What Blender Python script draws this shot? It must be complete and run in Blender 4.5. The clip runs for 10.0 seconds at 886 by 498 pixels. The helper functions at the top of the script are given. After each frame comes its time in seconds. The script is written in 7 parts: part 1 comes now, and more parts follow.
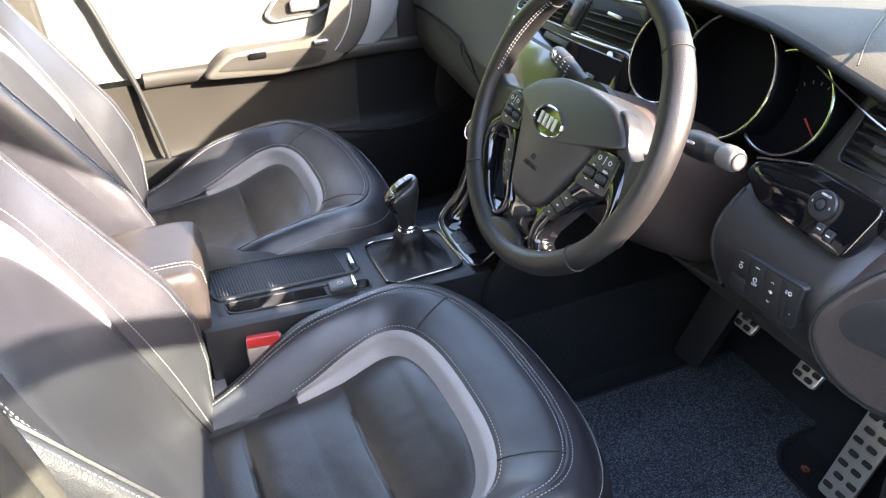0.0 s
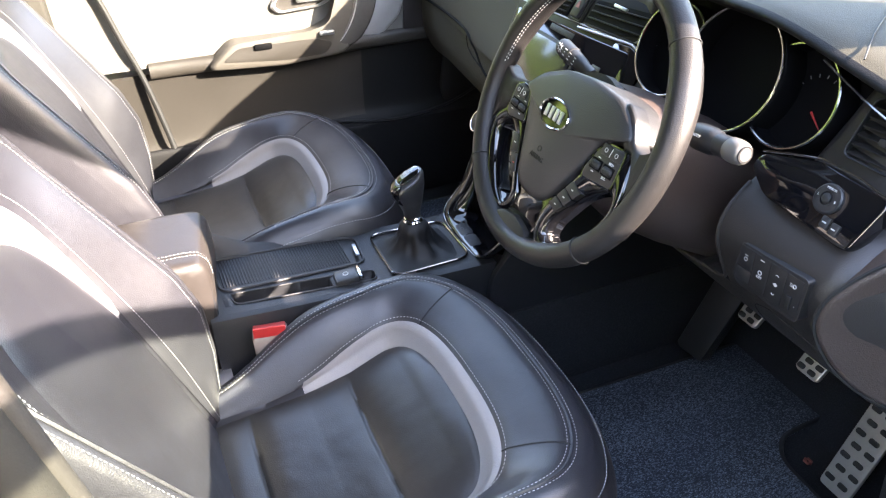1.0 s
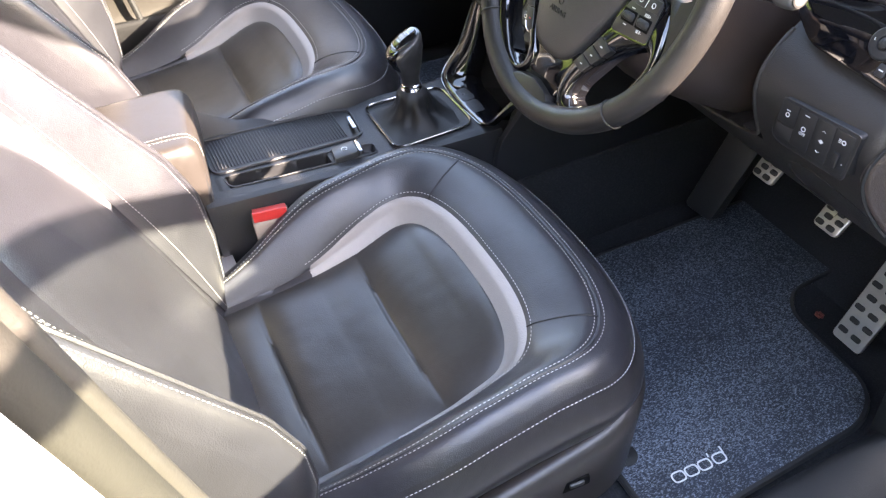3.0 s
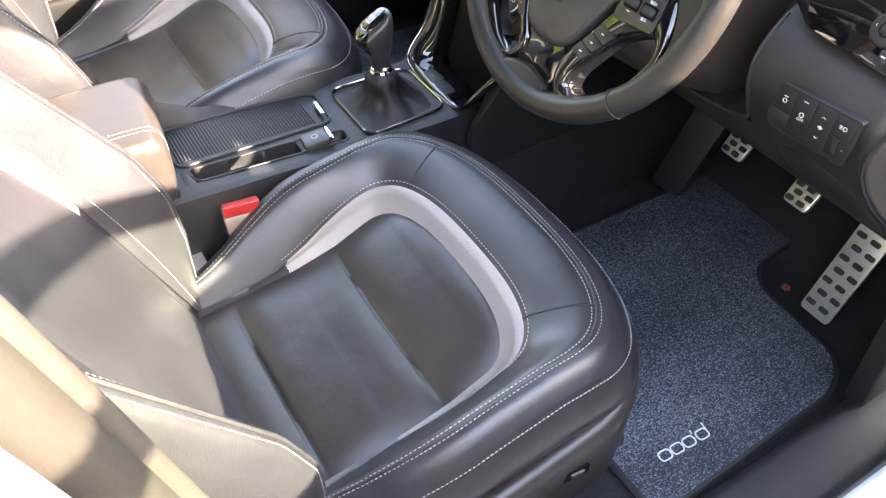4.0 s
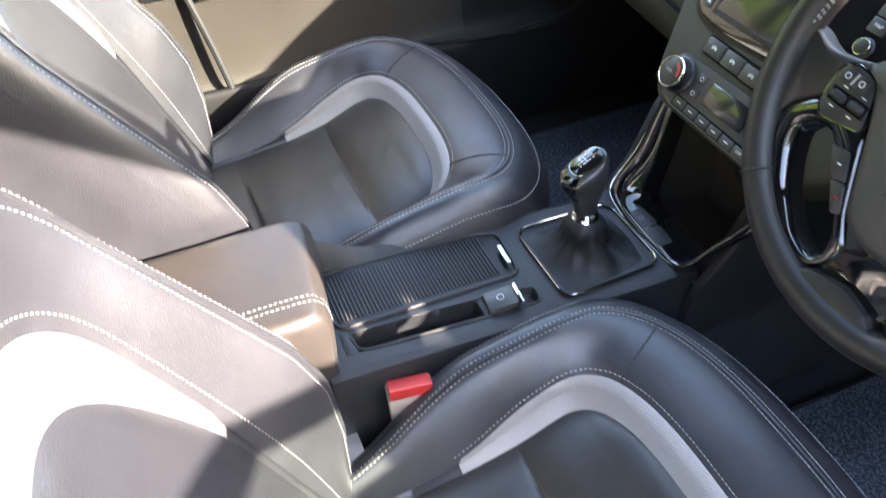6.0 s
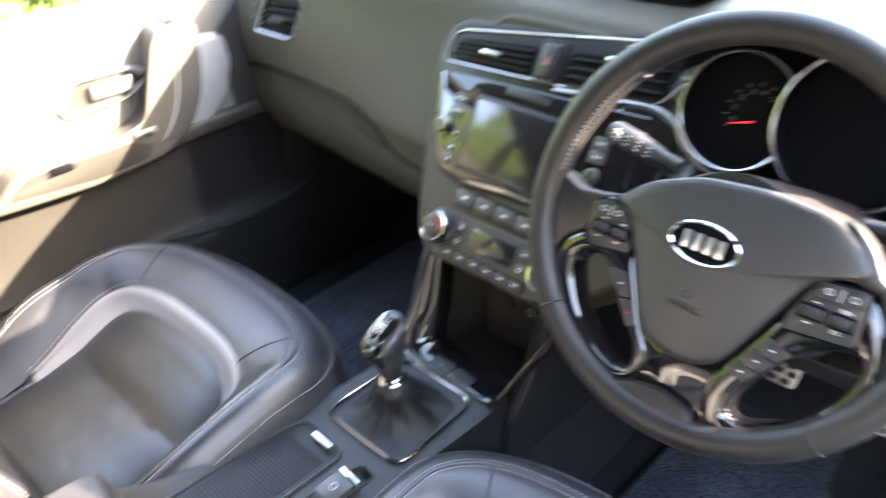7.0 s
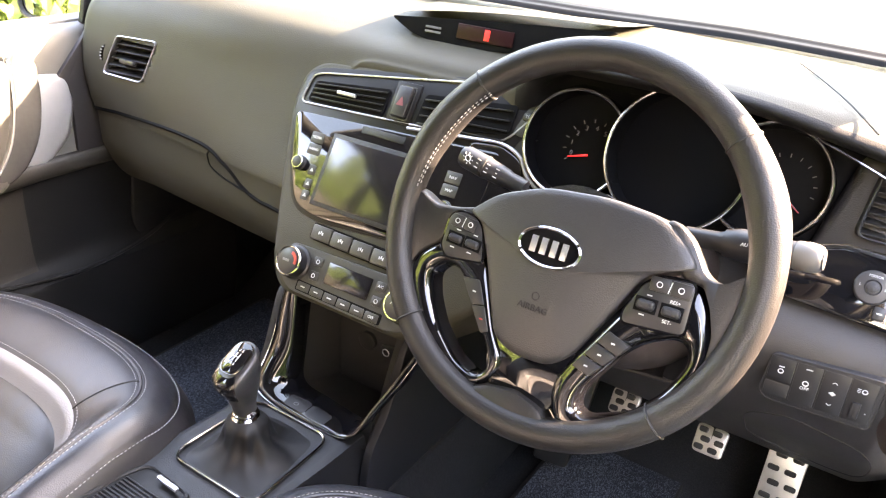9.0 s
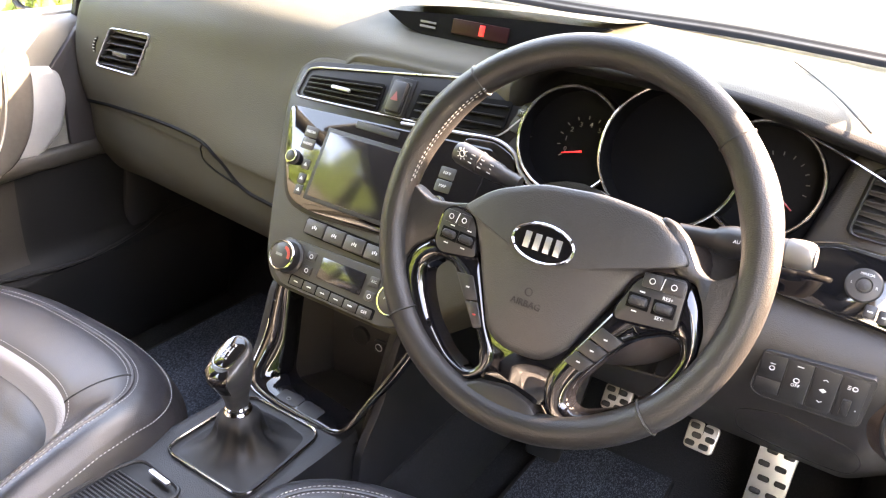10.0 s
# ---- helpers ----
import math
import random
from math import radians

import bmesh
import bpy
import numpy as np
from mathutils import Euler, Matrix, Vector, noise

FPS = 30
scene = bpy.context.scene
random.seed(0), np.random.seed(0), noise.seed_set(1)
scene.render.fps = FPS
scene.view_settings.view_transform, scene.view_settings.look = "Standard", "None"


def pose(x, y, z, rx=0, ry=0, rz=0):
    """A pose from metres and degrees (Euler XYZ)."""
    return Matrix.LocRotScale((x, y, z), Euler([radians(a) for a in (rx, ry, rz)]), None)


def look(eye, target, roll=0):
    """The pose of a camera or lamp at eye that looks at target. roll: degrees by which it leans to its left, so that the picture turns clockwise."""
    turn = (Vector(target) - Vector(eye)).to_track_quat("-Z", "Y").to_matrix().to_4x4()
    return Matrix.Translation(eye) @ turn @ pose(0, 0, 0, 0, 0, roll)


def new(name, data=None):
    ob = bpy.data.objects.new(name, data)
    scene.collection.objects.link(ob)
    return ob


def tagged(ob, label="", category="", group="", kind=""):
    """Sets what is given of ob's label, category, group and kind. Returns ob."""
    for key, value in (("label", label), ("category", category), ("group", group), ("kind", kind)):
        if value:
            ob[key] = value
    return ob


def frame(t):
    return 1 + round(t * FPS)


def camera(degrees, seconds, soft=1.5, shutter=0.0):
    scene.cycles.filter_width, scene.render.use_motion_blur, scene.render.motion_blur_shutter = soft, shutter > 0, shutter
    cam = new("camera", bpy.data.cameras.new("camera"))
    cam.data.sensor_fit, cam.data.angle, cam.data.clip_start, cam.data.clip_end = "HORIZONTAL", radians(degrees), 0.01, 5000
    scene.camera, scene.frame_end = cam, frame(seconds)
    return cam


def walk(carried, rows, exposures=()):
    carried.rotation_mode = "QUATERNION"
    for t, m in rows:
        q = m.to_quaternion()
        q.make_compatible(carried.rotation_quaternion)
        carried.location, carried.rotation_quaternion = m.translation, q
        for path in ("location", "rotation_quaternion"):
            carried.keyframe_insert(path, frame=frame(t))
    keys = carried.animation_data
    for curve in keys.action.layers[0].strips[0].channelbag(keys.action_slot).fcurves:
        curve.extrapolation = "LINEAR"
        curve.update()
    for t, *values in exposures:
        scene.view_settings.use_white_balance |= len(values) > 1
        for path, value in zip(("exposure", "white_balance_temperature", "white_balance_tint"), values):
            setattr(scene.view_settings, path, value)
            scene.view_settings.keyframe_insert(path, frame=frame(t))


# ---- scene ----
cam = camera(60.0, 10.0, 1.2, 0.5)
PATH = [
    (0, (1.074, -0.388, 1.051), (-0.473, 0.278, -0.028), -0.8),
    (0.5, (1.073, -0.39, 1.053), (-0.466, 0.267, -0.041), -0.8),
    (1, (1.076, -0.393, 1.054), (-0.463, 0.261, -0.044), -0.7),
    (1.5, (1.073, -0.389, 1.05), (-0.431, 0.242, -0.108), -0.7),
    (2, (1.056, -0.4, 1.035), (-0.385, 0.2, -0.216), -1.2),
    (2.5, (1.038, -0.411, 1.029), (-0.352, 0.189, -0.278), -2.3),
    (3, (1.004, -0.416, 1.027), (-0.313, 0.199, -0.347), -2.3),
    (4.3, (0.904, -0.468, 1.031), (-0.258, 0.291, -0.409), 1.2),
    (4.5, (0.883, -0.454, 1.021), (-0.302, 0.268, -0.42), 0.9),
    (5, (0.777, -0.429, 0.999), (-0.46, 0.187, -0.447), 1.9),
    (5.2, (0.722, -0.407, 1.004), (-0.525, 0.135, -0.463), 1.1),
    (6.3, (0.576, -0.428, 1.012), (-0.812, 0.136, -0.312), -2.6),
    (6.4, (0.56, -0.419, 1.011), (-0.824, 0.2, -0.294), -1.6),
    (6.5, (0.558, -0.429, 1.018), (-0.82, 0.284, -0.245), -2.7),
    (6.9, (0.557, -0.447, 1.041), (-0.682, 0.631, -0.101), -1.5),
    (7, (0.564, -0.466, 1.037), (-0.609, 0.729, -0.057), -2.1),
    (7.2, (0.582, -0.479, 1.017), (-0.509, 0.858, 0.005), -0.8),
    (7.4, (0.609, -0.5, 1.006), (-0.421, 0.936, 0.069), -0.6),
    (7.6, (0.616, -0.508, 0.986), (-0.434, 0.957, 0.119), -0.2),
    (8, (0.592, -0.509, 0.983), (-0.345, 1.023, 0.103), 3.1),
    (8.5, (0.589, -0.51, 0.984), (-0.346, 1.022, 0.101), 4.2),
    (9, (0.591, -0.508, 0.985), (-0.353, 1.011, 0.091), 3.9),
    (9.5, (0.591, -0.507, 0.984), (-0.347, 1.012, 0.082), 4.5),
    (10, (0.591, -0.508, 0.985), (-0.336, 1.017, 0.081), 4.5),
]
EXPOSURE = ((0, 4.65, 7400, 19), (2.5, 4.95, 7700, 21), (4.6, 5.3, 8700, 21), (6.3, 4.82, 7200, 15), (7.0, 5.55, 8100, 18), (7.4, 5.83, 9800, 26), (10, 5.85, 9800, 26))
walk(cam, [(t, look(eye, target, roll)) for t, eye, target, roll in PATH], EXPOSURE)

# ---- light ----
SUN_AZ, SUN_EL = 51.0, 26.8          # degrees to the right of straight ahead, degrees up
world = bpy.data.worlds.new("sky")
scene.world = world
world.use_nodes = True
wn = world.node_tree.nodes
sky = wn.new("ShaderNodeTexSky")
sky.sky_type, sky.sun_disc = "NISHITA", False
sky.sun_elevation, sky.sun_rotation = radians(SUN_EL), radians(SUN_AZ)
wn["Background"].inputs["Strength"].default_value = 0.15
world.node_tree.links.new(sky.outputs[0], wn["Background"].inputs["Color"])
sun_data = bpy.data.lights.new("sun", "SUN")
sun_data.energy, sun_data.angle, sun_data.color = 2.6, radians(0.6), (1.0, 0.95, 0.87)
sun = new("sun", sun_data)
sun.matrix_world = look((6 * math.sin(radians(SUN_AZ)), 6 * math.cos(radians(SUN_AZ)), 6 * math.tan(radians(SUN_EL))), (0, 0, 0))


# ---- materials ----
def mat(name, color, rough=0.5, metal=0.0, var=0.12, scale=6.0, bump=0.0, bscale=400.0, coat=0.0, grain="noise", emit=None, spec=0.5, fine=0.0, w2=0.35):
    """A surface with colour variation at two scales, uneven gloss and a fine relief."""
    m = bpy.data.materials.new(name)
    m.use_nodes = True
    nt = m.node_tree
    n, l = nt.nodes, nt.links
    b = n["Principled BSDF"]
    b.inputs["Metallic"].default_value = metal
    b.inputs["Coat Weight"].default_value = coat
    b.inputs["Coat Roughness"].default_value = 0.04
    b.inputs["Specular IOR Level"].default_value = spec
    co = n.new("ShaderNodeTexCoord")
    n1, n2 = n.new("ShaderNodeTexNoise"), n.new("ShaderNodeTexNoise")
    n1.inputs["Scale"].default_value, n1.inputs["Detail"].default_value = scale, 4
    n2.inputs["Scale"].default_value, n2.inputs["Detail"].default_value = scale * 22, 3
    mix = n.new("ShaderNodeMath")
    mix.operation = "MULTIPLY_ADD"
    mix.inputs[1].default_value = w2
    for q in (n1, n2):
        l.new(co.outputs["Object"], q.inputs["Vector"])
    l.new(n2.outputs["Fac"], mix.inputs[0])
    l.new(n1.outputs["Fac"], mix.inputs[2])
    ramp = n.new("ShaderNodeMapRange")
    ramp.inputs["From Min"].default_value, ramp.inputs["From Max"].default_value = 0.32 + 0.33 * w2, 0.7 + 0.65 * w2
    ramp.inputs["To Min"].default_value, ramp.inputs["To Max"].default_value = 1 - var, 1 + var
    l.new(mix.outputs[0], ramp.inputs["Value"])
    hsv = n.new("ShaderNodeHueSaturation")
    hsv.inputs["Color"].default_value = (*color, 1)
    l.new(ramp.outputs[0], hsv.inputs["Value"])
    l.new(hsv.outputs[0], b.inputs["Base Color"])
    rr = n.new("ShaderNodeMapRange")
    rr.inputs["From Min"].default_value, rr.inputs["From Max"].default_value = 0.35, 1.0
    rr.inputs["To Min"].default_value, rr.inputs["To Max"].default_value = max(rough * 0.85, 0.02), min(rough * 1.18, 1)
    l.new(mix.outputs[0], rr.inputs["Value"])
    l.new(rr.outputs[0], b.inputs["Roughness"])
    if bump > 0:
        if grain == "cell":
            g = n.new("ShaderNodeTexVoronoi")
            g.inputs["Scale"].default_value = bscale
            out = g.outputs["Distance"]
        else:
            g = n.new("ShaderNodeTexNoise")
            g.inputs["Scale"].default_value, g.inputs["Detail"].default_value = bscale, 3
            out = g.outputs["Fac"]
        l.new(co.outputs["Object"], g.inputs["Vector"])
        bp = n.new("ShaderNodeBump")
        bp.inputs["Strength"].default_value, bp.inputs["Distance"].default_value = bump, 0.001
        l.new(out, bp.inputs["Height"])
        if fine > 0:                      # slow waves and creases under the grain
            w = n.new("ShaderNodeTexNoise")
            w.inputs["Scale"].default_value, w.inputs["Detail"].default_value = 12, 2.6
            w.inputs["Distortion"].default_value = 0.8
            l.new(co.outputs["Object"], w.inputs["Vector"])
            bp2 = n.new("ShaderNodeBump")
            bp2.inputs["Strength"].default_value, bp2.inputs["Distance"].default_value = fine, 0.008
            l.new(w.outputs["Fac"], bp2.inputs["Height"])
            l.new(bp2.outputs[0], bp.inputs["Normal"])
        l.new(bp.outputs[0], b.inputs["Normal"])
    if emit:
        b.inputs["Emission Color"].default_value, b.inputs["Emission Strength"].default_value = (*emit[:3], 1), emit[3]
    return m


def pile_mat(name, dark, light):
    """Short carpet pile: streaky tufts of a lighter yarn, brushed lanes and a few bright specks."""
    m = mat(name, dark, 0.95, var=0.5, scale=9.0, bump=1.0, bscale=420, w2=0.7)
    n, l = m.node_tree.nodes, m.node_tree.links
    b = n["Principled BSDF"]
    base = b.inputs["Base Color"].links[0].from_socket
    co = n.new("ShaderNodeTexCoord")
    mp = n.new("ShaderNodeMapping")
    mp.inputs["Scale"].default_value = (1.0, 0.45, 1.0)
    mp.inputs["Rotation"].default_value = (0, 0, 0.5)
    l.new(co.outputs["Object"], mp.inputs["Vector"])
    lane = n.new("ShaderNodeTexNoise")
    lane.inputs["Scale"].default_value, lane.inputs["Detail"].default_value = 7.0, 2.0
    l.new(mp.outputs[0], lane.inputs["Vector"])
    last = base
    for scale, lo, hi, weight in ((540, 0.48, 0.70, 0.62), (200, 0.58, 0.80, 0.15), (760, 0.62, 0.70, 1.0)):
        no = n.new("ShaderNodeTexNoise")
        no.inputs["Scale"].default_value, no.inputs["Detail"].default_value = scale, 2
        add = n.new("ShaderNodeMath")
        add.operation = "MULTIPLY_ADD"
        add.inputs[1].default_value = 0.22
        ra = n.new("ShaderNodeMapRange")
        ra.inputs["From Min"].default_value, ra.inputs["From Max"].default_value = lo + 0.11, hi + 0.11
        ra.inputs["To Max"].default_value = weight
        mx = n.new("ShaderNodeMix")
        mx.data_type = "RGBA"
        mx.inputs[7].default_value = (*light, 1)
        l.new(mp.outputs[0], no.inputs["Vector"])
        l.new(lane.outputs["Fac"], add.inputs[0])
        l.new(no.outputs["Fac"], add.inputs[2])
        l.new(add.outputs[0], ra.inputs["Value"])
        l.new(ra.outputs[0], mx.inputs[0])
        l.new(last, mx.inputs[6])
        last = mx.outputs[2]
    l.new(last, b.inputs["Base Color"])
    return m


LEATHER = mat("black leather", (0.020, 0.020, 0.024), 0.36, var=0.25, bump=0.20, bscale=700, grain="cell", fine=0.14, spec=0.62)
LEATHER_SIDE = mat("black side leather", (0.021, 0.0192, 0.0205), 0.36, var=0.22, bump=0.12, bscale=900, grain="cell", fine=0.25, spec=0.6)
GAITER = mat("gaiter leather", (0.008, 0.008, 0.009), 0.52, var=0.2, bump=0.15, bscale=900, grain="cell", fine=0.25, spec=0.35)
LEATHER_ARM = mat("taupe-black armrest leather", (0.024, 0.020, 0.018), 0.46, var=0.2, bump=0.12, bscale=900, grain="cell", fine=0.2, spec=0.4)
LEATHER_IN = mat("smooth black leather", (0.021, 0.0195, 0.0185), 0.37, var=0.28, bump=0.16, bscale=700, grain="cell", fine=0.08, spec=0.56)
SILVER = mat("silver grey leather", (0.215, 0.204, 0.205), 0.5, var=0.08, bump=0.3, bscale=520, grain="cell")
WHEEL_LEATHER = mat("wheel leather", (0.0145, 0.0132, 0.0128), 0.40, var=0.3, bump=0.22, bscale=800, grain="cell", spec=0.42)
SOFT = mat("soft dash plastic", (0.042, 0.0385, 0.0275), 0.58, var=0.12, bump=0.30, bscale=800, grain="cell", spec=0.26)
HARD = mat("hard black plastic", (0.013, 0.013, 0.014), 0.46, var=0.15, bump=0.35, bscale=900, grain="cell", spec=0.4)
# black plastic; in slots, wells and vents it also paints their shade
DARK = mat("near-black plastic and recess shade", (0.0035, 0.0035, 0.004), 0.6, var=0.2, spec=0.06)
# far darker than the pad: the shade under the hood, set as colour
HOOD_SHADE = mat("hood lip in shade", (0.0075, 0.0075, 0.008), 0.55, var=0.15, bump=0.3, bscale=800, grain="cell", spec=0.2)
GLOSS = mat("gloss black trim", (0.004, 0.004, 0.005), 0.05, var=0.2, spec=0.8)
BUTTON = mat("button plastic", (0.014, 0.014, 0.015), 0.40, var=0.1)
CHROME = mat("chrome", (0.58, 0.58, 0.60), 0.09, metal=1.0, var=0.04)
SATIN = mat("satin silver", (0.56, 0.56, 0.58), 0.30, metal=0.85, var=0.06)
STEEL = mat("brushed pedal steel", (0.46, 0.43, 0.39), 0.36, metal=0.6, var=0.12, bump=0.2, bscale=300)
RUBBER = mat("black rubber", (0.012, 0.012, 0.012), 0.65, var=0.2, bump=0.3)
THREAD = mat("white thread", (0.36, 0.355, 0.355), 0.75, var=0.08)
WHITE = mat("printed white", (0.55, 0.55, 0.55), 0.5, var=0.03)
DIMWHITE = mat("faint grey print", (0.12, 0.12, 0.12), 0.5, var=0.03)
RED = mat("red plastic", (0.38, 0.025, 0.025), 0.35, var=0.08)
REDLIT = mat("lit red segment", (0.5, 0.02, 0.02), 0.4, emit=(1.0, 0.04, 0.04, 0.03))
CARPET = pile_mat("dark carpet pile", (0.0045, 0.005, 0.0065), (0.022, 0.024, 0.029))
MATPILE = pile_mat("floor mat pile", (0.016, 0.020, 0.029), (0.21, 0.24, 0.285))
SCREEN = mat("dark screen glass", (0.010, 0.009, 0.010), 0.16, var=0.06, spec=0.6)
DOORSKIN = mat("pale door trim", (0.125, 0.12, 0.11), 0.55, var=0.08, bump=0.4, bscale=700, grain="cell")
PAINT = mat("white car paint", (0.80, 0.80, 0.79), 0.25, var=0.02, coat=1.0)
TANDARK = mat("aperture seal", (0.018, 0.015, 0.012), 0.7, var=0.1, bump=0.3)
FLANGE = mat("door flange paint", (0.014, 0.0125, 0.010), 0.75, var=0.1, bump=0.3, spec=0.3)
TAN = mat("pillar trim", (0.024, 0.021, 0.016), 0.7, var=0.06, bump=0.3)
CONCRETE = mat("pale paving", (0.25, 0.24, 0.22), 0.9, var=0.25, scale=2.0, bump=0.6, bscale=60)
LEAF = mat("hedge leaves", (0.085, 0.14, 0.025), 0.5, var=0.6, scale=9)
HEADLINE = mat("dark headlining", (0.10, 0.10, 0.10), 0.9, var=0.05, bump=0.4)


def glass_mat():
    m = bpy.data.materials.new("window glass")
    m.use_nodes = True
    b = m.node_tree.nodes["Principled BSDF"]
    b.inputs["Transmission Weight"].default_value = 1.0
    b.inputs["Roughness"].default_value, b.inputs["IOR"].default_value = 0.0, 1.01
    b.inputs["Base Color"].default_value = (0.96, 0.98, 0.97, 1)
    return m


GLASS = glass_mat()


def tinted_mat(name, tint):
    """Thin tinted glass that lets the sun through, with a faint gloss."""
    m = bpy.data.materials.new(name)
    m.use_nodes = True
    n, l = m.node_tree.nodes, m.node_tree.links
    tr, gl, mx = n.new("ShaderNodeBsdfTransparent"), n.new("ShaderNodeBsdfGlossy"), n.new("ShaderNodeMixShader")
    tr.inputs["Color"].default_value = (*tint, 1)
    gl.inputs["Roughness"].default_value = 0.02
    mx.inputs["Fac"].default_value = 0.06
    l.new(tr.outputs[0], mx.inputs[1])
    l.new(gl.outputs[0], mx.inputs[2])
    l.new(mx.outputs[0], n["Material Output"].inputs["Surface"])
    return m


TINTED = tinted_mat("tinted side glass", (0.78, 0.88, 0.78))
SCREENGLASS = tinted_mat("windscreen glass", (0.72, 0.76, 0.73))


# ---- building helpers ----
def thing(name, base, label, category, group="", kind=""):
    ob = new(name)
    ob.empty_display_size = 0.05
    ob.location = base
    return tagged(ob, label, category, group, kind)


def top_of(ob):
    while ob.parent:
        ob = ob.parent
    return ob


def part(name, bm, material, parent, label="", sharp=38):
    """One mesh object from a bmesh in world coordinates, under a thing or a part."""
    me = bpy.data.meshes.new(name)
    bmesh.ops.recalc_face_normals(bm, faces=bm.faces)
    bm.to_mesh(me)
    bm.free()
    if parent:
        me.transform(Matrix.Translation(-top_of(parent).location))
    for p in me.polygons:
        p.use_smooth = True
    me.set_sharp_from_angle(angle=radians(sharp))
    me.materials.append(material)
    ob = new(name, me)
    ob.parent = parent
    if label:
        ob["label"] = label
    return ob


def structure(name, bm, material, label, category):
    return tagged(part(name, bm, material, None), label, category, kind="structure")


def merge(bm, tmp, m=None):
    me = bpy.data.meshes.new("tmp")
    if m is not None:
        tmp.transform(m)
    tmp.to_mesh(me)
    tmp.free()
    bm.from_mesh(me)
    bpy.data.meshes.remove(me)
    return bm


def B():
    return bmesh.new()


def plane_m(o, u, v):
    """The pose whose x, y, z axes are u, v and u cross v."""
    u, v = Vector(u).normalized(), Vector(v).normalized()
    n = u.cross(v).normalized()
    return Matrix(((u.x, v.x, n.x, o[0]), (u.y, v.y, n.y, o[1]), (u.z, v.z, n.z, o[2]), (0, 0, 0, 1)))


def box(bm, c, s, bev=0.003, m=None, seg=2):
    t = B()
    bmesh.ops.create_cube(t, size=1, matrix=Matrix.Translation(c) @ Matrix.Diagonal((*s, 1)))
    if bev:
        bmesh.ops.bevel(t, geom=t.edges[:], offset=min(bev, 0.45 * min(s)), segments=seg, profile=0.5, affect="EDGES")
    return merge(bm, t, m)


def rounded(poly, r, seg=5):
    """A 2D polygon with its corners rounded by r (one number, or one for each corner)."""
    out, k = [], len(poly)
    for i, p in enumerate(poly):
        ri = r[i] if isinstance(r, (list, tuple)) else r
        p, a, b = Vector(p), Vector(poly[i - 1]), Vector(poly[(i + 1) % k])
        da, db = (a - p), (b - p)
        q = min(ri, da.length * 0.48, db.length * 0.48)
        s, e = p + da.normalized() * q, p + db.normalized() * q
        for j in range(seg + 1):
            f = j / seg
            out.append(s * (1 - f) ** 2 + p * 2 * f * (1 - f) + e * f ** 2)
    return out


def prism(bm, poly, z0, z1, m=None, bev=0.0, dome=0.0):
    """A 2D outline raised from z0 to z1, with a softened upper edge."""
    t = B()
    c = sum((Vector(p) for p in poly), Vector((0, 0))) / len(poly)
    def ring(off, z):
        vs = []
        for p in poly:
            p = Vector(p)
            d = p - c
            vs.append(t.verts.new((*(p - d.normalized() * min(off, d.length * 0.5)), z)))
        return vs
    rows = [ring(0, z0), ring(0, z1 - bev if z1 > z0 else z1 + bev)]
    if bev:
        rows.append(ring(bev * 0.3, z1 - bev * 0.3 if z1 > z0 else z1 + bev * 0.3))
        rows.append(ring(bev, z1))
    k = len(poly)
    for a, b in zip(rows, rows[1:]):
        for i in range(k):
            t.faces.new((a[i], a[(i + 1) % k], b[(i + 1) % k], b[i]))
    t.faces.new(rows[0])
    if dome:
        mid = t.verts.new((*c, z1 + dome))
        half = [t.verts.new((*((v.co.xy + c) / 2), z1 + dome * 0.8)) for v in rows[-1]]
        for i in range(k):
            t.faces.new((rows[-1][i], rows[-1][(i + 1) % k], half[(i + 1) % k], half[i]))
            t.faces.new((half[i], half[(i + 1) % k], mid))
    else:
        t.faces.new(rows[-1])
    return merge(bm, t, m)


def frame_ring(bm, outer, inner, z0, z1, m=None, crown=0.0):
    """A flat band between two outlines of equally many points, with thickness."""
    t = B()
    k = len(outer)
    o0, i0 = [t.verts.new((*p, z0)) for p in outer], [t.verts.new((*p, z0)) for p in inner]
    o1, i1 = [t.verts.new((*p, z1)) for p in outer], [t.verts.new((*p, z1)) for p in inner]
    mid = [t.verts.new((*((Vector(a) + Vector(b)) / 2), z1 + crown)) for a, b in zip(outer, inner)]
    for i in range(k):
        j = (i + 1) % k
        for a, b in ((o0, o1), (o1, mid), (mid, i1), (i1, i0), (i0, o0)):
            t.faces.new((a[i], a[j], b[j], b[i]))
    return merge(bm, t, m)


def resample(poly, n, start=0.0):
    """n points evenly spaced along a closed outline."""
    pts = [Vector(p) for p in poly]
    seg = [(pts[(i + 1) % len(pts)] - pts[i]).length for i in range(len(pts))]
    total = sum(seg)
    out = []
    for k in range(n):
        d = (start + k / n) % 1 * total
        i = 0
        while d > seg[i]:
            d -= seg[i]
            i += 1
        out.append(pts[i].lerp(pts[(i + 1) % len(pts)], d / max(seg[i], 1e-9)))
    return out


def spline(pts, n):
    """n points along a smooth curve through pts."""
    pts = [Vector(p) for p in pts]
    out = []
    for k in range(n):
        f = k / (n - 1) * (len(pts) - 1)
        i = min(int(f), len(pts) - 2)
        u = f - i
        p0, p1, p2, p3 = pts[max(i - 1, 0)], pts[i], pts[i + 1], pts[min(i + 2, len(pts) - 1)]
        out.append(0.5 * ((2 * p1) + (p2 - p0) * u + (2 * p0 - 5 * p1 + 4 * p2 - p3) * u * u + (3 * p1 - p0 - 3 * p2 + p3) * u ** 3))
    return out


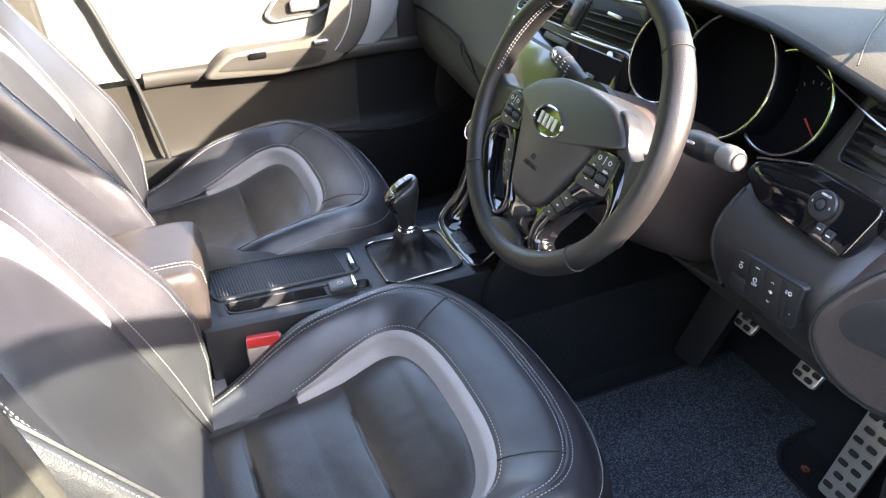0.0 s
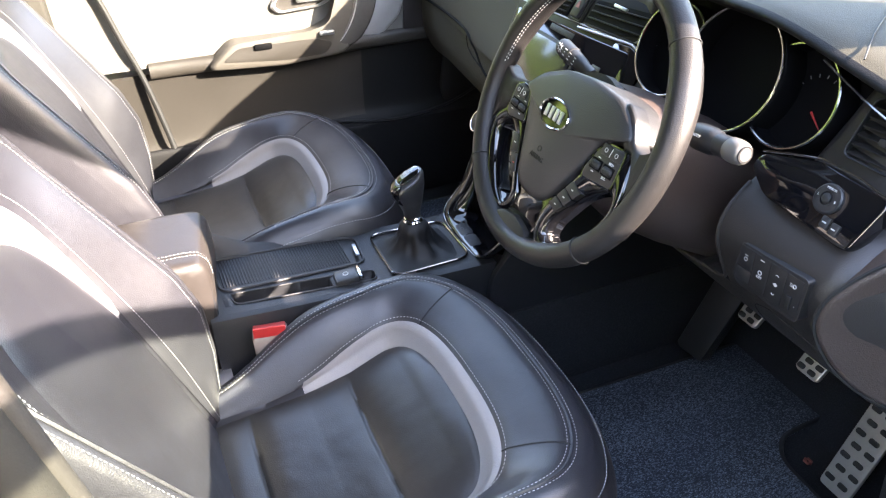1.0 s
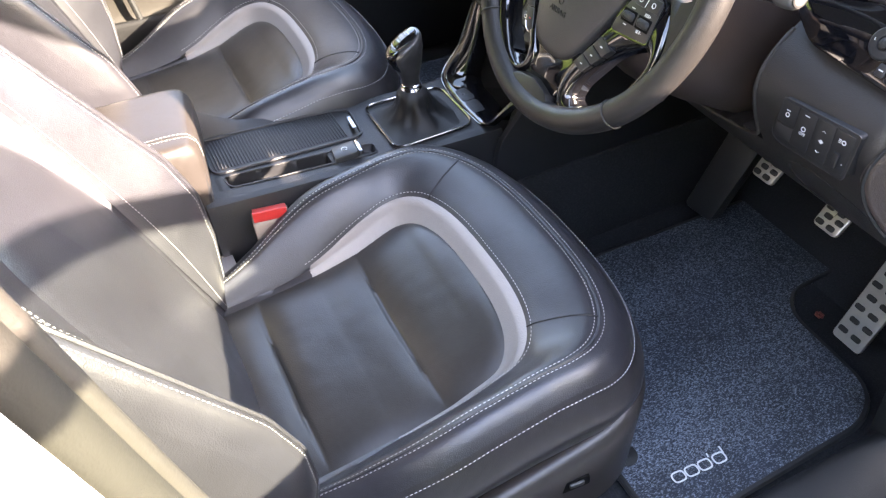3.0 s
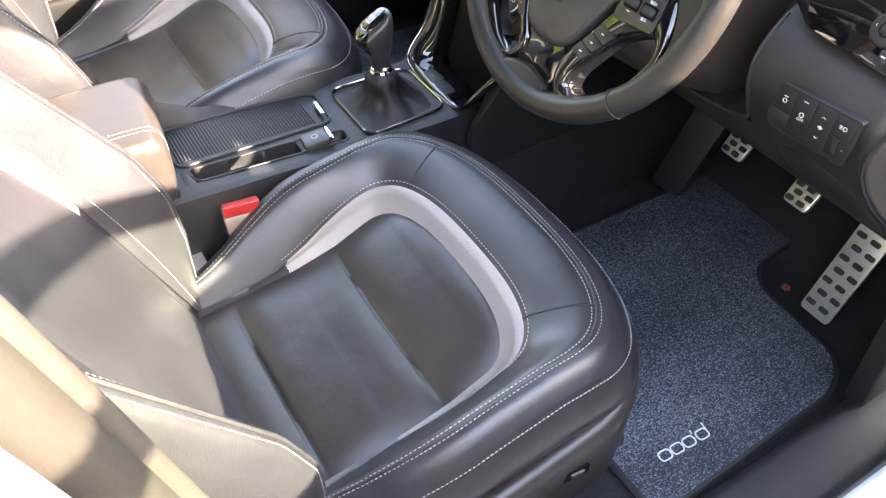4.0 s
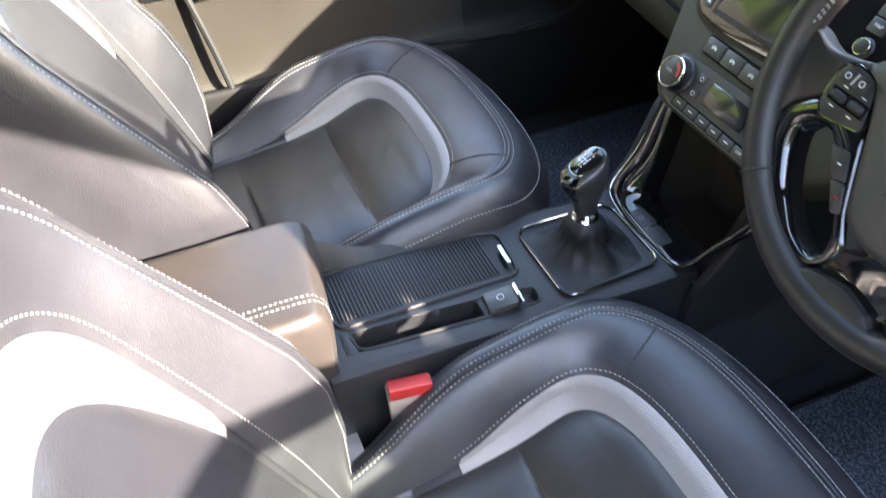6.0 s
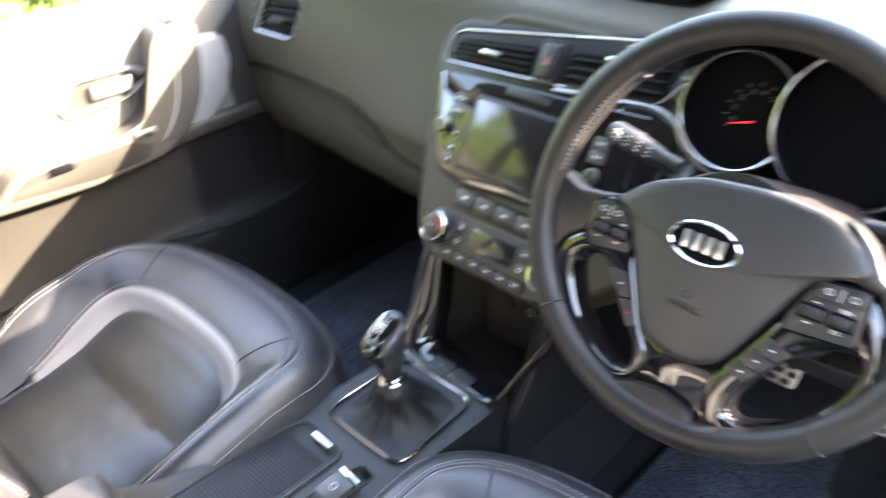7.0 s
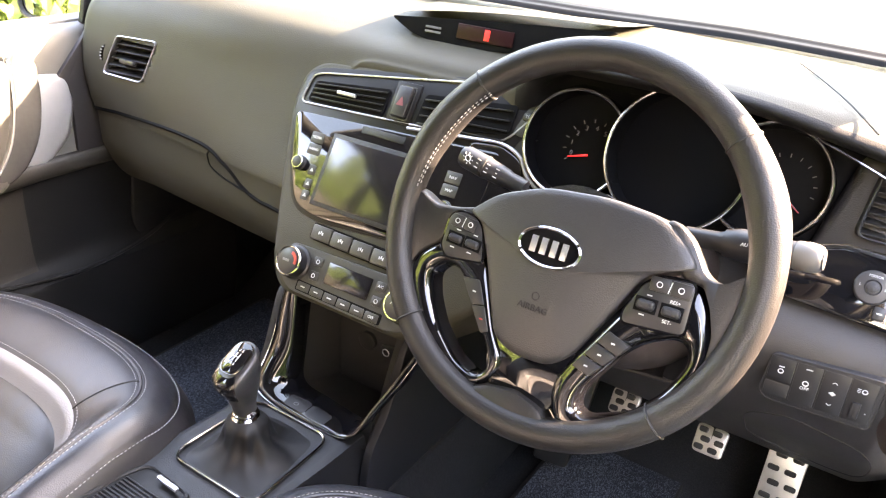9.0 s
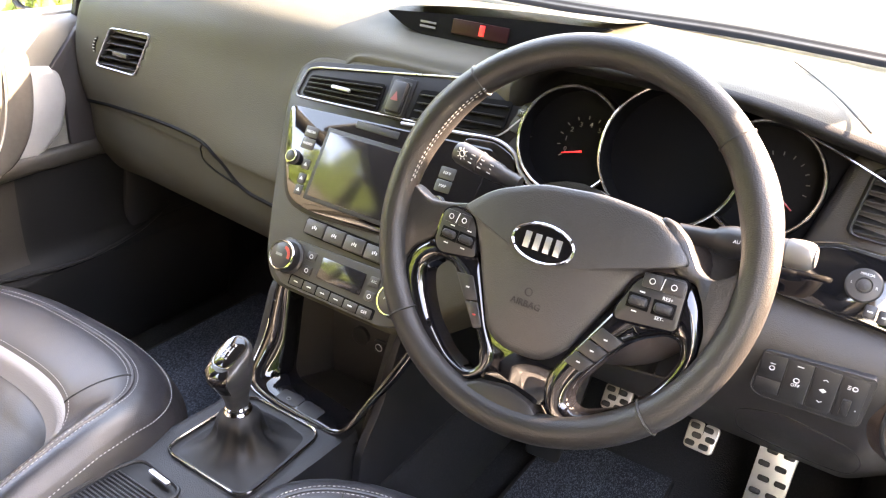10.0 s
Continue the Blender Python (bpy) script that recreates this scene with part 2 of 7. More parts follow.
def tube(bm, pts, r, seg=8, closed=False, m=None, caps=True):
    t = B()
    pts = [Vector(p) for p in pts]
    k = len(pts)
    rows, up = [], None
    for i, p in enumerate(pts):
        d = (pts[(i + 1) % k] - pts[i - 1]) if closed else (pts[min(i + 1, k - 1)] - pts[max(i - 1, 0)])
        d.normalize()
        if up is None:
            up = d.orthogonal().normalized()
        up = (up - d * up.dot(d)).normalized()
        side = d.cross(up)
        ri = r[i] if isinstance(r, (list, tuple)) else r
        rows.append([t.verts.new(p + (up * math.cos(a) + side * math.sin(a)) * ri) for a in (2 * math.pi * j / seg for j in range(seg))])
    for i in range(k if closed else k - 1):
        a, b = rows[i], rows[(i + 1) % k]
        for j in range(seg):
            t.faces.new((a[j], a[(j + 1) % seg], b[(j + 1) % seg], b[j]))
    if caps and not closed:
        t.faces.new(rows[0])
        t.faces.new(rows[-1])
    return merge(bm, t, m)


def revolve(bm, prof, m=None, seg=32):
    """A profile of (radius, height) turned round the z axis."""
    t = B()
    rows = [[t.verts.new((r * math.cos(a), r * math.sin(a), z)) for a in (2 * math.pi * j / seg for j in range(seg))] for r, z in prof]
    for a, b in zip(rows, rows[1:]):
        for j in range(seg):
            t.faces.new((a[j], a[(j + 1) % seg], b[(j + 1) % seg], b[j]))
    t.faces.new(rows[0])
    t.faces.new(rows[-1])
    bmesh.ops.remove_doubles(t, verts=t.verts, dist=1e-6)
    return merge(bm, t, m)


def grid(bm, fn, nu, nv, m=None):
    """A sheet of points fn(u, v), u and v from 0 to 1."""
    t = B()
    vs = [[t.verts.new(fn(i / nu, j / nv)) for j in range(nv + 1)] for i in range(nu + 1)]
    for i in range(nu):
        for j in range(nv):
            t.faces.new((vs[i][j], vs[i + 1][j], vs[i + 1][j + 1], vs[i][j + 1]))
    return merge(bm, t, m)


def rows_sheet(bm, rows):
    """A sheet over rows of equally many points."""
    vs = [[bm.verts.new(p) for p in r] for r in rows]
    for a, b in zip(vs, vs[1:]):
        for j in range(len(a) - 1):
            bm.faces.new((a[j], a[j + 1], b[j + 1], b[j]))
    return bm


def lettering(name, words, size, m, material, parent, label=""):
    cu = bpy.data.curves.new("type", "FONT")
    cu.body, cu.size, cu.align_x, cu.align_y, cu.extrude = words, size, "CENTER", "CENTER", 0.0003
    cu.resolution_u = 2
    ob = bpy.data.objects.new("type", cu)
    me = bpy.data.meshes.new_from_object(ob)
    bm = B()
    bm.from_mesh(me)
    bm.transform(m)
    bpy.data.objects.remove(ob)
    bpy.data.curves.remove(cu)
    bpy.data.meshes.remove(me)
    return part(name, bm, material, parent, label)


def sm(a, b, x):
    x = min(max((x - a) / (b - a), 0), 1)
    return x * x * (3 - 2 * x)


def table(pairs, x):
    """A smooth reading between (x, value) pairs."""
    if x <= pairs[0][0]:
        return pairs[0][1]
    for (a, p), (b, q) in zip(pairs, pairs[1:]):
        if x <= b:
            return p + (q - p) * (x - a) / (b - a)
    return pairs[-1][1]


def stitches(bm, line, length=0.0040, gap=0.0017, r=0.0005, lift=0.0003, normals=None):
    """Short raised threads along a line of points."""
    line = [Vector(p) for p in line]
    run = [0.0]
    for a, b in zip(line, line[1:]):
        run.append(run[-1] + (b - a).length)
    def at(d):
        for k in range(len(run) - 1):
            if d <= run[k + 1]:
                f = (d - run[k]) / max(run[k + 1] - run[k], 1e-9)
                return line[k].lerp(line[k + 1], f), (line[k + 1] - line[k]).normalized(), (normals[k] if normals else Vector((0, 0, 1)))
        return line[-1], (line[-1] - line[-2]).normalized(), (normals[-1] if normals else Vector((0, 0, 1)))
    d = 0.0
    while d + length < run[-1]:
        p, w, nn = at(d + length / 2)
        p = p + nn * lift
        side = w.cross(nn).normalized() * r
        tip = w * (length / 2)
        a = [bm.verts.new(q) for q in (p - tip, p - tip * 0.5 + side, p + tip * 0.5 + side, p + tip, p + tip * 0.5 - side, p - tip * 0.5 - side)]
        h0, h1 = bm.verts.new(p - tip * 0.5 + nn * r * 1.3), bm.verts.new(p + tip * 0.5 + nn * r * 1.3)
        for f in ((a[0], a[1], h0), (a[1], a[2], h1, h0), (a[2], a[3], h1), (a[3], a[4], h1), (a[4], a[5], h0, h1), (a[5], a[0], h0)):
            bm.faces.new(f)
        d += length + gap
    return bm


# ---- ground and car shell ----
def build_shell():
    bm = B()
    n = 40
    rows = [[Vector((-60 + 120 * i / n, -60 + 120 * j / n, -0.34)) for j in range(n + 1)] for i in range(n + 1)]
    rows_sheet(bm, rows)
    structure("ground", bm, CONCRETE, "pale sunlit concrete paving round the car", "ground")

    bm = B()
    box(bm, (0, 0.0, -0.02), (1.44, 2.6, 0.03), 0.004)
    for s in (-1, 1):                       # carpet rises at the tunnel and the front
        box(bm, (s * 0.11, 0.25, 0.09), (0.03, 0.9, 0.22), 0.01)
    rows = []
    for i in range(13):
        f = i / 12
        y, z = table(((0, 0.60), (0.4, 0.78), (1, 0.86)), f), table(((0, -0.004), (0.4, 0.10), (1, 0.50)), f)
        rows.append([Vector((-0.71 + 1.42 * k / 20, y, z)) for k in range(21)])
    rows_sheet(bm, rows)
    structure("floor", bm, CARPET, "dark blue-black carpeted car floor", "floor")

    # shell of the car: sills, pillars, roof, panes
    car = thing("car_body", (0, -0.6, -0.34), "white car body shell with its driver side open", "car body", kind="structure")
    bm = B()
    box(bm, (0, -0.78, 1.265), (1.18, 1.7, 0.035), 0.015)
    part("roof", bm, HEADLINE, car, "dark headlining under the roof")
    bm = B()
    box(bm, (0, 0.90, 0.26), (1.56, 0.04, 1.04), 0.01)
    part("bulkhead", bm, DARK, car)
    for s in (-1, 1):
        bm = B()
        prism(bm, rounded([(0.42, -0.02), (0.36, 0.30), (0.40, 0.62), (0.40, 0.79), (0.90, 0.79), (0.90, -0.02)], 0.02), 0.0, 0.03, plane_m((s * 0.715 - 0.015, 0, 0), (0, 1, 0), (0, 0, 1)), 0.006)
        part("kick_panel", bm, HARD, car)
    bm = B()
    box(bm, (0, -1.65, 0.55), (1.5, 0.04, 1.5), 0.01)
    part("rear_wall", bm, HARD, car)
    for s in (-1, 1):
        bm = B()
        tube(bm, spline(((s * 0.71, 0.78, 0.74), (s * 0.675, 0.50, 0.915), (s * 0.625, 0.20, 1.055), (s * 0.585, -0.05, 1.18)), 24), [0.034 + 0.026 * sm(0, 12, k) for k in range(24)], 14)
        part("front_pillar", bm, TAN, car)
        bm = B()
        box(bm, (s * 0.585, -0.8, 1.225), (0.10, 1.7, 0.08), 0.03)
        part("roof_rail", bm, TAN, car)
    for s in (-1, 1):                       # added panels at the pillars' feet; the driver's, out of view, shades the hood
        bm = B()
        prism(bm, rounded([(0.36, 0.735), (0.48, 0.90), (0.56, 0.875), (0.80, 0.735)], 0.015), -0.008, 0.008, plane_m((s * 0.690, 0, 0), (0, 1, 0), (0, 0, 1)), 0.003)
        part("added_corner_panel", bm, HARD, car)
    bm = B()
    grid(bm, lambda u, v: Vector(((u - 0.5) * (1.34 - 0.2 * v), 0.84 - 0.86 * v, 0.80 + 0.50 * v - 0.10 * v * v + 0.03 * math.sin(math.pi * v))), 12, 8)
    part("windscreen", bm, SCREENGLASS, car, "tinted windscreen")
    bm = B()
    box(bm, (-0.745, -1.2, 0.36), (0.05, 0.95, 0.80), 0.015)
    part("rear_door", bm, HARD, car)
    # driver side: sill with scuff plate, centre pillar and seal
    bm = B()
    box(bm, (0.755, 0.0, 0.005), (0.10, 1.9, 0.09), 0.018, seg=3)
    part("sill_trim", bm, HARD, car)
    bm = B()
    box(bm, (0.83, 0.0, -0.05), (0.07, 1.9, 0.13), 0.02, seg=3)
    part("sill", bm, PAINT, car, "white painted door sill")
    bm = B()
    prism(bm, rounded([(-0.47, 0.0), (-0.50, 0.45), (-0.525, 0.75), (-0.555, 1.02), (-0.59, 1.30), (-0.72, 1.30), (-0.74, 0.9), (-0.70, 0.0)], 0.02), 0, 0.055, plane_m((0.655, 0, 0), (0, 1, 0), (0, 0, 1)), 0.012)
    part("centre_pillar", bm, TAN, car, "pale centre pillar trim")
    bm = B()
    prism(bm, rounded([(-0.525, 0.0), (-0.505, 0.45), (-0.515, 0.75), (-0.545, 1.02), (-0.58, 1.30), (-0.70, 1.30), (-0.72, 0.9), (-0.70, 0.0)], 0.02), 0, 0.075, plane_m((-0.735, 0, 0), (0, 1, 0), (0, 0, 1)), 0.012)
    part("centre_pillar", bm, TAN, car, "pale centre pillar trim")
    # edge of the driver's door opening: soft seal, beige flange, white body
    edge = spline(((0, -0.36, 0.02), (0, -0.385, 0.20), (0, -0.425, 0.42), (0, -0.461, 0.605), (0, -0.476, 0.685), (0, -0.494, 0.785), (0, -0.535, 1.0), (0, -0.585, 1.27)), 60)
    rows = []
    for p in edge:
        lean = -0.06 * sm(0.9, 1.3, p.z)
        rows.append([Vector((x + lean, p.y + o, p.z)) for x, o in ((0.708, -0.030), (0.716, -0.006), (0.722, 0.0), (0.730, 0.003), (0.737, 0.002), (0.743, -0.001), (0.747, -0.006), (0.749, -0.030))])
    part("pillar_flange", rows_sheet(B(), rows), FLANGE, car, "beige-brown door flange", 60)
    bm = B()
    tube(bm, [p + Vector((0.716 - 0.06 * sm(0.9, 1.3, p.z), -0.002, 0)) for p in edge], 0.009, 10)
    part("door_seal", bm, TANDARK, car, "soft brown-grey door seal")
    bm = B()
    prism(bm, rounded([(-0.372, -0.25), (-0.376, 0.02), (-0.40, 0.20), (-0.440, 0.42), (-0.476, 0.605), (-0.509, 0.785), (-0.55, 1.0), (-0.60, 1.3), (-1.6, 1.3), (-1.6, -0.25)], 0.02), 0, 0.07, plane_m((0.752, 0, 0), (0, 1, 0), (0, 0, 1)), 0.015)
    part("rear_side_panel", bm, PAINT, car, "white painted side panel")


# ---- seats ----
def outline(w, yf, depth, yb, ns=36, na=48, e=2.5):
    """A U: straight sides from yb, closed by a rounded front at yf."""
    ys = yf - depth
    left = [(-w, yb + (ys - yb) * i / ns) for i in range(ns)]
    arc = []
    for k in range(na + 1):
        a = math.pi - math.pi * k / na
        c, s = math.cos(a), math.sin(a)
        arc.append((math.copysign(w * abs(c) ** (2 / e), c), ys + depth * abs(s) ** (2 / e)))
    return left + arc + [(-x, y) for x, y in reversed(left)]


def radial(rings, sub):
    """Rows between rings, smooth from ring to ring; also the row index of each ring."""
    rows, at = [], [0]
    k = len(rings)
    for i in range(k - 1):
        for j in range(sub[i]):
            u = j / sub[i]
            row = []
            for t in range(len(rings[0])):
                p0, p1, p2, p3 = rings[max(i - 1, 0)][t], rings[i][t], rings[i + 1][t], rings[min(i + 2, k - 1)][t]
                row.append(0.5 * ((2 * p1) + (p2 - p0) * u + (2 * p0 - 5 * p1 + 4 * p2 - p3) * u * u + (3 * p1 - p0 - 3 * p2 + p3) * u ** 3))
            rows.append(row)
        at.append(len(rows))
    rows.append([p.copy() for p in rings[-1]])
    return rows, at


def row_normals(a, b):
    out = []
    for i in range(len(a)):
        d = a[min(i + 1, len(a) - 1)] - a[max(i - 1, 0)]
        n = d.cross(b[i] - a[i])
        n = n.normalized() if n.length > 1e-9 else Vector((0, 0, 1))
        out.append(n if n.z >= -0.3 else -n)
    return out


SEAT_IN = ((-0.45, 0.200), (-0.32, 0.212), (-0.25, 0.221), (-0.18, 0.238), (-0.11, 0.268), (-0.072, 0.290), (0.1, 0.33))
SEAT_OUT = ((-0.45, 0.203), (-0.36, 0.212), (-0.30, 0.221), (-0.25, 0.235), (-0.215, 0.249), (-0.185, 0.264), (-0.13, 0.290), (-0.07, 0.308), (-0.04, 0.313), (0.1, 0.32))
SEAT_PIPE = ((-0.45, 0.275), (-0.32, 0.290), (-0.22, 0.312), (-0.10, 0.335), (-0.05, 0.337), (0.0, 0.329), (0.045, 0.321), (0.08, 0.318))


def build_seat(cx, dy, dz, label):
    seat = thing("car_seat", (cx, dy - 0.2, 0.0), label, "car seat", "front seats")
    yb = -0.46
    spec = [(0.0, -0.13, 0.0), (0.155, -0.072, 0.062), (0.179, -0.046, 0.085), (0.225, 0.046, 0.13), (0.258, 0.084, 0.150), (0.278, 0.106, 0.165), (0.250, 0.078, 0.155)]
    rings = []
    for k, (w, yf, dep) in enumerate(spec):
        ring = []
        for x, y in outline(w, yf, dep, yb, e=(2.5, 2.7, 2.7, 2.6, 2.5, 2.5, 2.5)[k]):
            zi, zo, zp = table(SEAT_IN, y), table(SEAT_OUT, y), table(SEAT_PIPE, y)
            if k == 2:                            # the inlay narrows to a point towards the rear
                x *= 1 - (1 - 0.165 / 0.179) * sm(-0.15, -0.27, y)
            if k >= 3:
                x *= 1 - 0.17 * sm(-0.20, -0.42, y)
                zp -= 0.050 * sm(-0.18, -0.42, y)
            z = (zi, zi, zo, zp, zp - 0.019, zp - 0.072, 0.190)[k]
            ring.append(Vector((x, y, z)))
        rings.append(ring)
    rows, at = radial(rings, [9, 4, 8, 4, 6, 3])
    for i, row in enumerate(rows):
        for p in row:
            q = Vector((p.x * 18 + cx * 30, p.y * 18, 3.0))
            if at[1] < i < at[2]:                 # the strip is slightly padded
                p.z += 0.0022 * math.sin(math.pi * (i - at[1]) / (at[2] - at[1]))
            elif at[2] < i < at[3]:
                f = (i - at[2]) / (at[3] - at[2])
                p.z += 0.0012 * noise.noise(q) + 0.005 * math.sin(math.pi * f) * sm(-0.34, -0.20, p.y)
            elif at[3] < i < at[4]:               # pulled band beside the piping
                p.z += 0.0012 * noise.noise(q * 4.0)
        if i in (at[1], at[2]):
            for p in row:
                p.z -= 0.0022 * (1 - 0.7 * sm(-0.22, -0.27, p.y))
        if i == at[3]:
            for p in row:
                p.z -= 0.0015
    place = Matrix.Translation((cx, dy, dz))
    rows = [[place @ p for p in row] for row in rows]
    ys0 = [p.y - dy for p in rows[at[2]]]
    first = next(i for i, y in enumerate(ys0) if y > -0.254)
    last = len(ys0) - 1 - first
    # centre in three shallow pillows with sunk seams between
    edge = [(p.x - cx, p.y - dy, p.z - dz) for p in rows[at[1]]][:61]      # left half, rear to front
    pillow = []
    front_y = -0.0722
    for i in range(151):
        y = yb + (front_y - yb) * (1 - (1 - i / 150) ** 1.15)
        ww, ze = table([(q[1], -q[0]) for q in edge], y), table([(q[1], q[2]) for q in edge], y)
        seams = (-0.188 - y, -0.344 - y)
        front = 1 - min(max((y + 0.112) / 0.040, 0), 1) ** 2.2
        row = []
        for k in range(49):
            u = k / 24 - 1
            groove = sum(0.0050 * math.exp(-(abs(d + 0.004 * u * u) / 0.0030) ** 1.1) + 0.0055 * math.exp(-((d + 0.004 * u * u) / 0.020) ** 2) for d in seams)
            puff = (1 - abs(u) ** 5) * front
            q = Vector((u * ww * 15 + cx * 30, y * 15, 3.0))
            crease = 0.0005 * noise.noise(Vector((u * 7 + 3 * y + cx * 9, y * 46, 1.0))) * sm(0.0, 0.5, u + 0.6)
            gather = sum(0.0016 * math.exp(-((d + 0.030) / 0.014) ** 2) * math.sin(u * ww * 330 + 2 * math.sin(u * 9)) for d in seams) * sm(0.1, 0.8, abs(u))
            row.append(place @ Vector((u * ww, y, ze + puff * (0.0115 - groove + 0.0012 * noise.noise(q) + crease + 0.18 * gather))))
        pillow.append(row)
    part("seat_insert", rows_sheet(B(), pillow), LEATHER_IN, seat, "creased smooth black leather centre", 80)
    part("inlay_strip", rows_sheet(B(), [r[first:last + 1] for r in rows[at[1]:at[2] + 1]]), SILVER, seat, "silver-grey leather U-shaped strip", 80)
    bm = rows_sheet(B(), rows[at[2]:at[4] + 1])
    rows_sheet(bm, [r[:first + 1] for r in rows[at[1]:at[2] + 1]])
    rows_sheet(bm, [r[last:] for r in rows[at[1]:at[2] + 1]])
    bmesh.ops.remove_doubles(bm, verts=bm.verts, dist=1e-5)
    part("seat_bolster", bm, LEATHER, seat, "", 80)
    part("seat_side", rows_sheet(B(), rows[at[4]:]), LEATHER_SIDE, seat, "black leather cushion side", 80)
    bm = B()
    tube(bm, [p + Vector((0, 0, 0.0005)) for p in rows[at[3]]], 0.0022, 6)
    part("piping", bm, LEATHER, seat)
    bm = B()
    def between(i, k, f):                      # a line part of the way from one ring to its neighbour
        return [a.lerp(b, f) for a, b in zip(rows[i], rows[k])]
    for k, f in ((at[3] - 1, 0.70), (at[3] + 1, 0.45)):
        line = between(at[3], k, f)
        stitches(bm, line, normals=row_normals(rows[min(k, at[3])], rows[max(k, at[3])]), r=0.00056)
    line = between(at[2], at[2] + 1, 0.62)
    stitches(bm, line[first - 1:last + 2], normals=row_normals(rows[at[2]], rows[at[2] + 1])[first - 1:last + 2], r=0.00050)
    for end in (first, last):                  # seam across each end of the strip
        line = [rows[i][end] for i in range(at[1], at[2] + 1)]
        stitches(bm, spline(line, 14), normals=[Vector((0, 0, 1))] * 14, r=0.00050)
    stitches(bm, rows[at[4] + 1], normals=row_normals(rows[at[4] + 1], rows[at[4] + 2]), r=0.00058)
    part("stitching", bm, THREAD, seat, "white contrast stitching")
    for s in (-1, 1):                          # cross seams at the front corners
        def near(row, x, y):
            return min(range(len(row)), key=lambda i: (row[i].x - cx - x) ** 2 + (row[i].y - dy - y) ** 2)
        t0, t1 = near(rows[at[2]], s * 0.140, -0.062), near(rows[at[3]], s * 0.178, 0.012)
        line = []
        for i in range(at[2], at[3] + 1):
            f = t0 + (t1 - t0) * (i - at[2]) / (at[3] - at[2])
            a = int(f)
            line.append(rows[i][a].lerp(rows[i][a + 1], f - a) + Vector((0, 0, 0.0002)))
        bm = B()
        tube(bm, spline(line, 24), 0.0011, 5)
        part("cross_seam", bm, RUBBER, seat)
    # base and plastic skirts
    bm = B()
    box(bm, (cx, dy - 0.19, 0.10), (0.42, 0.44, 0.14), 0.02)
    box(bm, (cx - 0.17, dy - 0.22, 0.03), (0.05, 0.42, 0.05), 0.008)
    box(bm, (cx + 0.17, dy - 0.22, 0.03), (0.05, 0.42, 0.05), 0.008)
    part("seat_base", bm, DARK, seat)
    ring = rings[5]
    for s in (-1, 1):                         # skirts that follow the cushion round its front corners
        pts = [p for p in (ring[:36 + 17] if s < 0 else ring[36 + 49 - 18:])]
        rows2 = []
        for q, p in enumerate(pts):
            d = pts[min(q + 1, len(pts) - 1)] - pts[max(q - 1, 0)]
            n = Vector((-d.y, d.x, 0)).normalized()
            f = q / (len(pts) - 1)
            end = sm(1.0, 0.90, f) if s < 0 else sm(0.0, 0.10, f)
            top = 0.196 + 0.046 * sm(-0.25, 0.04, p.y) - 0.05 * (1 - end)
            rows2.append([place @ Vector((p.x + n.x * o, p.y + n.y * o, z)) for o, z in ((-0.020, top - 0.004), (-0.010, top), (0.000, top - 0.004), (0.006, top - 0.020), (0.005, top - 0.06 * end - 0.012), (0.004, 0.092 + 0.05 * (1 - end)), (-0.012, 0.086 + 0.05 * (1 - end)))])
        part("seat_skirt", rows_sheet(B(), rows2), SKIRT, seat, "dark plastic seat side trim", 60)
    bm = B()
    box(bm, (cx + 0.276, dy - 0.19, 0.150), (0.020, 0.125, 0.030), 0.007)
    part("seat_lever", bm, HARD, seat, "black height lever")
    bm = B()
    prism(bm, rounded([(-0.020, -0.012), (0.020, -0.010), (0.018, 0.010), (-0.018, 0.012)], 0.004), 0.0, 0.004, plane_m((cx + 0.281, dy - 0.075, 0.168), (0.1, 1, 0), (0, 0, 1)), 0.001)
    pad = part("recliner_plate", bm, DARK, seat, "small dark switch plate")
    bm = B()
    box(bm, (0, 0.002, 0.005), (0.020, 0.008, 0.005), 0.002, plane_m((cx + 0.281, dy - 0.075, 0.168), (0.1, 1, 0), (0, 0, 1)))
    part("plate_key", bm, SWITCHGREY, pad)

    # backrest, raked back
    r = radians(22)
    fwd = ((0, 0.045), (0.08, 0.085), (0.15, 0.108), (0.22, 0.110), (0.32, 0.092), (0.45, 0.068), (0.66, 0.045))
    spec = [(0.0, 0.38, 0.0), (0.160, 0.46, 0.12), (0.162, 0.505, 0.13), (0.222, 0.60, 0.16), (0.243, 0.63, 0.17), (0.246, 0.64, 0.17), (0.225, 0.61, 0.17), (0.0, 0.4, 0.0)]
    rings = []
    for k, (w, hf, dep) in enumerate(spec):
        ring = []
        for x, h in outline(w, hf, dep, -0.04):
            c, d0 = table(fwd, h), 0.030 + 0.012 * math.sin(math.pi * min(max(h, 0), 0.5) / 0.5)
            x *= 1 - 0.10 * (1 - sm(0.0, 0.14, h)) if k >= 3 else 1
            if k == 1:
                x *= 1 - 0.05 - 0.20 * sm(0.235, 0.42, h)
            ring.append(Vector((x, h, -((d0, d0 - 0.002, d0 + 0.004, c, c - 0.035, c - 0.11, -0.11, -0.12)[k]))))
        rings.append(ring)
    rows, at = radial(rings, [7, 3, 7, 4, 4, 3, 3])
    for i, row in enumerate(rows):
        for p in row:
            q = Vector((p.x * 14 + cx * 20, p.y * 14, 7.0))
            if i < at[1]:
                p.z -= 0.002 * noise.noise(q)
            if i in (at[1], at[2]):
                p.z += 0.0035
    out = Matrix.Translation((cx, dy - 0.415, 0.20 + dz)) @ Matrix(((1, 0, 0, 0), (0, -math.sin(r), -math.cos(r), 0), (0, math.cos(r), -math.sin(r), 0), (0, 0, 0, 1)))
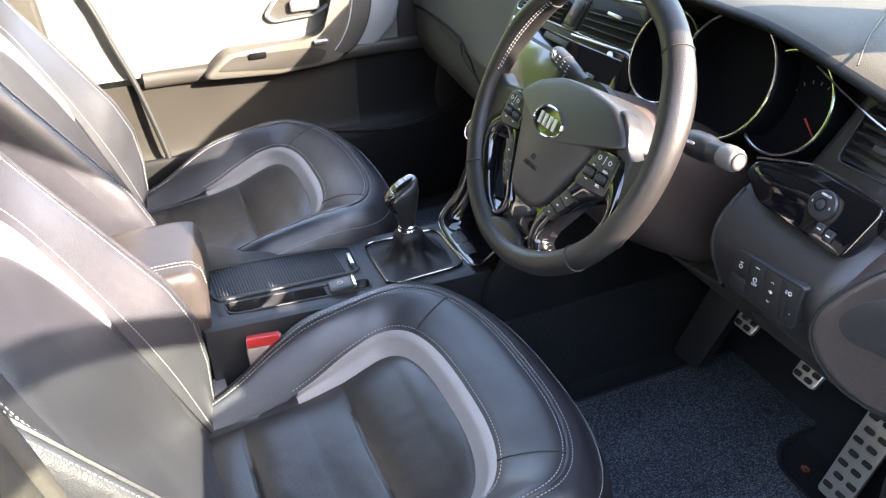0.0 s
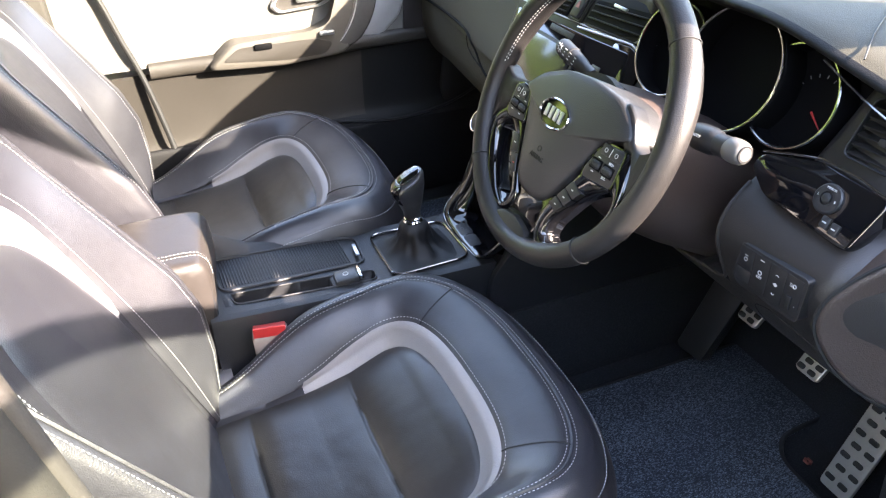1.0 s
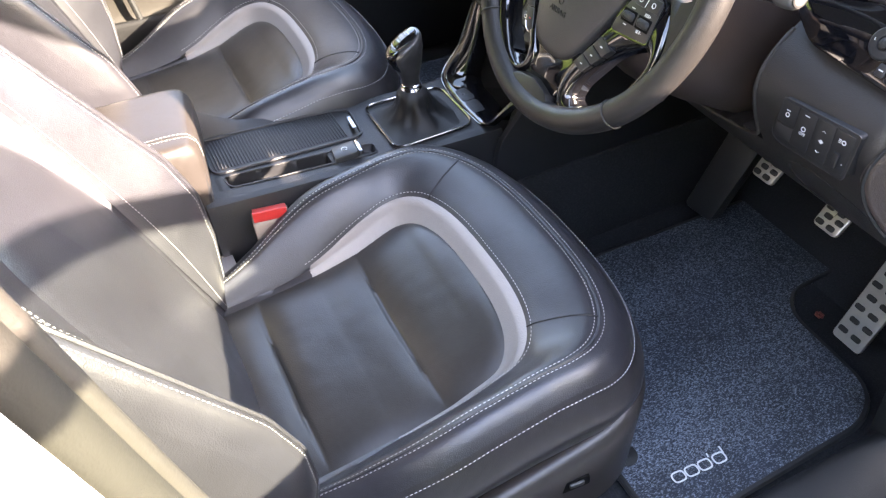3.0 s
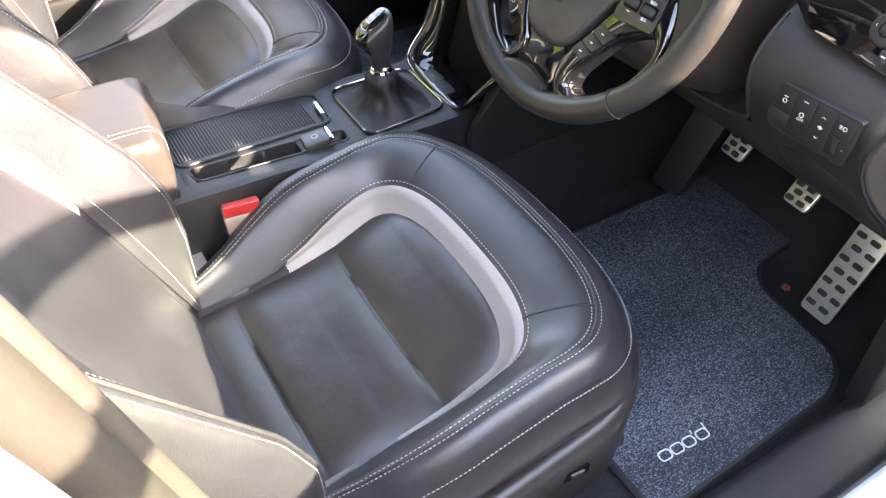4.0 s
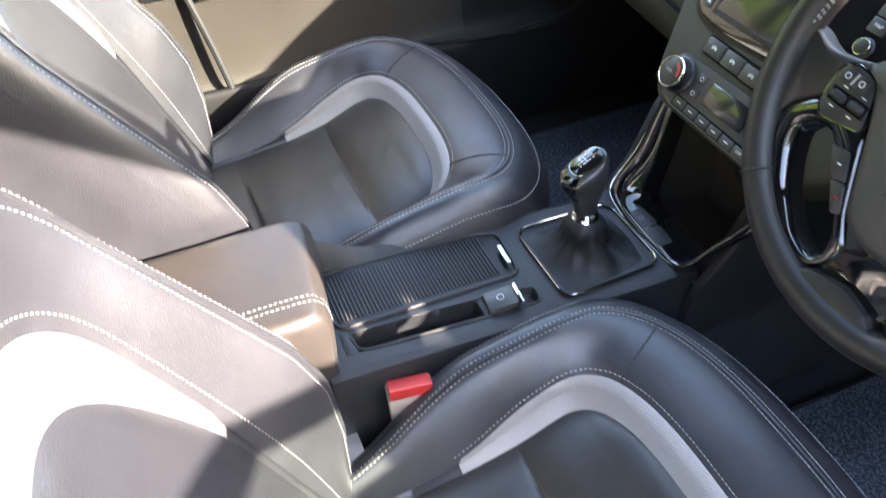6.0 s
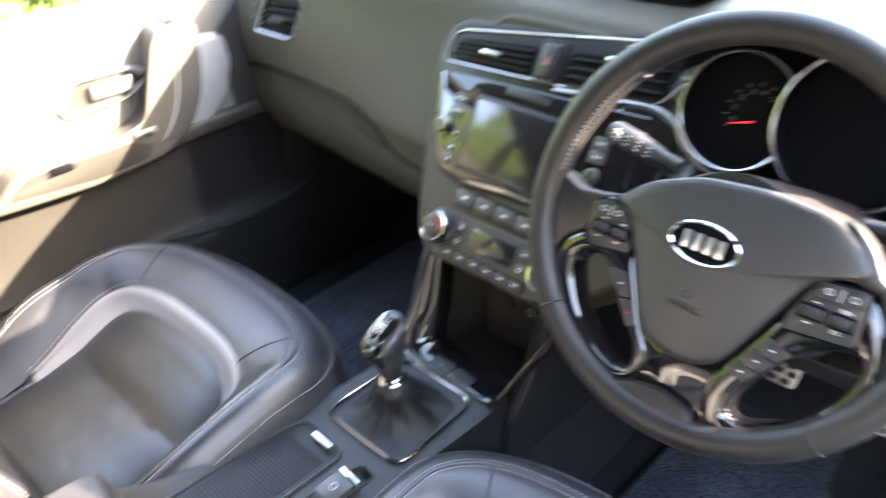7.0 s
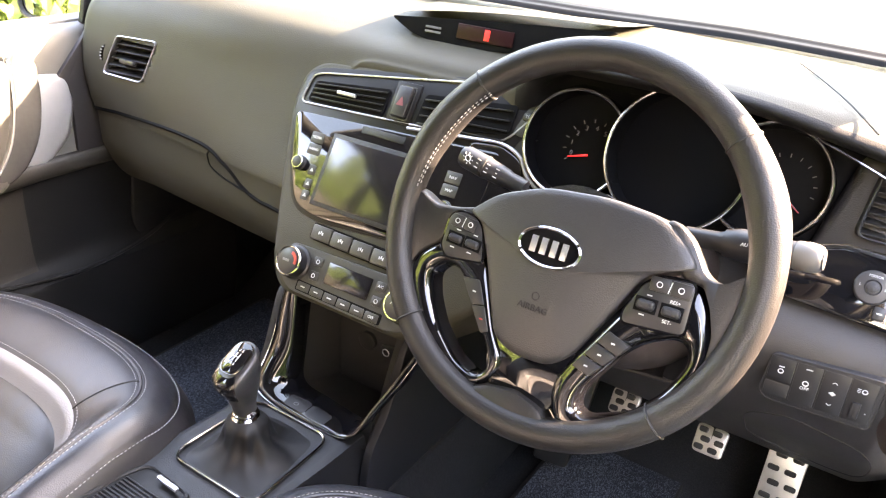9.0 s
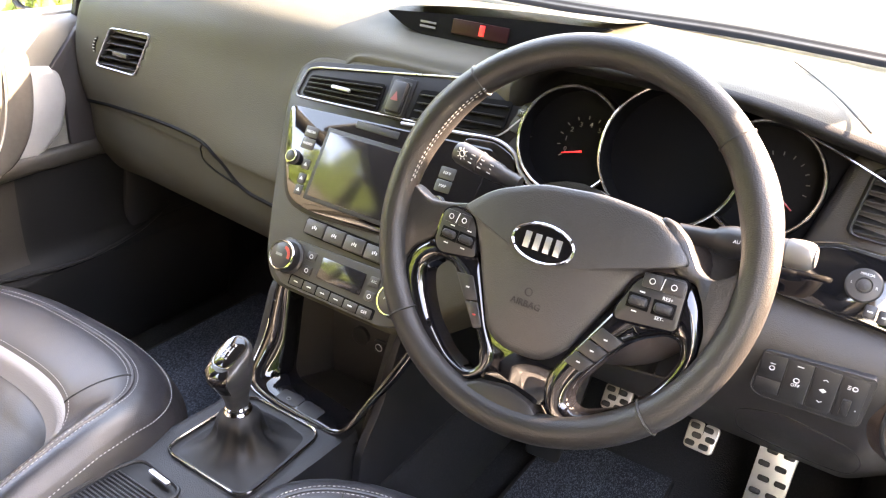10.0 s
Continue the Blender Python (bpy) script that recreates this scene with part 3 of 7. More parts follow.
    rows = [[out @ p for p in row] for row in rows]
    hs = [p.y for p in rings[2]]
    first = next(i for i, h in enumerate(hs) if h > 0.265)
    last = len(hs) - 1 - next(i for i, h in enumerate(hs) if h > 0.475)      # the outer arm ends higher up
    part("back_insert", rows_sheet(B(), rows[:at[1] + 1]), LEATHER, seat, "", 80)
    part("back_inlay", rows_sheet(B(), [q[first:last + 1] for q in rows[at[1]:at[2] + 1]]), SILVER, seat, "silver-grey leather strip on the backrest", 80)
    bm = rows_sheet(B(), rows[at[2]:at[4] + 1])
    rows_sheet(bm, [q[:first + 1] for q in rows[at[1]:at[2] + 1]])
    rows_sheet(bm, [q[last:] for q in rows[at[1]:at[2] + 1]])
    bmesh.ops.remove_doubles(bm, verts=bm.verts, dist=1e-5)
    part("back_bolster", bm, LEATHER, seat, "", 80)
    part("back_shell", rows_sheet(B(), rows[at[4]:]), LEATHER, seat, "", 80)
    bm = B()
    for i in (at[3] - 1, at[3] + 1, at[2] + 1, at[4]):
        nn = row_normals(rows[i], rows[i + 1])
        face = Vector((0, math.cos(r), math.sin(r)))
        nn = [q if q.dot(face) > -0.2 else -q for q in nn]
        stitches(bm, rows[i], normals=nn)
    part("back_stitching", bm, THREAD, seat, "white contrast stitching")
    bm = B()
    tube(bm, rows[at[3]], 0.0028, 6)
    part("back_piping", bm, LEATHER, seat)
    return seat


SURROUND = mat("matt black surround", (0.0065, 0.006, 0.006), 0.40, var=0.1, bump=0.1, bscale=900, spec=0.25)
KNOBGREY = mat("smooth grey plastic", (0.26, 0.22, 0.20), 0.25, var=0.08)


def build_buckle():
    b = thing("belt_buckle", (0.105, -0.30, 0.15), "black seat belt buckle with a red release button beside the seat", "belt buckle")
    m = plane_m((0.094, -0.277, 0.165), (0.16, 0.98, 0), (0.05, 0.0, 1))
    bm = B()
    prism(bm, rounded([(-0.024, 0), (0.022, 0), (0.028, 0.119), (-0.028, 0.119)], 0.006), -0.014, 0.014, m, 0.004)
    part("buckle_body", bm, KNOBGREY, b, "smooth grey buckle body")
    bm = B()
    prism(bm, rounded([(-0.013, 0.117), (0.013, 0.117), (0.013, 0.124), (-0.013, 0.138)], 0.003), -0.025, 0.025, m @ Matrix(((0, 0, 1, 0), (0, 1, 0, 0), (-1, 0, 0, 0), (0, 0, 0, 1))), 0.002)
    part("release_button", bm, RED, b, "red release button")
    bm = B()
    box(bm, (0.0, 0.008, 0.0), (0.050, 0.030, 0.034), 0.004, m)
    part("buckle_stalk", bm, BUTTON, b, "black stalk cover")


def build_belt():
    b = thing("seat_belt_strap", (0.12, -0.40, 0.19), "folded pale grey webbing beside the seat cushion", "seat belt")
    bm = B()
    grid(bm, lambda u, v: Vector((0.085 + 0.075 * u, -0.392 + 0.046 * v, 0.222 + 0.004 * math.sin(5 * u))), 8, 3)
    grid(bm, lambda u, v: Vector((0.085 + 0.075 * u, -0.396 + 0.046 * v, 0.214 + 0.004 * math.sin(5 * u))), 8, 3)
    part("webbing", bm, SATIN, b)


# ---- steering wheel ----
WHEEL = plane_m((0.353, 0.083, 0.686), (1, 0, 0), (0, 0.4226, 0.9063))


def build_wheel():
    w = thing("steering_wheel", (0.353, 0.083, 0.686), "black leather steering wheel with gloss black and satin trim", "steering wheel")
    bm = B()
    n, seg = 120, 16
    rows = []
    for i in range(n + 1):
        a = 2 * math.pi * i / n
        thick = 0.0148 + 0.0022 * math.exp(-((math.sin(a) - 0.45) / 0.22) ** 2)          # thumb rests
        row = []
        for j in range(seg + 1):
            b = 2 * math.pi * j / seg
            rad = 0.1722 + thick * math.cos(b)
            row.append(WHEEL @ Vector((rad * math.cos(a), rad * math.sin(a), 0.004 + thick * 1.08 * math.sin(b))))
        rows.append(row)
    rows_sheet(bm, rows)
    bmesh.ops.remove_doubles(bm, verts=bm.verts, dist=1e-6)
    rim = part("rim", bm, WHEEL_LEATHER, w, "grained black leather rim", 80)
    for deg in (45, 135, 222, 316):
        a = radians(deg)
        bm = B()
        c = Vector((0.1722 * math.cos(a), 0.1722 * math.sin(a), 0.004))
        rad = Vector((math.cos(a), math.sin(a), 0))
        tube(bm, [WHEEL @ (c + rad * 0.0154 * math.cos(b) + Vector((0, 0, 0.0164)) * math.sin(b)) for b in (2 * math.pi * k / 20 for k in range(20))], 0.0012, 5, True)
        part("rim_seam", bm, RUBBER, rim)
    bm = B()
    for b in (radians(155), radians(146)):      # two rows of thread
        line, nn = [], []
        for d in range(134, 178):
            a = radians(d)
            th = 0.0150 + 0.0022 * math.exp(-((math.sin(a) - 0.45) / 0.22) ** 2)
            line.append(WHEEL @ Vector(((0.1722 + th * math.cos(b)) * math.cos(a), (0.1722 + th * math.cos(b)) * math.sin(a), 0.004 + th * 1.08 * math.sin(b))))
            nn.append(WHEEL.to_3x3() @ Vector((math.cos(b) * math.cos(a), math.cos(b) * math.sin(a), math.sin(b))))
        stitches(bm, line, 0.0034, 0.0016, 0.0006, normals=nn)
    part("rim_stitching", bm, THREAD, rim, "white thread on the inner side of the rim")

    # leather spoke arms at the sides
    for poly in ([(-0.172, 0.010), (-0.158, 0.008), (-0.146, 0.002), (-0.136, -0.001), (-0.113, 0.002), (-0.090, 0.008), (-0.084, -0.004), (-0.110, -0.006), (-0.118, -0.034), (-0.140, -0.052), (-0.150, -0.076), (-0.158, -0.078)],
                 [(0.159, -0.086), (0.149, -0.082), (0.1485, -0.042), (0.140, -0.018), (0.1275, 0.000), (0.110, 0.000), (0.096, 0.018), (0.080, 0.036), (0.084, 0.0465), (0.0935, 0.0450), (0.1085, 0.0345), (0.117, 0.0225), (0.1245, 0.0125), (0.134, 0.0065), (0.146, 0.0075), (0.158, 0.0170), (0.166, 0.034)]):
        bm = B()
        prism(bm, rounded(poly, 0.006), -0.016, 0.0060, WHEEL, 0.0055)
        part("spoke_arm", bm, WHEEL_LEATHER, w, "", 85)
    # lower leather pad between the trim legs
    bm = B()
    prism(bm, rounded([(-0.066, -0.166), (-0.055, -0.161), (-0.030, -0.147), (-0.001, -0.1415), (0.027, -0.148), (0.043, -0.163), (0.060, -0.172), (0.03, -0.181), (0.0, -0.184), (-0.04, -0.180)], 0.006), -0.014, 0.0125, WHEEL, 0.006)
    part("lower_grip", bm, WHEEL_LEATHER, w)
    # airbag cover
    hub = [(-0.100, 0.002), (-0.075, 0.026), (-0.03, 0.044), (0.03, 0.050), (0.079, 0.046), (0.0994, 0.0355), (0.1158, 0.020), (0.1200, 0.012), (0.0944, 0.001), (0.0792, -0.008), (0.0385, -0.096), (0.0200, -0.111), (-0.0150, -0.1123), (-0.0375, -0.103), (-0.0695, -0.031), (-0.0847, -0.003)]
    bm = B()
    o = rounded(hub, 0.014, 4)
    c = Vector((0, -0.03))
    levels = ((1.0, -0.045), (1.0, 0.002), (0.992, 0.0062), (0.97, 0.0088), (0.9, 0.0105), (0.8, 0.0120), (0.6, 0.0146), (0.4, 0.0165), (0.2, 0.0175), (0.0, 0.018))
    rows_sheet(bm, [[WHEEL @ Vector((*(c + (p - c) * f), z)) for p in o + o[:1]] for f, z in levels])
    bmesh.ops.remove_doubles(bm, verts=bm.verts, dist=1e-6)
    cover = part("airbag_cover", bm, HUBSKIN, w, "soft-touch black airbag cover", 60)
    lettering("airbag_lettering", "AIRBAG", 0.0085, WHEEL @ Matrix.Translation((-0.005, -0.064, 0.0170)), FAINT, cover)
    bm = B()
    tube(bm, [WHEEL @ Vector((-0.005 + 0.0035 * math.cos(a), -0.053 + 0.0035 * math.sin(a), 0.0174)) for a in (k * 0.5236 for k in range(12))], 0.0005, 4, True)
    part("airbag_symbol", bm, FAINT, cover)
    # oval emblem with plain raised bars
    em = []
    for k in range(40):
        a = 2 * math.pi * k / 40
        em.append((math.cos(a), math.sin(a)))
    E0 = WHEEL @ Matrix.Translation((-0.006, -0.008, 0.0172))
    bm = B()
    prism(bm, [(0.029 * x, 0.0165 * y) for x, y in em], -0.006, 0.0015, E0)
    badge = part("emblem", bm, GLOSS, w, "black oval emblem with a chrome rim and chrome bars")
    bm = B()
    frame_ring(bm, [(0.031 * x, 0.0185 * y) for x, y in em], [(0.0283 * x, 0.0158 * y) for x, y in em], -0.006, 0.002, E0, 0.0012)
    part("emblem_rim", bm, CHROME, badge)
    for u in (-0.0150, -0.0050, 0.0050, 0.0150):
        bm = B()
        prism(bm, [(u - 0.0028, -0.0075), (u + 0.0028, -0.0075), (u + 0.0028, 0.0075), (u - 0.0028, 0.0075)], 0.001, 0.0032, E0, 0.0008)
        part("emblem_bar", bm, SATIN, badge)

    # gloss trim: a rounded band round each side opening, and a bridge below the cover
    rings = ([(-0.118, -0.030), (-0.1425, -0.0500), (-0.1494, -0.0735), (-0.1352, -0.0993), (-0.1118, -0.130), (-0.0802, -0.1502), (-0.0528, -0.1605), (-0.0299, -0.1471), (-0.018, -0.125), (-0.034, -0.102), (-0.066, -0.035), (-0.085, -0.028)],
             [(-0.1215, -0.0667), (-0.1113, -0.0545), (-0.0945, -0.0535), (-0.0800, -0.0690), (-0.0405, -0.1190), (-0.0345, -0.1341), (-0.0458, -0.1450), (-0.0695, -0.1370), (-0.0983, -0.1122), (-0.1141, -0.0878)],
             [(0.1257, 0.0023), (0.1392, -0.0164), (0.1472, -0.0456), (0.1469, -0.0745), (0.1178, -0.127), (0.0775, -0.154), (0.0479, -0.1611), (0.0325, -0.1459), (0.026, -0.125), (0.036, -0.098), (0.066, -0.040), (0.090, 0.0)],
             [(0.0800, -0.0762), (0.0940, -0.0620), (0.1174, -0.0495), (0.1284, -0.0500), (0.1351, -0.0647), (0.1221, -0.0955), (0.0983, -0.124), (0.0651, -0.140), (0.0545, -0.1351), (0.0560, -0.1193)])
    for outer, inner in (rings[:2], rings[2:]):
        oo = resample(rounded(outer, 0.010, 5), 110)
        ii0 = resample(rounded(inner, 0.010, 5), 400)
        ctr = sum((Vector(p) for p in inner), Vector((0, 0))) / len(inner)
        rows = []
        for p in oo + oo[:1]:             # match by direction from the opening's middle
            dd = (p - ctr).normalized()
            q = max(ii0, key=lambda q: (q - ctr).normalized().dot(dd))
            rows.append([WHEEL @ Vector((*p, -0.014))] + [WHEEL @ Vector((*p.lerp(q, f), 0.0078 - 0.009 * abs(2 * f - 1) ** 3.2)) for f in (k / 10 for k in range(11))] + [WHEEL @ Vector((*q, -0.020))])
        bm = rows_sheet(B(), rows)
        bmesh.ops.remove_doubles(bm, verts=bm.verts, dist=1e-6)
        part("spoke_trim", bm, GLOSS, w, "gloss black spoke trim", 60)
    bm = B()
    prism(bm, rounded([(-0.045, -0.090), (0.045, -0.090), (0.045, -0.125), (0.0325, -0.149), (0.027, -0.1495), (-0.001, -0.143), (-0.030, -0.1485), (-0.040, -0.125)], 0.006), -0.02, 0.0035, WHEEL, 0.003)
    part("trim_bridge", bm, GLOSS, w, "gloss black lower spoke")

    # switch pads with rollers
    pads = (([(-0.1165, -0.0060), (-0.1056, 0.0000), (-0.086, -0.0028), (-0.0785, -0.0120), (-0.0690, -0.0420), (-0.1095, -0.0475), (-0.1180, -0.0380)],
             ((-0.1060, -0.0105, 0.0135, 0.0120), (-0.0915, -0.0110, 0.0125, 0.0120)), ((-0.1035, -0.0275, 0.0155, 0.0080), (-0.0845, -0.0280, 0.0155, 0.0080)), -3),
            ([(0.0806, -0.0126), (0.092, -0.0020), (0.1200, 0.0008), (0.1235, -0.0041), (0.1255, -0.0440), (0.072, -0.0500), (0.0705, -0.0403)],
             ((0.0945, -0.0090, 0.0165, 0.0125), (0.1130, -0.0085, 0.0175, 0.0130)), ((0.0880, -0.0290, 0.0165, 0.0090), (0.1100, -0.0285, 0.0165, 0.0090)), 2))
    for s, (outline_, keys, rollers, turn) in enumerate(pads):
        bm = B()
        prism(bm, rounded(outline_, 0.006), -0.004, 0.0088, WHEEL, 0.0022)
        sw = part("switch_pad", bm, BUTTON, w, "matt black switch pad with rollers")
        bm = B()
        tube(bm, [WHEEL @ Vector((p.x, p.y, 0.0070)) for p in rounded(outline_, 0.006)], 0.0015, 6, True)
        part("pad_edge", bm, GLOSS, sw)
        for k, (u, v, a, b) in enumerate(keys):
            bm = B()
            box(bm, (0, 0, 0), (a, b, 0.003), 0.0010, WHEEL @ pose(u, v, 0.0086, 0, 0, turn))
            part("button", bm, BUTTON, sw)
            bm = B()
            tube(bm, [WHEEL @ Vector((u + 0.0024 * math.cos(q), v + 0.0024 * math.sin(q), 0.0103)) for q in (k * 0.6283 for k in range(10))], 0.0004, 4, True)
            part("button_print", bm, WHITE, sw)
        bm = B()
        box(bm, (0, 0, 0), (0.0007, 0.010, 0.0005), 0, WHEEL @ pose((keys[0][0] + keys[1][0]) / 2, keys[0][1], 0.0104, 0, 0, turn - 8))
        part("divider", bm, WHITE, sw)
        for k, (u, v, a, b) in enumerate(rollers):
            bm = B()
            box(bm, (0, 0, 0), (a + 0.003, b + 0.004, 0.0016), 0.0006, WHEEL @ pose(u, v, 0.0086, 0, 0, turn))
            part("roller_well", bm, DARK, sw)
            bm = B()
            box(bm, (0, 0, 0), (a, b, 0.0075), 0.0034, WHEEL @ pose(u, v, 0.0086, 0, 0, turn), 4)
            part("roller", bm, HARD, sw)
            for up in (1, -1):
                mm = WHEEL @ pose(u + up * 0.001, v + up * 0.0088, 0.0091, 0, 0, turn)
                if s == 1 and k == 1:
                    lettering("button_print", "RES+" if up > 0 else "SET-", 0.0042, mm, WHITE, sw)
                else:
                    bm = B()
                    box(bm, (0, 0, 0), (0.0045, 0.0010, 0.0004), 0, mm)
                    part("button_print", bm, WHITE, sw)
    # strip of small keys below each pad
    strips = (((-0.0845, -0.0590), (-0.0665, -0.0570), (-0.0420, -0.1010), (-0.0500, -0.1050), 2), ((0.0870, -0.0670), (0.0660, -0.0600), (0.0420, -0.1010), (0.0600, -0.1050), 3))
    for s, (p0, p1, p2, p3, count) in enumerate(strips):
        p0, p1, p2, p3 = (Vector(p) for p in (p0, p1, p2, p3))
        for k in range(count):
            f0, f1 = k / count + 0.012, (k + 1) / count - 0.012
            quad = [p0.lerp(p3, f0), p1.lerp(p2, f0), p1.lerp(p2, f1), p0.lerp(p3, f1)]
            if s == 1:
                quad.reverse()
            bm = B()
            prism(bm, rounded(quad, 0.0015, 3), 0.0, 0.0088, WHEEL, 0.0012)
            key = part("key", bm, BUTTON, w)
            c0 = sum(quad, Vector((0, 0))) / 4
            bm = B()
            box(bm, (c0.x, c0.y, 0.0089), (0.0035, 0.0013, 0.0005), 0, WHEEL)
            part("key_print", bm, RED if s == 0 and k == 1 else WHITE, key)
    bm = B()
    revolve(bm, [(0.055, -0.12), (0.06, -0.05), (0.075, -0.035), (0.075, -0.02), (0.0, -0.02)], WHEEL @ Matrix.Translation((0, -0.02, 0)), 28)
    part("hub_back", bm, HARD, w)


def build_column():
    c = thing("steering_column", (0.355, 0.2, 0.6), "dark plastic steering column shroud with two control stalks", "steering column")
    bm = B()
    axis = Vector((0, 0.9063, -0.4226))
    o = Vector((0.353, 0.083, 0.686))
    rows = []
    for k, (d, wx, up, dn) in enumerate(((0.045, 0.062, 0.050, 0.070), (0.07, 0.080, 0.050, 0.095), (0.12, 0.092, 0.052, 0.115), (0.20, 0.098, 0.05, 0.125), (0.30, 0.10, 0.05, 0.13))):
        c0 = o + axis * d
        row = []
        for j in range(29):
            a = 2 * math.pi * j / 28
            x, v = math.copysign(abs(math.cos(a)) ** 0.7, math.cos(a)) * wx, math.copysign(abs(math.sin(a)) ** 0.7, math.sin(a)) * (up if math.sin(a) > 0 else dn)
            row.append(c0 + Vector((x, v * 0.4226, v * 0.9063)))
        rows.append(row)
    rows_sheet(bm, rows)
    bm.faces.new([bm.verts.new(p) for p in rows[0][:-1]])
    bmesh.ops.remove_doubles(bm, verts=bm.verts, dist=1e-5)
    part("shroud", bm, SHROUD, c, "brown-black column shroud")
    # stalks
    for s in (-1, 1):
        base = Vector((0.353 + s * 0.085, 0.165, 0.690))
        tip = Vector((0.190, 0.165, 0.708)) if s < 0 else Vector((0.556, 0.160, 0.706))
        d = tip - base
        bm = B()
        f = (0, 0.25, 0.3, 0.55, 0.6, 0.93, 1.0)
        tube(bm, [base + d * q for q in f], [0.009, 0.009, 0.0104, 0.0114, 0.0122, 0.0122, 0.0098] if s < 0 else [0.009, 0.009, 0.0105, 0.0115, 0.0120, 0.0120, 0.009], 20)
        st = part("control_stalk", bm, BUTTON, c, "black control stalk with white symbols")
        bm = B()
        if s > 0:
            tube(bm, [base + d * q for q in (0.80, 0.815, 0.90, 0.955, 0.985, 1.0, 1.005)], [0.0118, 0.0130, 0.0132, 0.0124, 0.0105, 0.0070, 0.0020], 20)
            part("stalk_end", bm, PALE, st, "pale silver stalk end")
            bm = B()
            tube(bm, [base + d * q for q in (0.30, 0.36, 0.40, 0.58, 0.62, 0.66)], [0.0122, 0.0140, 0.0150, 0.0150, 0.0142, 0.0120], 20)
            part("stalk_ring", bm, BUTTON, st, "wide black twist ring")
        else:
            tube(bm, [base + d * q for q in (0.60, 0.605, 0.64, 0.645)], [0.0121, 0.0127, 0.0127, 0.0121], 20)
            part("stalk_ring", bm, RUBBER, st)
        bm = B()
        u = d.normalized()
        v = Vector((0, 0.4226, 0.9063))
        nn = u.cross(v) if u.cross(v).y < 0 else -u.cross(v)
        mm = plane_m((0, 0, 0), u if u.x > 0 else -u, v)
        for k in range(4):
            p = base + d * (0.40 + 0.15 * k) + nn * 0.0123
            if s > 0 and k != 2:
                continue
            if s > 0:
                p = base + d * 0.50 + nn * 0.0168
                lettering("stalk_print", "AUTO", 0.0045, Matrix.Translation(p) @ mm, WHITE, st)
                continue
            if k == 3 and s < 0:
                tube(bm, [p + (u * math.cos(a) + v * math.sin(a)) * 0.0032 for a in (q * 0.7854 for q in range(8))], 0.0006, 4, True)
                for q in range(8):
                    w = u * math.cos(q * 0.7854) + v * math.sin(q * 0.7854)
                    tube(bm, [p + w * 0.0044, p + w * 0.0062], 0.00045, 4)
            else:
                for q in (-1, 0, 1):
                    box(bm, (0.001 * q, q * 0.0045, 0), (0.0042 if q else 0.0022, 0.0010, 0.0005), 0, Matrix.Translation(p) @ mm)
        part("stalk_print", bm, WHITE, st)
SHROUD = mat("column plastic", (0.038, 0.026, 0.022), 0.42, var=0.1, bump=0.3, bscale=800, grain="cell")
HUBSKIN = mat("airbag cover skin", (0.027, 0.026, 0.026), 0.37, var=0.10, bump=0.22, bscale=800, grain="cell")
DARKCHROME = mat("dark chrome", (0.30, 0.29, 0.29), 0.16, metal=1.0, var=0.05)
FAINT = mat("pressed lettering", (0.004, 0.004, 0.004), 0.6, var=0.03)
PALE = mat("pale grey plastic", (0.092, 0.086, 0.080), 0.40, var=0.05)


# ---- dashboard ----
DASH_P = ((0.905, 0.800), (0.64, 0.795), (0.47, 0.785), (0.375, 0.768), (0.325, 0.735), (0.300, 0.680), (0.292, 0.620), (0.296, 0.575), (0.302, 0.548), (0.306, 0.532), (0.312, 0.462), (0.362, 0.392), (0.48, 0.362))
DASH_C = ((0.905, 0.800), (0.64, 0.795), (0.50, 0.785), (0.41, 0.764), (0.365, 0.752), (0.348, 0.738), (0.34, 0.720), (0.34, 0.640), (0.34, 0.575), (0.34, 0.540), (0.34, 0.470), (0.35, 0.400), (0.45, 0.360))
DASH_D = ((0.905, 0.805), (0.64, 0.806), (0.46, 0.806), (0.330, 0.807), (0.290, 0.802), (0.281, 0.793), (0.305, 0.780), (0.345, 0.768), (0.345, 0.665), (0.252, 0.628), (0.213, 0.560), (0.285, 0.440), (0.42, 0.315))


def dash_point(x, k):
    a = sm(-0.15, -0.09, x) if k >= 6 else sm(-0.36, -0.04, x) if k <= 4 else sm(-0.24, -0.06, x)
    b = sm(0.13, 0.24, x)
    p, c, d = Vector(DASH_P[k]), Vector(DASH_C[k]), Vector(DASH_D[k])
    if k >= 4:                               # the face comes rearward towards the centre stack
        p = p - Vector(((-0.015, -0.022, 0.002, 0.032, 0.050, 0.052, 0.050, 0.04, 0.03)[k - 4] * min(max((x + 0.62) / 0.46, 0), 1), 0))
    q = p.lerp(c, a).lerp(d, b)
    end = 0.05 * sm(0.60 + 0.04 * (k >= 9), 0.70 + 0.015 * (k >= 9), x) + 0.035 * sm(-0.68, -0.745, x)
    drop = (0.0, 0.0, 0.004, 0.026, 0.034, 0.036, 0.034, 0.026)[k] * sm(0.40, 0.68, x) if k < 8 else 0.0     # the hood slopes down to the door
    return Vector((x, q.x + end, q.y - 0.4 * end * (k < 6) - drop))


def dash_line(x, k0, k1, sub=5):
    pts = spline([dash_point(x, k) for k in range(13)], 12 * sub + 1)
    return pts[k0 * sub:k1 * sub + 1]


def dash_at(x, z):
    """The point of the dash face at this height."""
    pts = dash_line(x, 4, 12, 10)
    for a, b in zip(pts, pts[1:]):
        if (a.z - z) * (b.z - z) <= 0 and a.z != b.z:
            return a.lerp(b, (a.z - z) / (a.z - b.z))
    return pts[-1]


def spline2(pairs, n):
    return [p.xy for p in spline([(a, b, 0) for a, b in pairs], n)]


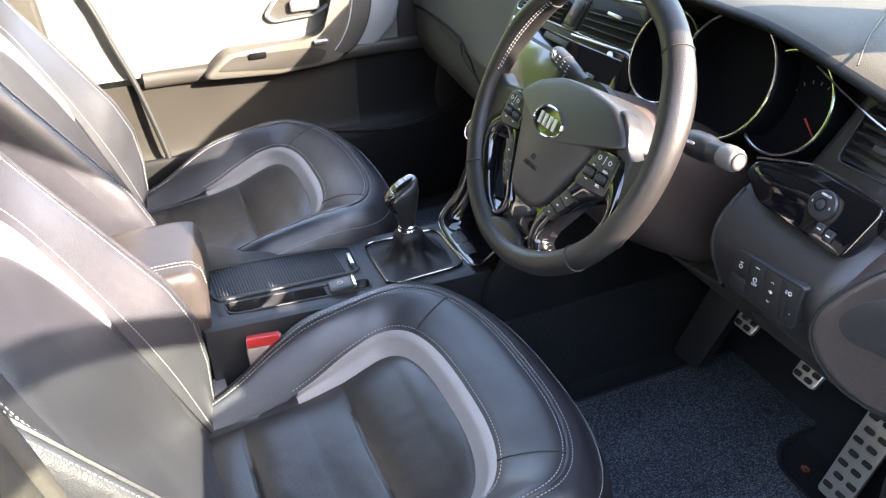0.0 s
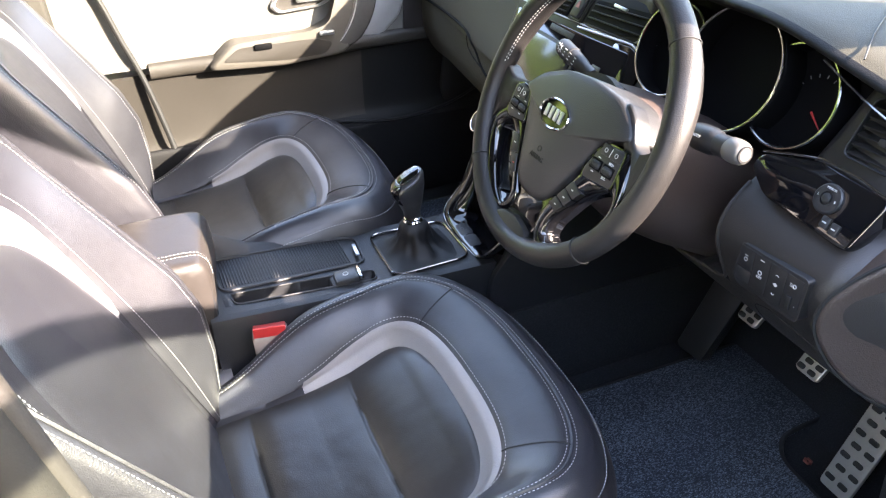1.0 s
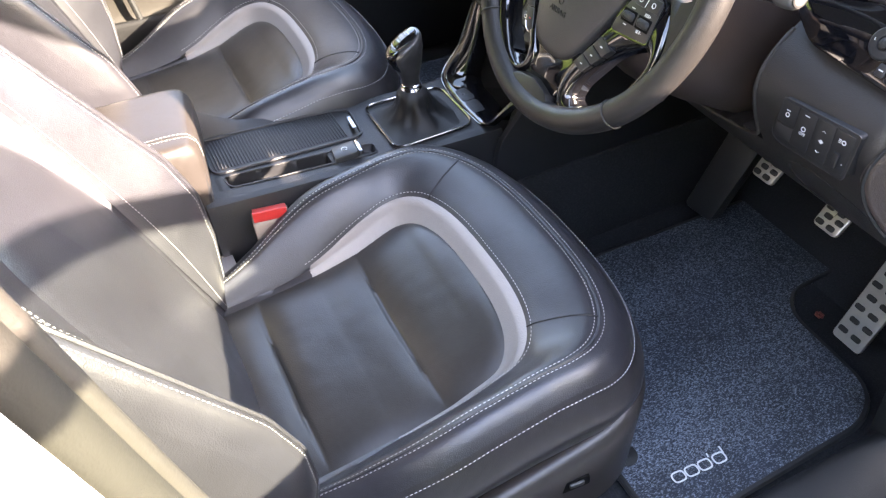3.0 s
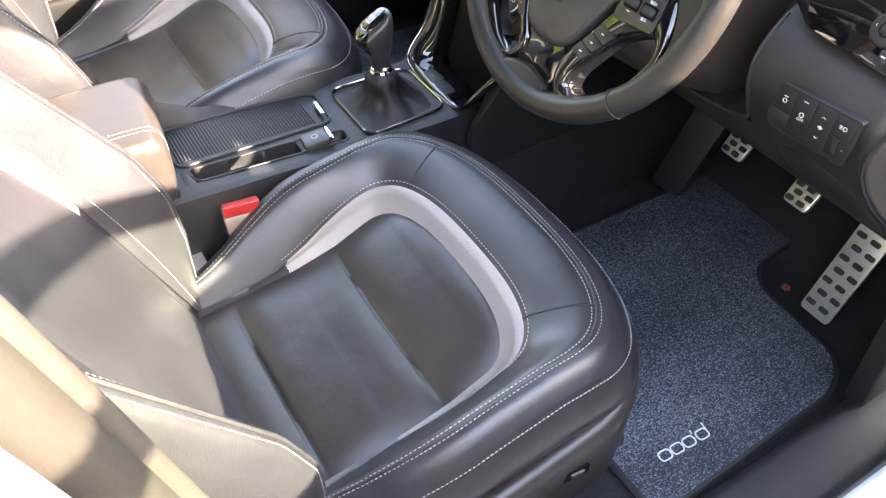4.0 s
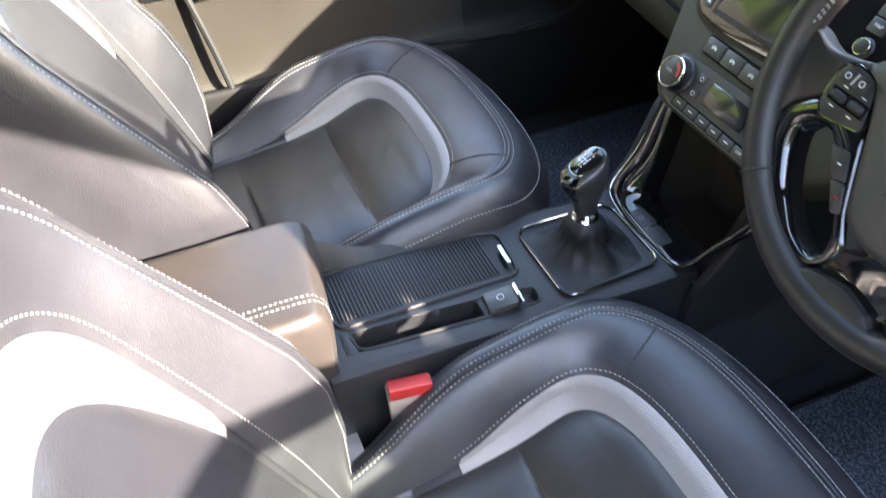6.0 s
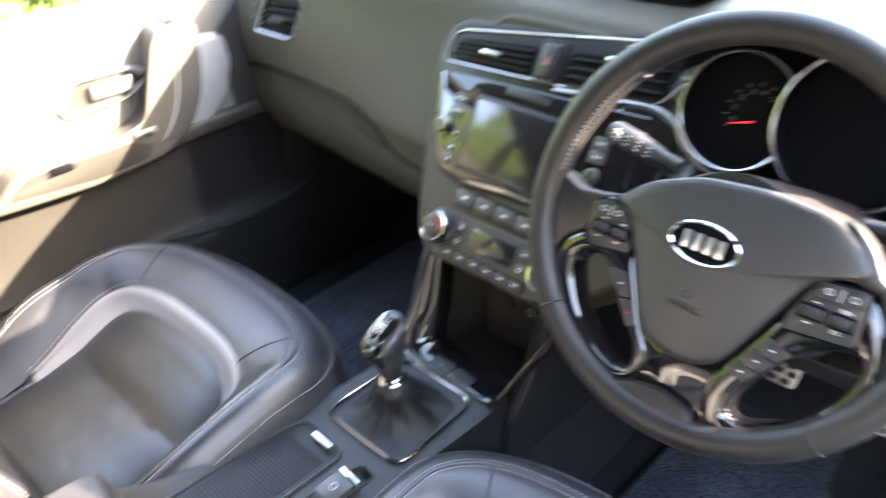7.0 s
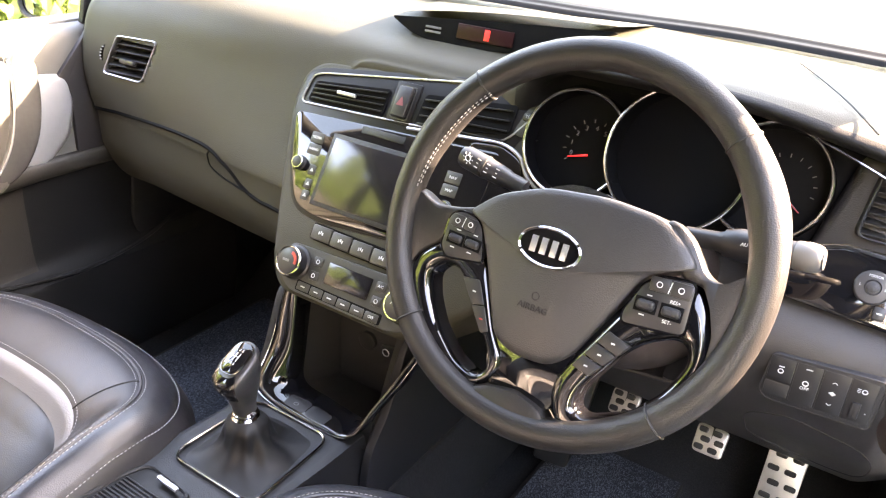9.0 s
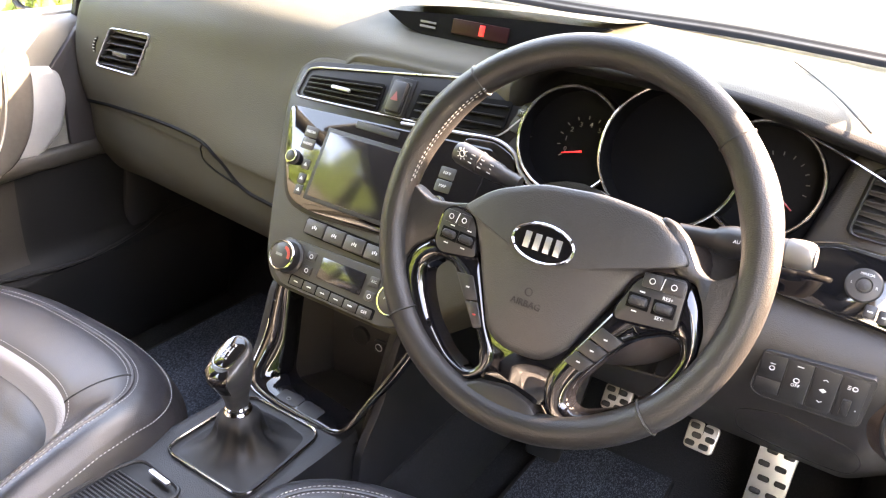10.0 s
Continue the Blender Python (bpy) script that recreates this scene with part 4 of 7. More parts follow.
def slats(bm_list, w, h, n, m, lean=25, shear=0.0):
    for k in range(n):
        bm = B()
        box(bm, (0, 0, 0), (w, 0.0020, 0.014), 0.0008, m @ pose(shear * ((k + 0.5) / n - 0.5), -h / 2 + h * (k + 0.5) / n, -0.006, lean, 0, 2.5 if shear else 0))
        bm_list.append(bm)


def build_vent(m, w, h, n, label, tab=True, rim=0.0030, shear=0.004, rimmat=None, back=-0.022):
    v = thing("air_vent", m.translation, label, "air vent", "dashboard vents")
    o = rounded([(-w / 2 - shear / 2, -h / 2), (w / 2 - shear / 2, -h / 2), (w / 2 + shear / 2, h / 2 + 0.2 * shear), (-w / 2 + shear / 2, h / 2)], 0.010)
    c = sum(o, Vector((0, 0))) / len(o)
    bm = B()
    frame_ring(bm, [c + (p - c) * 1.0 for p in o], [c + (p - c) * (1 - 2 * rim / min(w, h)) for p in o], -0.01, 0.002, m, 0.001)
    part("vent_rim", bm, rimmat or SATIN, v, "thin satin rim")
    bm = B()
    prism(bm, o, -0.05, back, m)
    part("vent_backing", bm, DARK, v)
    made = []
    slats(made, w * 0.93, h * 0.9, n, m, 25, shear)
    for bm in made:
        part("slat", bm, VENTBLACK, v)
    if tab:
        bm = B()
        box(bm, (0, -h * 0.08, 0.002), (w * 0.36, h * 0.12, 0.010), 0.002, m)
        part("vent_tab", bm, BUTTON, v)
    return v


def build_dash():
    d = thing("dashboard", (0, 0.5, 0.4), "dark soft-touch plastic dashboard across the car", "dashboard")
    xs = [-0.745 + 1.445 * i / 90 for i in range(91)]
    fine = [-0.745 + 1.445 * i / 200 for i in range(201)]

    def dented(p):                           # well behind the passenger's vent
        f = (p.z - 0.628) / 0.062
        x0 = -0.624 + 0.028 * f
        inside = min(f - 0.06, 0.94 - f, (p.x - x0) / 0.062 - 0.06, (x0 + 0.100 - p.x) / 0.062 - 0.06)
        return p + Vector((0, 0.024 if inside > 0 and p.y < 0.5 else 0, 0))
    lip = 37                                 # driver's side: the pad ends on the hood, a shade-coloured lip turns under
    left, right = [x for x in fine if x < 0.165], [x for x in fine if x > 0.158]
    bm = rows_sheet(B(), [[dented(p) for p in dash_line(x, 0, 8, 9)] for x in left])
    rows_sheet(bm, [dash_line(x, 0, 8, 9)[:lip + 1] for x in right])
    bmesh.ops.remove_doubles(bm, verts=bm.verts, dist=1e-5)
    part("upper_pad", bm, SOFT, d, "grained soft upper pad", 60)
    part("hood_lip", rows_sheet(B(), [dash_line(x, 0, 8, 9)[lip:] for x in right]), HOOD_SHADE, d, "underside of the instrument hood, darkened as in shade", 60)
    bm = rows_sheet(B(), [dash_line(x, 8, 12) for x in xs if x < -0.09])
    part("glovebox_panel", bm, SOFT, d, "glovebox lid and lower panel", 60)
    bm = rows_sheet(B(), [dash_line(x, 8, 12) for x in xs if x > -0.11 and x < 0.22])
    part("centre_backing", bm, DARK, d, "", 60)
    def column_well(p):                      # arched opening for the steering column
        low = 0.450 + 0.030 * sm(0.36, 0.48, p.x) + 0.020 * sm(0.272, 0.236, p.x)
        return p + Vector((0, 0.085 * sm(0.0, 0.007, min(p.x - 0.236, 0.487 - p.x, (p.z - low) * 1.2)), 0))
    bm = rows_sheet(B(), [[column_well(p) for p in dash_line(x, 8, 12, 14)] for x in (0.19 + 0.51 * i / 150 for i in range(151))])
    part("driver_lower_panel", bm, LOWER, d, "dark lower panel under the wheel", 60)
    bm = B()
    tube(bm, [dash_at(p.x, p.y) + Vector((0, -0.0006, 0)) for p in spline2(((0.490, 0.625), (0.492, 0.560), (0.490, 0.510), (0.480, 0.482), (0.440, 0.464), (0.355, 0.446), (0.272, 0.450), (0.243, 0.470), (0.233, 0.505), (0.232, 0.60)), 70)], 0.0024, 8)
    part("opening_lip", bm, LOWER, d, "rounded lip of the column opening")
    # break between pad and glovebox, and the rounded catch panel
    bm = B()
    tube(bm, [dash_at(p.x, p.y) for p in spline2(((-0.742, 0.541), (-0.613, 0.552), (-0.491, 0.560), (-0.400, 0.561), (-0.345, 0.556), (-0.305, 0.538), (-0.270, 0.515), (-0.235, 0.504), (-0.193, 0.502), (-0.150, 0.500)), 70)], 0.0036, 6)
    part("panel_gap", bm, DARK, d)
    bm = B()
    tube(bm, [dash_at(p.x, p.y) for p in spline2(((-0.345, 0.556), (-0.353, 0.543), (-0.350, 0.526), (-0.322, 0.516), (-0.285, 0.511), (-0.255, 0.507)), 30)], 0.0018, 5)
    part("catch_gap", bm, DARK, d)
    bm = B()
    tube(bm, [dash_at(p.x, p.y) for p in resample(rounded([(0.518, 0.462), (0.563, 0.488), (0.642, 0.469), (0.655, 0.43), (0.654, 0.365), (0.615, 0.350), (0.522, 0.380)], 0.02), 60)], 0.0009, 5, True)
    part("lower_lid_gap", bm, RUBBER, d)
    # end cap on the driver's side
    capo = rounded([(0.062, 0.096), (0.032, 0.064), (0.011, 0.033), (0.007, 0.003), (0.018, -0.024), (0.042, -0.055), (0.070, -0.077), (0.105, -0.092), (0.19, -0.088), (0.21, 0.03), (0.16, 0.11)], 0.02)
    capm = plane_m((0.648, 0.200, 0.540), (0.66, 0.75, 0), (0, 0, 1))
    bm = B()
    prism(bm, capo, -0.05, 0.0, capm, 0.008, -0.012)
    part("end_cap", bm, ENDCAP, d, "rounded brown-black dash end panel", 70)
    bm = B()
    tube(bm, [capm @ Vector((p.x, p.y, -0.004)) for p in capo], 0.0022, 6, True)
    part("end_gap", bm, RUBBER, d)
    # display set upright in a step of the top, under a brow
    m = plane_m((0, 0.412, 0.785), (1, 0, 0), (0, 0.25, 0.97))
    lens = rounded([(-0.096, 0.001), (-0.055, -0.018), (-0.010, -0.026), (0.060, -0.025), (0.125, -0.015), (0.185, 0.006), (0.248, 0.030), (0.06, 0.016)], 0.010)
    bm = B()
    prism(bm, lens, -0.012, 0.0, m, 0.0)
    slot = part("display_slot", bm, DARK, d, "black display slot")
    bm = B()
    top0, top1 = Vector((-0.100, 0.418, 0.786)), Vector((0.250, 0.424, 0.815))
    grid(bm, lambda u, v: top0.lerp(top1, u) + Vector((0, -0.004 + 0.13 * v, 0.006 + 0.006 * math.sin(math.pi * u) * (1 - v) - 0.014 * v * u)), 16, 6)
    part("display_brow", bm, SOFT, d)
    bm = B()
    box(bm, (0.064, -0.003, 0.001), (0.088, 0.020, 0.003), 0.001, m)
    part("display_window", bm, DISPLAY, slot, "dark red display window")
    bm = B()
    box(bm, (0.068, -0.003, 0.0028), (0.008, 0.014, 0.001), 0.0003, m)
    part("display_segment", bm, REDLIT, slot, "lit red segment")
    for k in range(2):
        bm = B()
        box(bm, (-0.020, -0.011 + 0.006 * k, 0.001), (0.026, 0.003, 0.001), 0.0002, m)
        part("display_print", bm, DIMWHITE, slot)
    # defroster grille towards the passenger side, dark screen edge
    bm = B()
    for k in range(5):
        box(bm, (-0.50 + 0.022 * k, 0.60, 0.797), (0.016, 0.010, 0.004), 0.001)
    part("defroster_grille", bm, RUBBER, d)
    def base_strip(u, v):
        x = -0.66 + 1.32 * u
        return Vector((x, 0.552 - 0.17 * x * x + 0.062 * v, 0.8015 + 0.008 * sm(0.1, 0.4, x) + 0.006 * sm(0.0, 0.15, v) + 0.003 * sm(0.45, 0.55, v)))
    part("screen_edge", grid(B(), base_strip, 60, 16), DARK, d, "black edge below the windscreen", 60)
    bm = B()
    tube(bm, spline([(0.455, 0.455, 0.8075), (0.490, 0.395, 0.805), (0.525, 0.335, 0.800), (0.560, 0.285, 0.788)], 24), 0.0010, 5)
    part("pad_seam", bm, RUBBER, d)
    # side vents
    bl, br, tl, tr = (dash_at(x, z) for x, z in ((-0.618, 0.631), (-0.518, 0.629), (-0.591, 0.689), (-0.488, 0.695)))
    build_vent(plane_m((bl + br + tl + tr) / 4 + Vector((-0.006, -0.0030, -0.003)), br - bl + Vector((0, 0.006, 0)), (tl + tr - bl - br) * 0.5 - (br - bl) * 0.28), 0.097, 0.069, 5, "chrome-rimmed side air vent with black slats in the dash", rim=0.0018, shear=0.028, back=-0.020)
    wp = dash_at(-0.630, 0.658)
    th = thing("vent_wheel", wp, "small ribbed vent wheel beside the air vent", "thumb wheel")
    arc = [dash_at(-0.626 + 0.004 * f - 0.007 * (1 - f * f), 0.658 + 0.016 * f) for f in (k / 6 - 1 for k in range(13))]
    bm = B()
    tube(bm, [p + Vector((0, 0.0015, 0)) for p in arc], [0.0012 + 0.0030 * math.sin(math.pi * k / 12) for k in range(13)], 8)
    rim = part("wheel_rim", bm, DARK, th, "black thumb wheel in a slot")
    for k in (2, 4, 6, 8, 10):
        bm = B()
        box(bm, arc[k] + Vector((0, -0.0022, 0)), (0.0042, 0.0016, 0.0016), 0.0005)
        part("wheel_rib", bm, SATIN, rim)
    build_vent(plane_m((0.612, 0.302, 0.716), (0.96, 0.20, -0.10), (0.05, 0.30, 0.95)), 0.085, 0.070, 6, "driver side air vent with black slats", rim=0.002, rimmat=HARD)


# ---- instruments ----
RINGSILVER = mat("satin chrome ring", (0.36, 0.355, 0.35), 0.20, metal=1.0, var=0.06)
CLU = plane_m((0.37, 0.287, 0.70), (1, 0, 0), (0, 0.342, 0.94))


def build_cluster():
    c = thing("instrument_cluster", (0.37, 0.287, 0.70), "three dark dials in chrome rings under a hood", "instruments")
    bm = B()
    prism(bm, rounded([(-0.178, -0.06), (0.19, -0.06), (0.19, 0.08), (0.02, 0.098), (-0.15, 0.075)], 0.02), -0.05, -0.035, CLU)
    part("backing", bm, DARK, c)
    bm = B()
    prism(bm, rounded([(0.150, -0.075), (0.335, -0.075), (0.335, 0.040), (0.280, 0.060), (0.185, 0.074), (0.172, 0.02)], 0.02), -0.05, -0.012, CLU, 0.012)
    part("side_bezel", bm, LOWER, c, "smooth dark bezel beside the dials", 60)
    for k, (u, v, r, tip) in enumerate(((-0.107, 0.007, 0.0615, 1), (0.012, 0.017, 0.0755, 0), (0.107, 0.018, 0.0585, 2))):
        z = 0.008 if k == 1 else 0.0
        circ = [(math.cos(a), math.sin(a)) for a in (2 * math.pi * q / 64 for q in range(64))]
        bm = B()
        prism(bm, [(u + r * x, v + r * y) for x, y in circ], -0.034, -0.030 + z * 0.2, CLU)
        face = part("dial_face", bm, DARK, c, "dark dial face")
        free = [k == 1 or math.hypot(u + r * x - 0.012, v + r * y - 0.017) > 0.0755 for x, y in circ]
        start = free.index(False) if False in free else 0
        run = [circ[(start + q) % 64] for q in range(64) if free[(start + q) % 64]]
        if k == 1:
            run = run + run[:1]
        part("dial_wall", rows_sheet(B(), [[CLU @ Vector((u + r * f * x, v + r * f * y, w)) for f, w in ((0.99, -0.032), (0.992, z - 0.002), (1.005, z), (1.035, z - 0.001), (1.05, z - 0.006), (1.05, -0.032))] for x, y in run]), DARK, c, "", 60)
        bm = B()
        tube(bm, [CLU @ Vector((u + r * 1.018 * x, v + r * 1.018 * y, z + 0.0006)) for x, y in run], 0.0020, 8)
        part("dial_ring", bm, RINGSILVER, c, "satin chrome dial ring")
        if tip:
            bm = B()
            for q in range(9):
                a = radians(215 - 24 * q) if tip == 1 else radians(150 - 20 * q)
                e0, e1 = 0.030, 0.034
                tube(bm, [CLU @ Vector((u + 0.01 + e * math.cos(a), v + e * math.sin(a), -0.029)) for e in (e0, e1)], 0.0006, 4)
            part("dial_ticks", bm, DIMWHITE, face)
            if tip == 1:
                for q in range(6):
                    a = radians(205 - 30 * q)
                    lettering("dial_number", str(q), 0.008, CLU @ Matrix.Translation((u + 0.01 + 0.024 * math.cos(a), v + 0.024 * math.sin(a), -0.0285)), DIMWHITE, face)
            bm = B()
            a = radians(196 if tip == 1 else -35)
            tube(bm, [CLU @ Vector((u + 0.012 + e * math.cos(a), v - 0.008 + e * math.sin(a), -0.026)) for e in (0.002, 0.027)], [0.0014, 0.0006], 6)
            part("needle", bm, REDLIT if tip == 1 else RED, face, "red needle")

# ---- centre stack ----
STK = plane_m((0, 0.185, 0.478), (1, 0, 0), (0, 0.528, 0.849))


def button(parent, u, v, w, h, m=None, z=0.0, sym="bar", name="button", mat_=None):
    m = m or STK
    bm = B()
    box(bm, (u, v, z + 0.0015), (w, h, 0.006), 0.0018, m)
    b = part(name, bm, mat_ or BUTTON, parent)
    if sym:
        bm = B()
        if sym == "bar":
            box(bm, (u, v, z + 0.0047), (min(w * 0.45, 0.007), 0.0013, 0.0004), 0, m)
        elif sym == "ring":
            tube(bm, [m @ Vector((u + 0.0028 * math.cos(a), v + 0.0028 * math.sin(a), z + 0.0047)) for a in (q * 0.7854 for q in range(8))], 0.0005, 4, True)
        elif sym == "dots":
            for q in (-1, 0, 1):
                box(bm, (u + q * 0.003, v + 0.0012 * (q == 0), z + 0.0047), (0.0016, 0.004, 0.0004), 0, m)
        elif sym == "tri":
            prism(bm, [(u - 0.003, v - 0.002), (u + 0.003, v - 0.002), (u, v + 0.003)], z + 0.0045, z + 0.0049, m)
        else:
            bm.free()
            lettering("button_print", sym, 0.0055, m @ Matrix.Translation((u, v, z + 0.0047)), WHITE, b)
            return b
        part("button_print", bm, WHITE, b)
    return b


def build_stack():
    s = thing("centre_stack", (0, 0.25, 0.45), "dark centre stack housing between the seats", "centre stack")
    bm = B()
    prism(bm, rounded([(-0.190, 0.215), (-0.187, 0.268), (-0.160, 0.288), (0.204, 0.329), (0.204, 0.195), (0.250, 0.172), (0.262, 0.12), (0.20, 0.02), (0.148, -0.02), (0.118, -0.044), (-0.098, -0.044), (-0.125, -0.010), (-0.157, 0.090)], [0.02, 0.03, 0.03, 0.006, 0.01, 0.01, 0.02, 0.03, 0.03, 0.02, 0.02, 0.02, 0.04]), -0.10, -0.002, STK, 0.010)
    part("stack_housing", bm, SOFT, s, "soft grey-black housing", 60)
    # chrome line round the upper field
    field = rounded([(-0.172, 0.220), (-0.166, 0.262), (-0.150, 0.268), (0.218, 0.320), (0.160, 0.234)], [0.01, 0.01, 0.01, 0.004, 0.02])
    bm = B()
    tube(bm, [STK @ Vector((p.x, p.y, 0.0008)) for p in field], 0.0013, 6, True)
    part("vent_outline", bm, SATIN, s, "thin satin line round the vents")

    bm = B()
    prism(bm, rounded([(-0.180, 0.205), (-0.176, 0.268), (-0.152, 0.277), (0.226, 0.327), (0.172, 0.228), (0.166, 0.080), (-0.070, 0.062), (-0.121, 0.070), (-0.152, 0.126)], [0.012, 0.014, 0.014, 0.006, 0.02, 0.02, 0.02, 0.025, 0.03]), -0.006, -0.0006, STK, 0.001)
    part("dark_surround", bm, SURROUND, s, "matt black surround of vents and screen")
    v = thing("centre_vents", STK @ Vector((0, 0.24, 0)), "pair of wide black centre air vents", "air vent", "dashboard vents")
    for u0, u1 in ((-0.160, -0.026), (0.026, 0.165)):
        top0, top1 = 0.255 + 0.095 * (u0 + 0.16), 0.255 + 0.095 * (u1 + 0.16)
        # flat plate, near black in place of the shade inside the vent
        bm = B()
        prism(bm, rounded([(u0, 0.224), (u1, 0.228 + 0.02 * (u1 > 0)), (u1, top1), (u0 + 0.004, top0)], 0.006), -0.004, 0.0015, STK)
        part("vent_backing", bm, DARK, v)
        for k in range(4):
            f = (k + 0.6) / 4.2
            bm = B()
            a, b_ = Vector((u0 + 0.006, 0.226 + (top0 - 0.226) * f, 0)), Vector((u1 - 0.004, 0.230 + (top1 - 0.230) * f, 0))
            d = b_ - a
            box(bm, (0, 0, 0), (d.length, 0.0018, 0.010), 0.001, STK @ pose(*((a + b_) / 2 + Vector((0, 0, 0.001))), 20, 0, math.degrees(math.atan2(d.y, d.x))))
            part("slat", bm, VENTBLACK, v)
        bm = B()
        box(bm, ((u0 + u1) / 2, 0.245 + 0.03 * (u0 > 0), 0.006), (0.032, 0.005, 0.006), 0.0015, STK)
        part("vent_tab", bm, SATIN, v)
    h = thing("hazard_switch", STK @ Vector((0, 0.255, 0)), "black hazard warning switch with a red triangle", "switch")
    bm = B()
    box(bm, (0.0, 0.254, 0.000), (0.040, 0.058, 0.004), 0.0015, STK)
    body = part("switch_housing", bm, SURROUND, h)
    bm = B()
    box(bm, (0.0, 0.254, 0.0055), (0.023, 0.043, 0.008), 0.003, STK)
    part("switch_key", bm, BUTTON, body)
    bm = B()
    frame_ring(bm, rounded([(-0.0145, 0.2300), (0.0145, 0.2300), (0.0145, 0.2780), (-0.0145, 0.2780)], 0.004), rounded([(-0.0128, 0.2315), (0.0128, 0.2315), (0.0128, 0.2765), (-0.0128, 0.2765)], 0.004), 0.001, 0.0030, STK)
    part("switch_rim", bm, STKBTN, body)
    bm = B()
    prism(bm, rounded([(0.0068 * math.cos(a), 0.252 + 0.0085 * math.sin(a)) for a in (math.pi / 2 + q * 2.0944 for q in range(3))], 0.001, 3), 0.0098, 0.0103, STK)
    part("red_triangle", bm, HAZARD, body, "faded red triangle")
    # dark cheek with a badge beside the vents, and the curved line that sweeps under the dials
    bm = B()
    prism(bm, rounded([(0.168, 0.250), (0.205, 0.246), (0.222, 0.270), (0.222, 0.312), (0.186, 0.308)], 0.008), -0.004, 0.0015, STK, 0.001)
    part("dark_cheek", bm, HARD, s)
    button(s, 0.186, 0.274, 0.020, 0.009, sym="TEMP")
    bm = B()
    prism(bm, rounded([(0.118, 0.228), (0.160, 0.232), (0.192, 0.220), (0.203, 0.196), (0.206, 0.172), (0.204, 0.125), (0.118, 0.105)], 0.010), -0.004, 0.002, STK, 0.002)
    part("gloss_sweep", bm, GLOSS, s, "gloss black sweep under the dials")
    bm = B()
    tube(bm, spline([STK @ Vector((u, q, 0.003)) for u, q in ((0.020, 0.222), (0.120, 0.231), (0.160, 0.234), (0.190, 0.224), (0.208, 0.203), (0.236, 0.186), (0.262, 0.182))], 30), 0.0024, 6)
    part("sweep_line", bm, SATIN, s)

    n = thing("infotainment_unit", STK @ Vector((0, 0.14, 0)), "gloss black touchscreen unit with side keys, switched off", "car radio")
    bm = B()
    prism(bm, rounded([(-0.172, 0.206), (0.165, 0.222), (0.160, 0.085), (0.140, 0.078), (0.06, 0.074), (-0.075, 0.068), (-0.117, 0.077), (-0.147, 0.128)], [0.012, 0.01, 0.02, 0.02, 0.03, 0.02, 0.02, 0.03]), -0.004, 0.003, STK, 0.003)
    part("fascia", bm, GLOSS, n, "gloss black fascia")
    bm = B()
    box(bm, (-0.014, 0.136, 0.0035), (0.152, 0.106, 0.004), 0.002, STK)
    part("screen_bezel", bm, HARD, n)
    bm = B()
    box(bm, (-0.014, 0.136, 0.0046), (0.140, 0.094, 0.003), 0.001, STK)
    part("screen", bm, SCREEN, n, "dark glass screen switched off")
    bm = B()
    box(bm, (-0.012, 0.204, 0.003), (0.072, 0.010, 0.003), 0.001, STK)
    part("disc_slot", bm, HARD, n)
    for sx in (-1, 1):
        ux = -0.131 if sx < 0 else 0.115
        bm = B()
        revolve(bm, [(0.0110, 0), (0.0110, 0.003), (0.0095, 0.004), (0.0092, 0.009), (0.007, 0.0102), (0.0, 0.0098)], STK @ Matrix.Translation((ux, 0.134, 0.002)), 24)
        kn = part("volume_knob", bm, BUTTON, n)
        bm = B()
        tube(bm, [STK @ Vector((ux + 0.0084 * math.cos(a), 0.134 + 0.0084 * math.sin(a), 0.0106)) for a in (q * 0.314 for q in range(20))], 0.0013, 6, True)
        part("knob_ring", bm, RINGSILVER, kn)
        for k, word in enumerate(("MEDIA", "RADIO") if sx < 0 else ("NAV", "MAP")):
            button(n, -0.1165 + 0.001 * k if sx < 0 else ux - 0.002, 0.1752 - 0.0172 * k, 0.0235, 0.0164, z=-0.0002, sym=word, mat_=STKBTN)
        for k in range(3):
            button(n, -0.106 + 0.0015 * k if sx < 0 else ux, (0.129, 0.109, 0.0925)[k] if sx < 0 else 0.108 - 0.017 * k, 0.0135, 0.0150, z=-0.0002, sym="tri", mat_=STKBTN)

    a = thing("climate_control", STK @ Vector((0.01, 0.0, 0)), "climate control panel with two chrome-ringed dials and a small display", "climate control")
    bm = B()
    prism(bm, rounded([(-0.096, 0.026), (0.112, 0.030), (0.124, -0.030), (0.10, -0.039), (-0.075, -0.038), (-0.100, -0.020)], 0.012), -0.004, 0.003, STK, 0.002)
    part("panel", bm, STKBTN, a)
    bm = B()
    prism(bm, rounded([(-0.072, 0.038), (0.076, 0.034), (0.078, 0.060), (-0.072, 0.062)], 0.005), -0.004, 0.0006, STK)
    part("key_well", bm, DARK, a)
    bm = B()
    prism(bm, rounded([(-0.063, -0.0345), (0.084, -0.036), (0.084, -0.021), (-0.063, -0.020)], 0.003), 0.0, 0.0036, STK)
    part("key_well", bm, DARK, a)
    for k in range(4):
        button(a, -0.053 + 0.0352 * k, 0.0495 - 0.001 * k, 0.0335, 0.0205, sym="dots", mat_=STKBTN, z=-0.001)
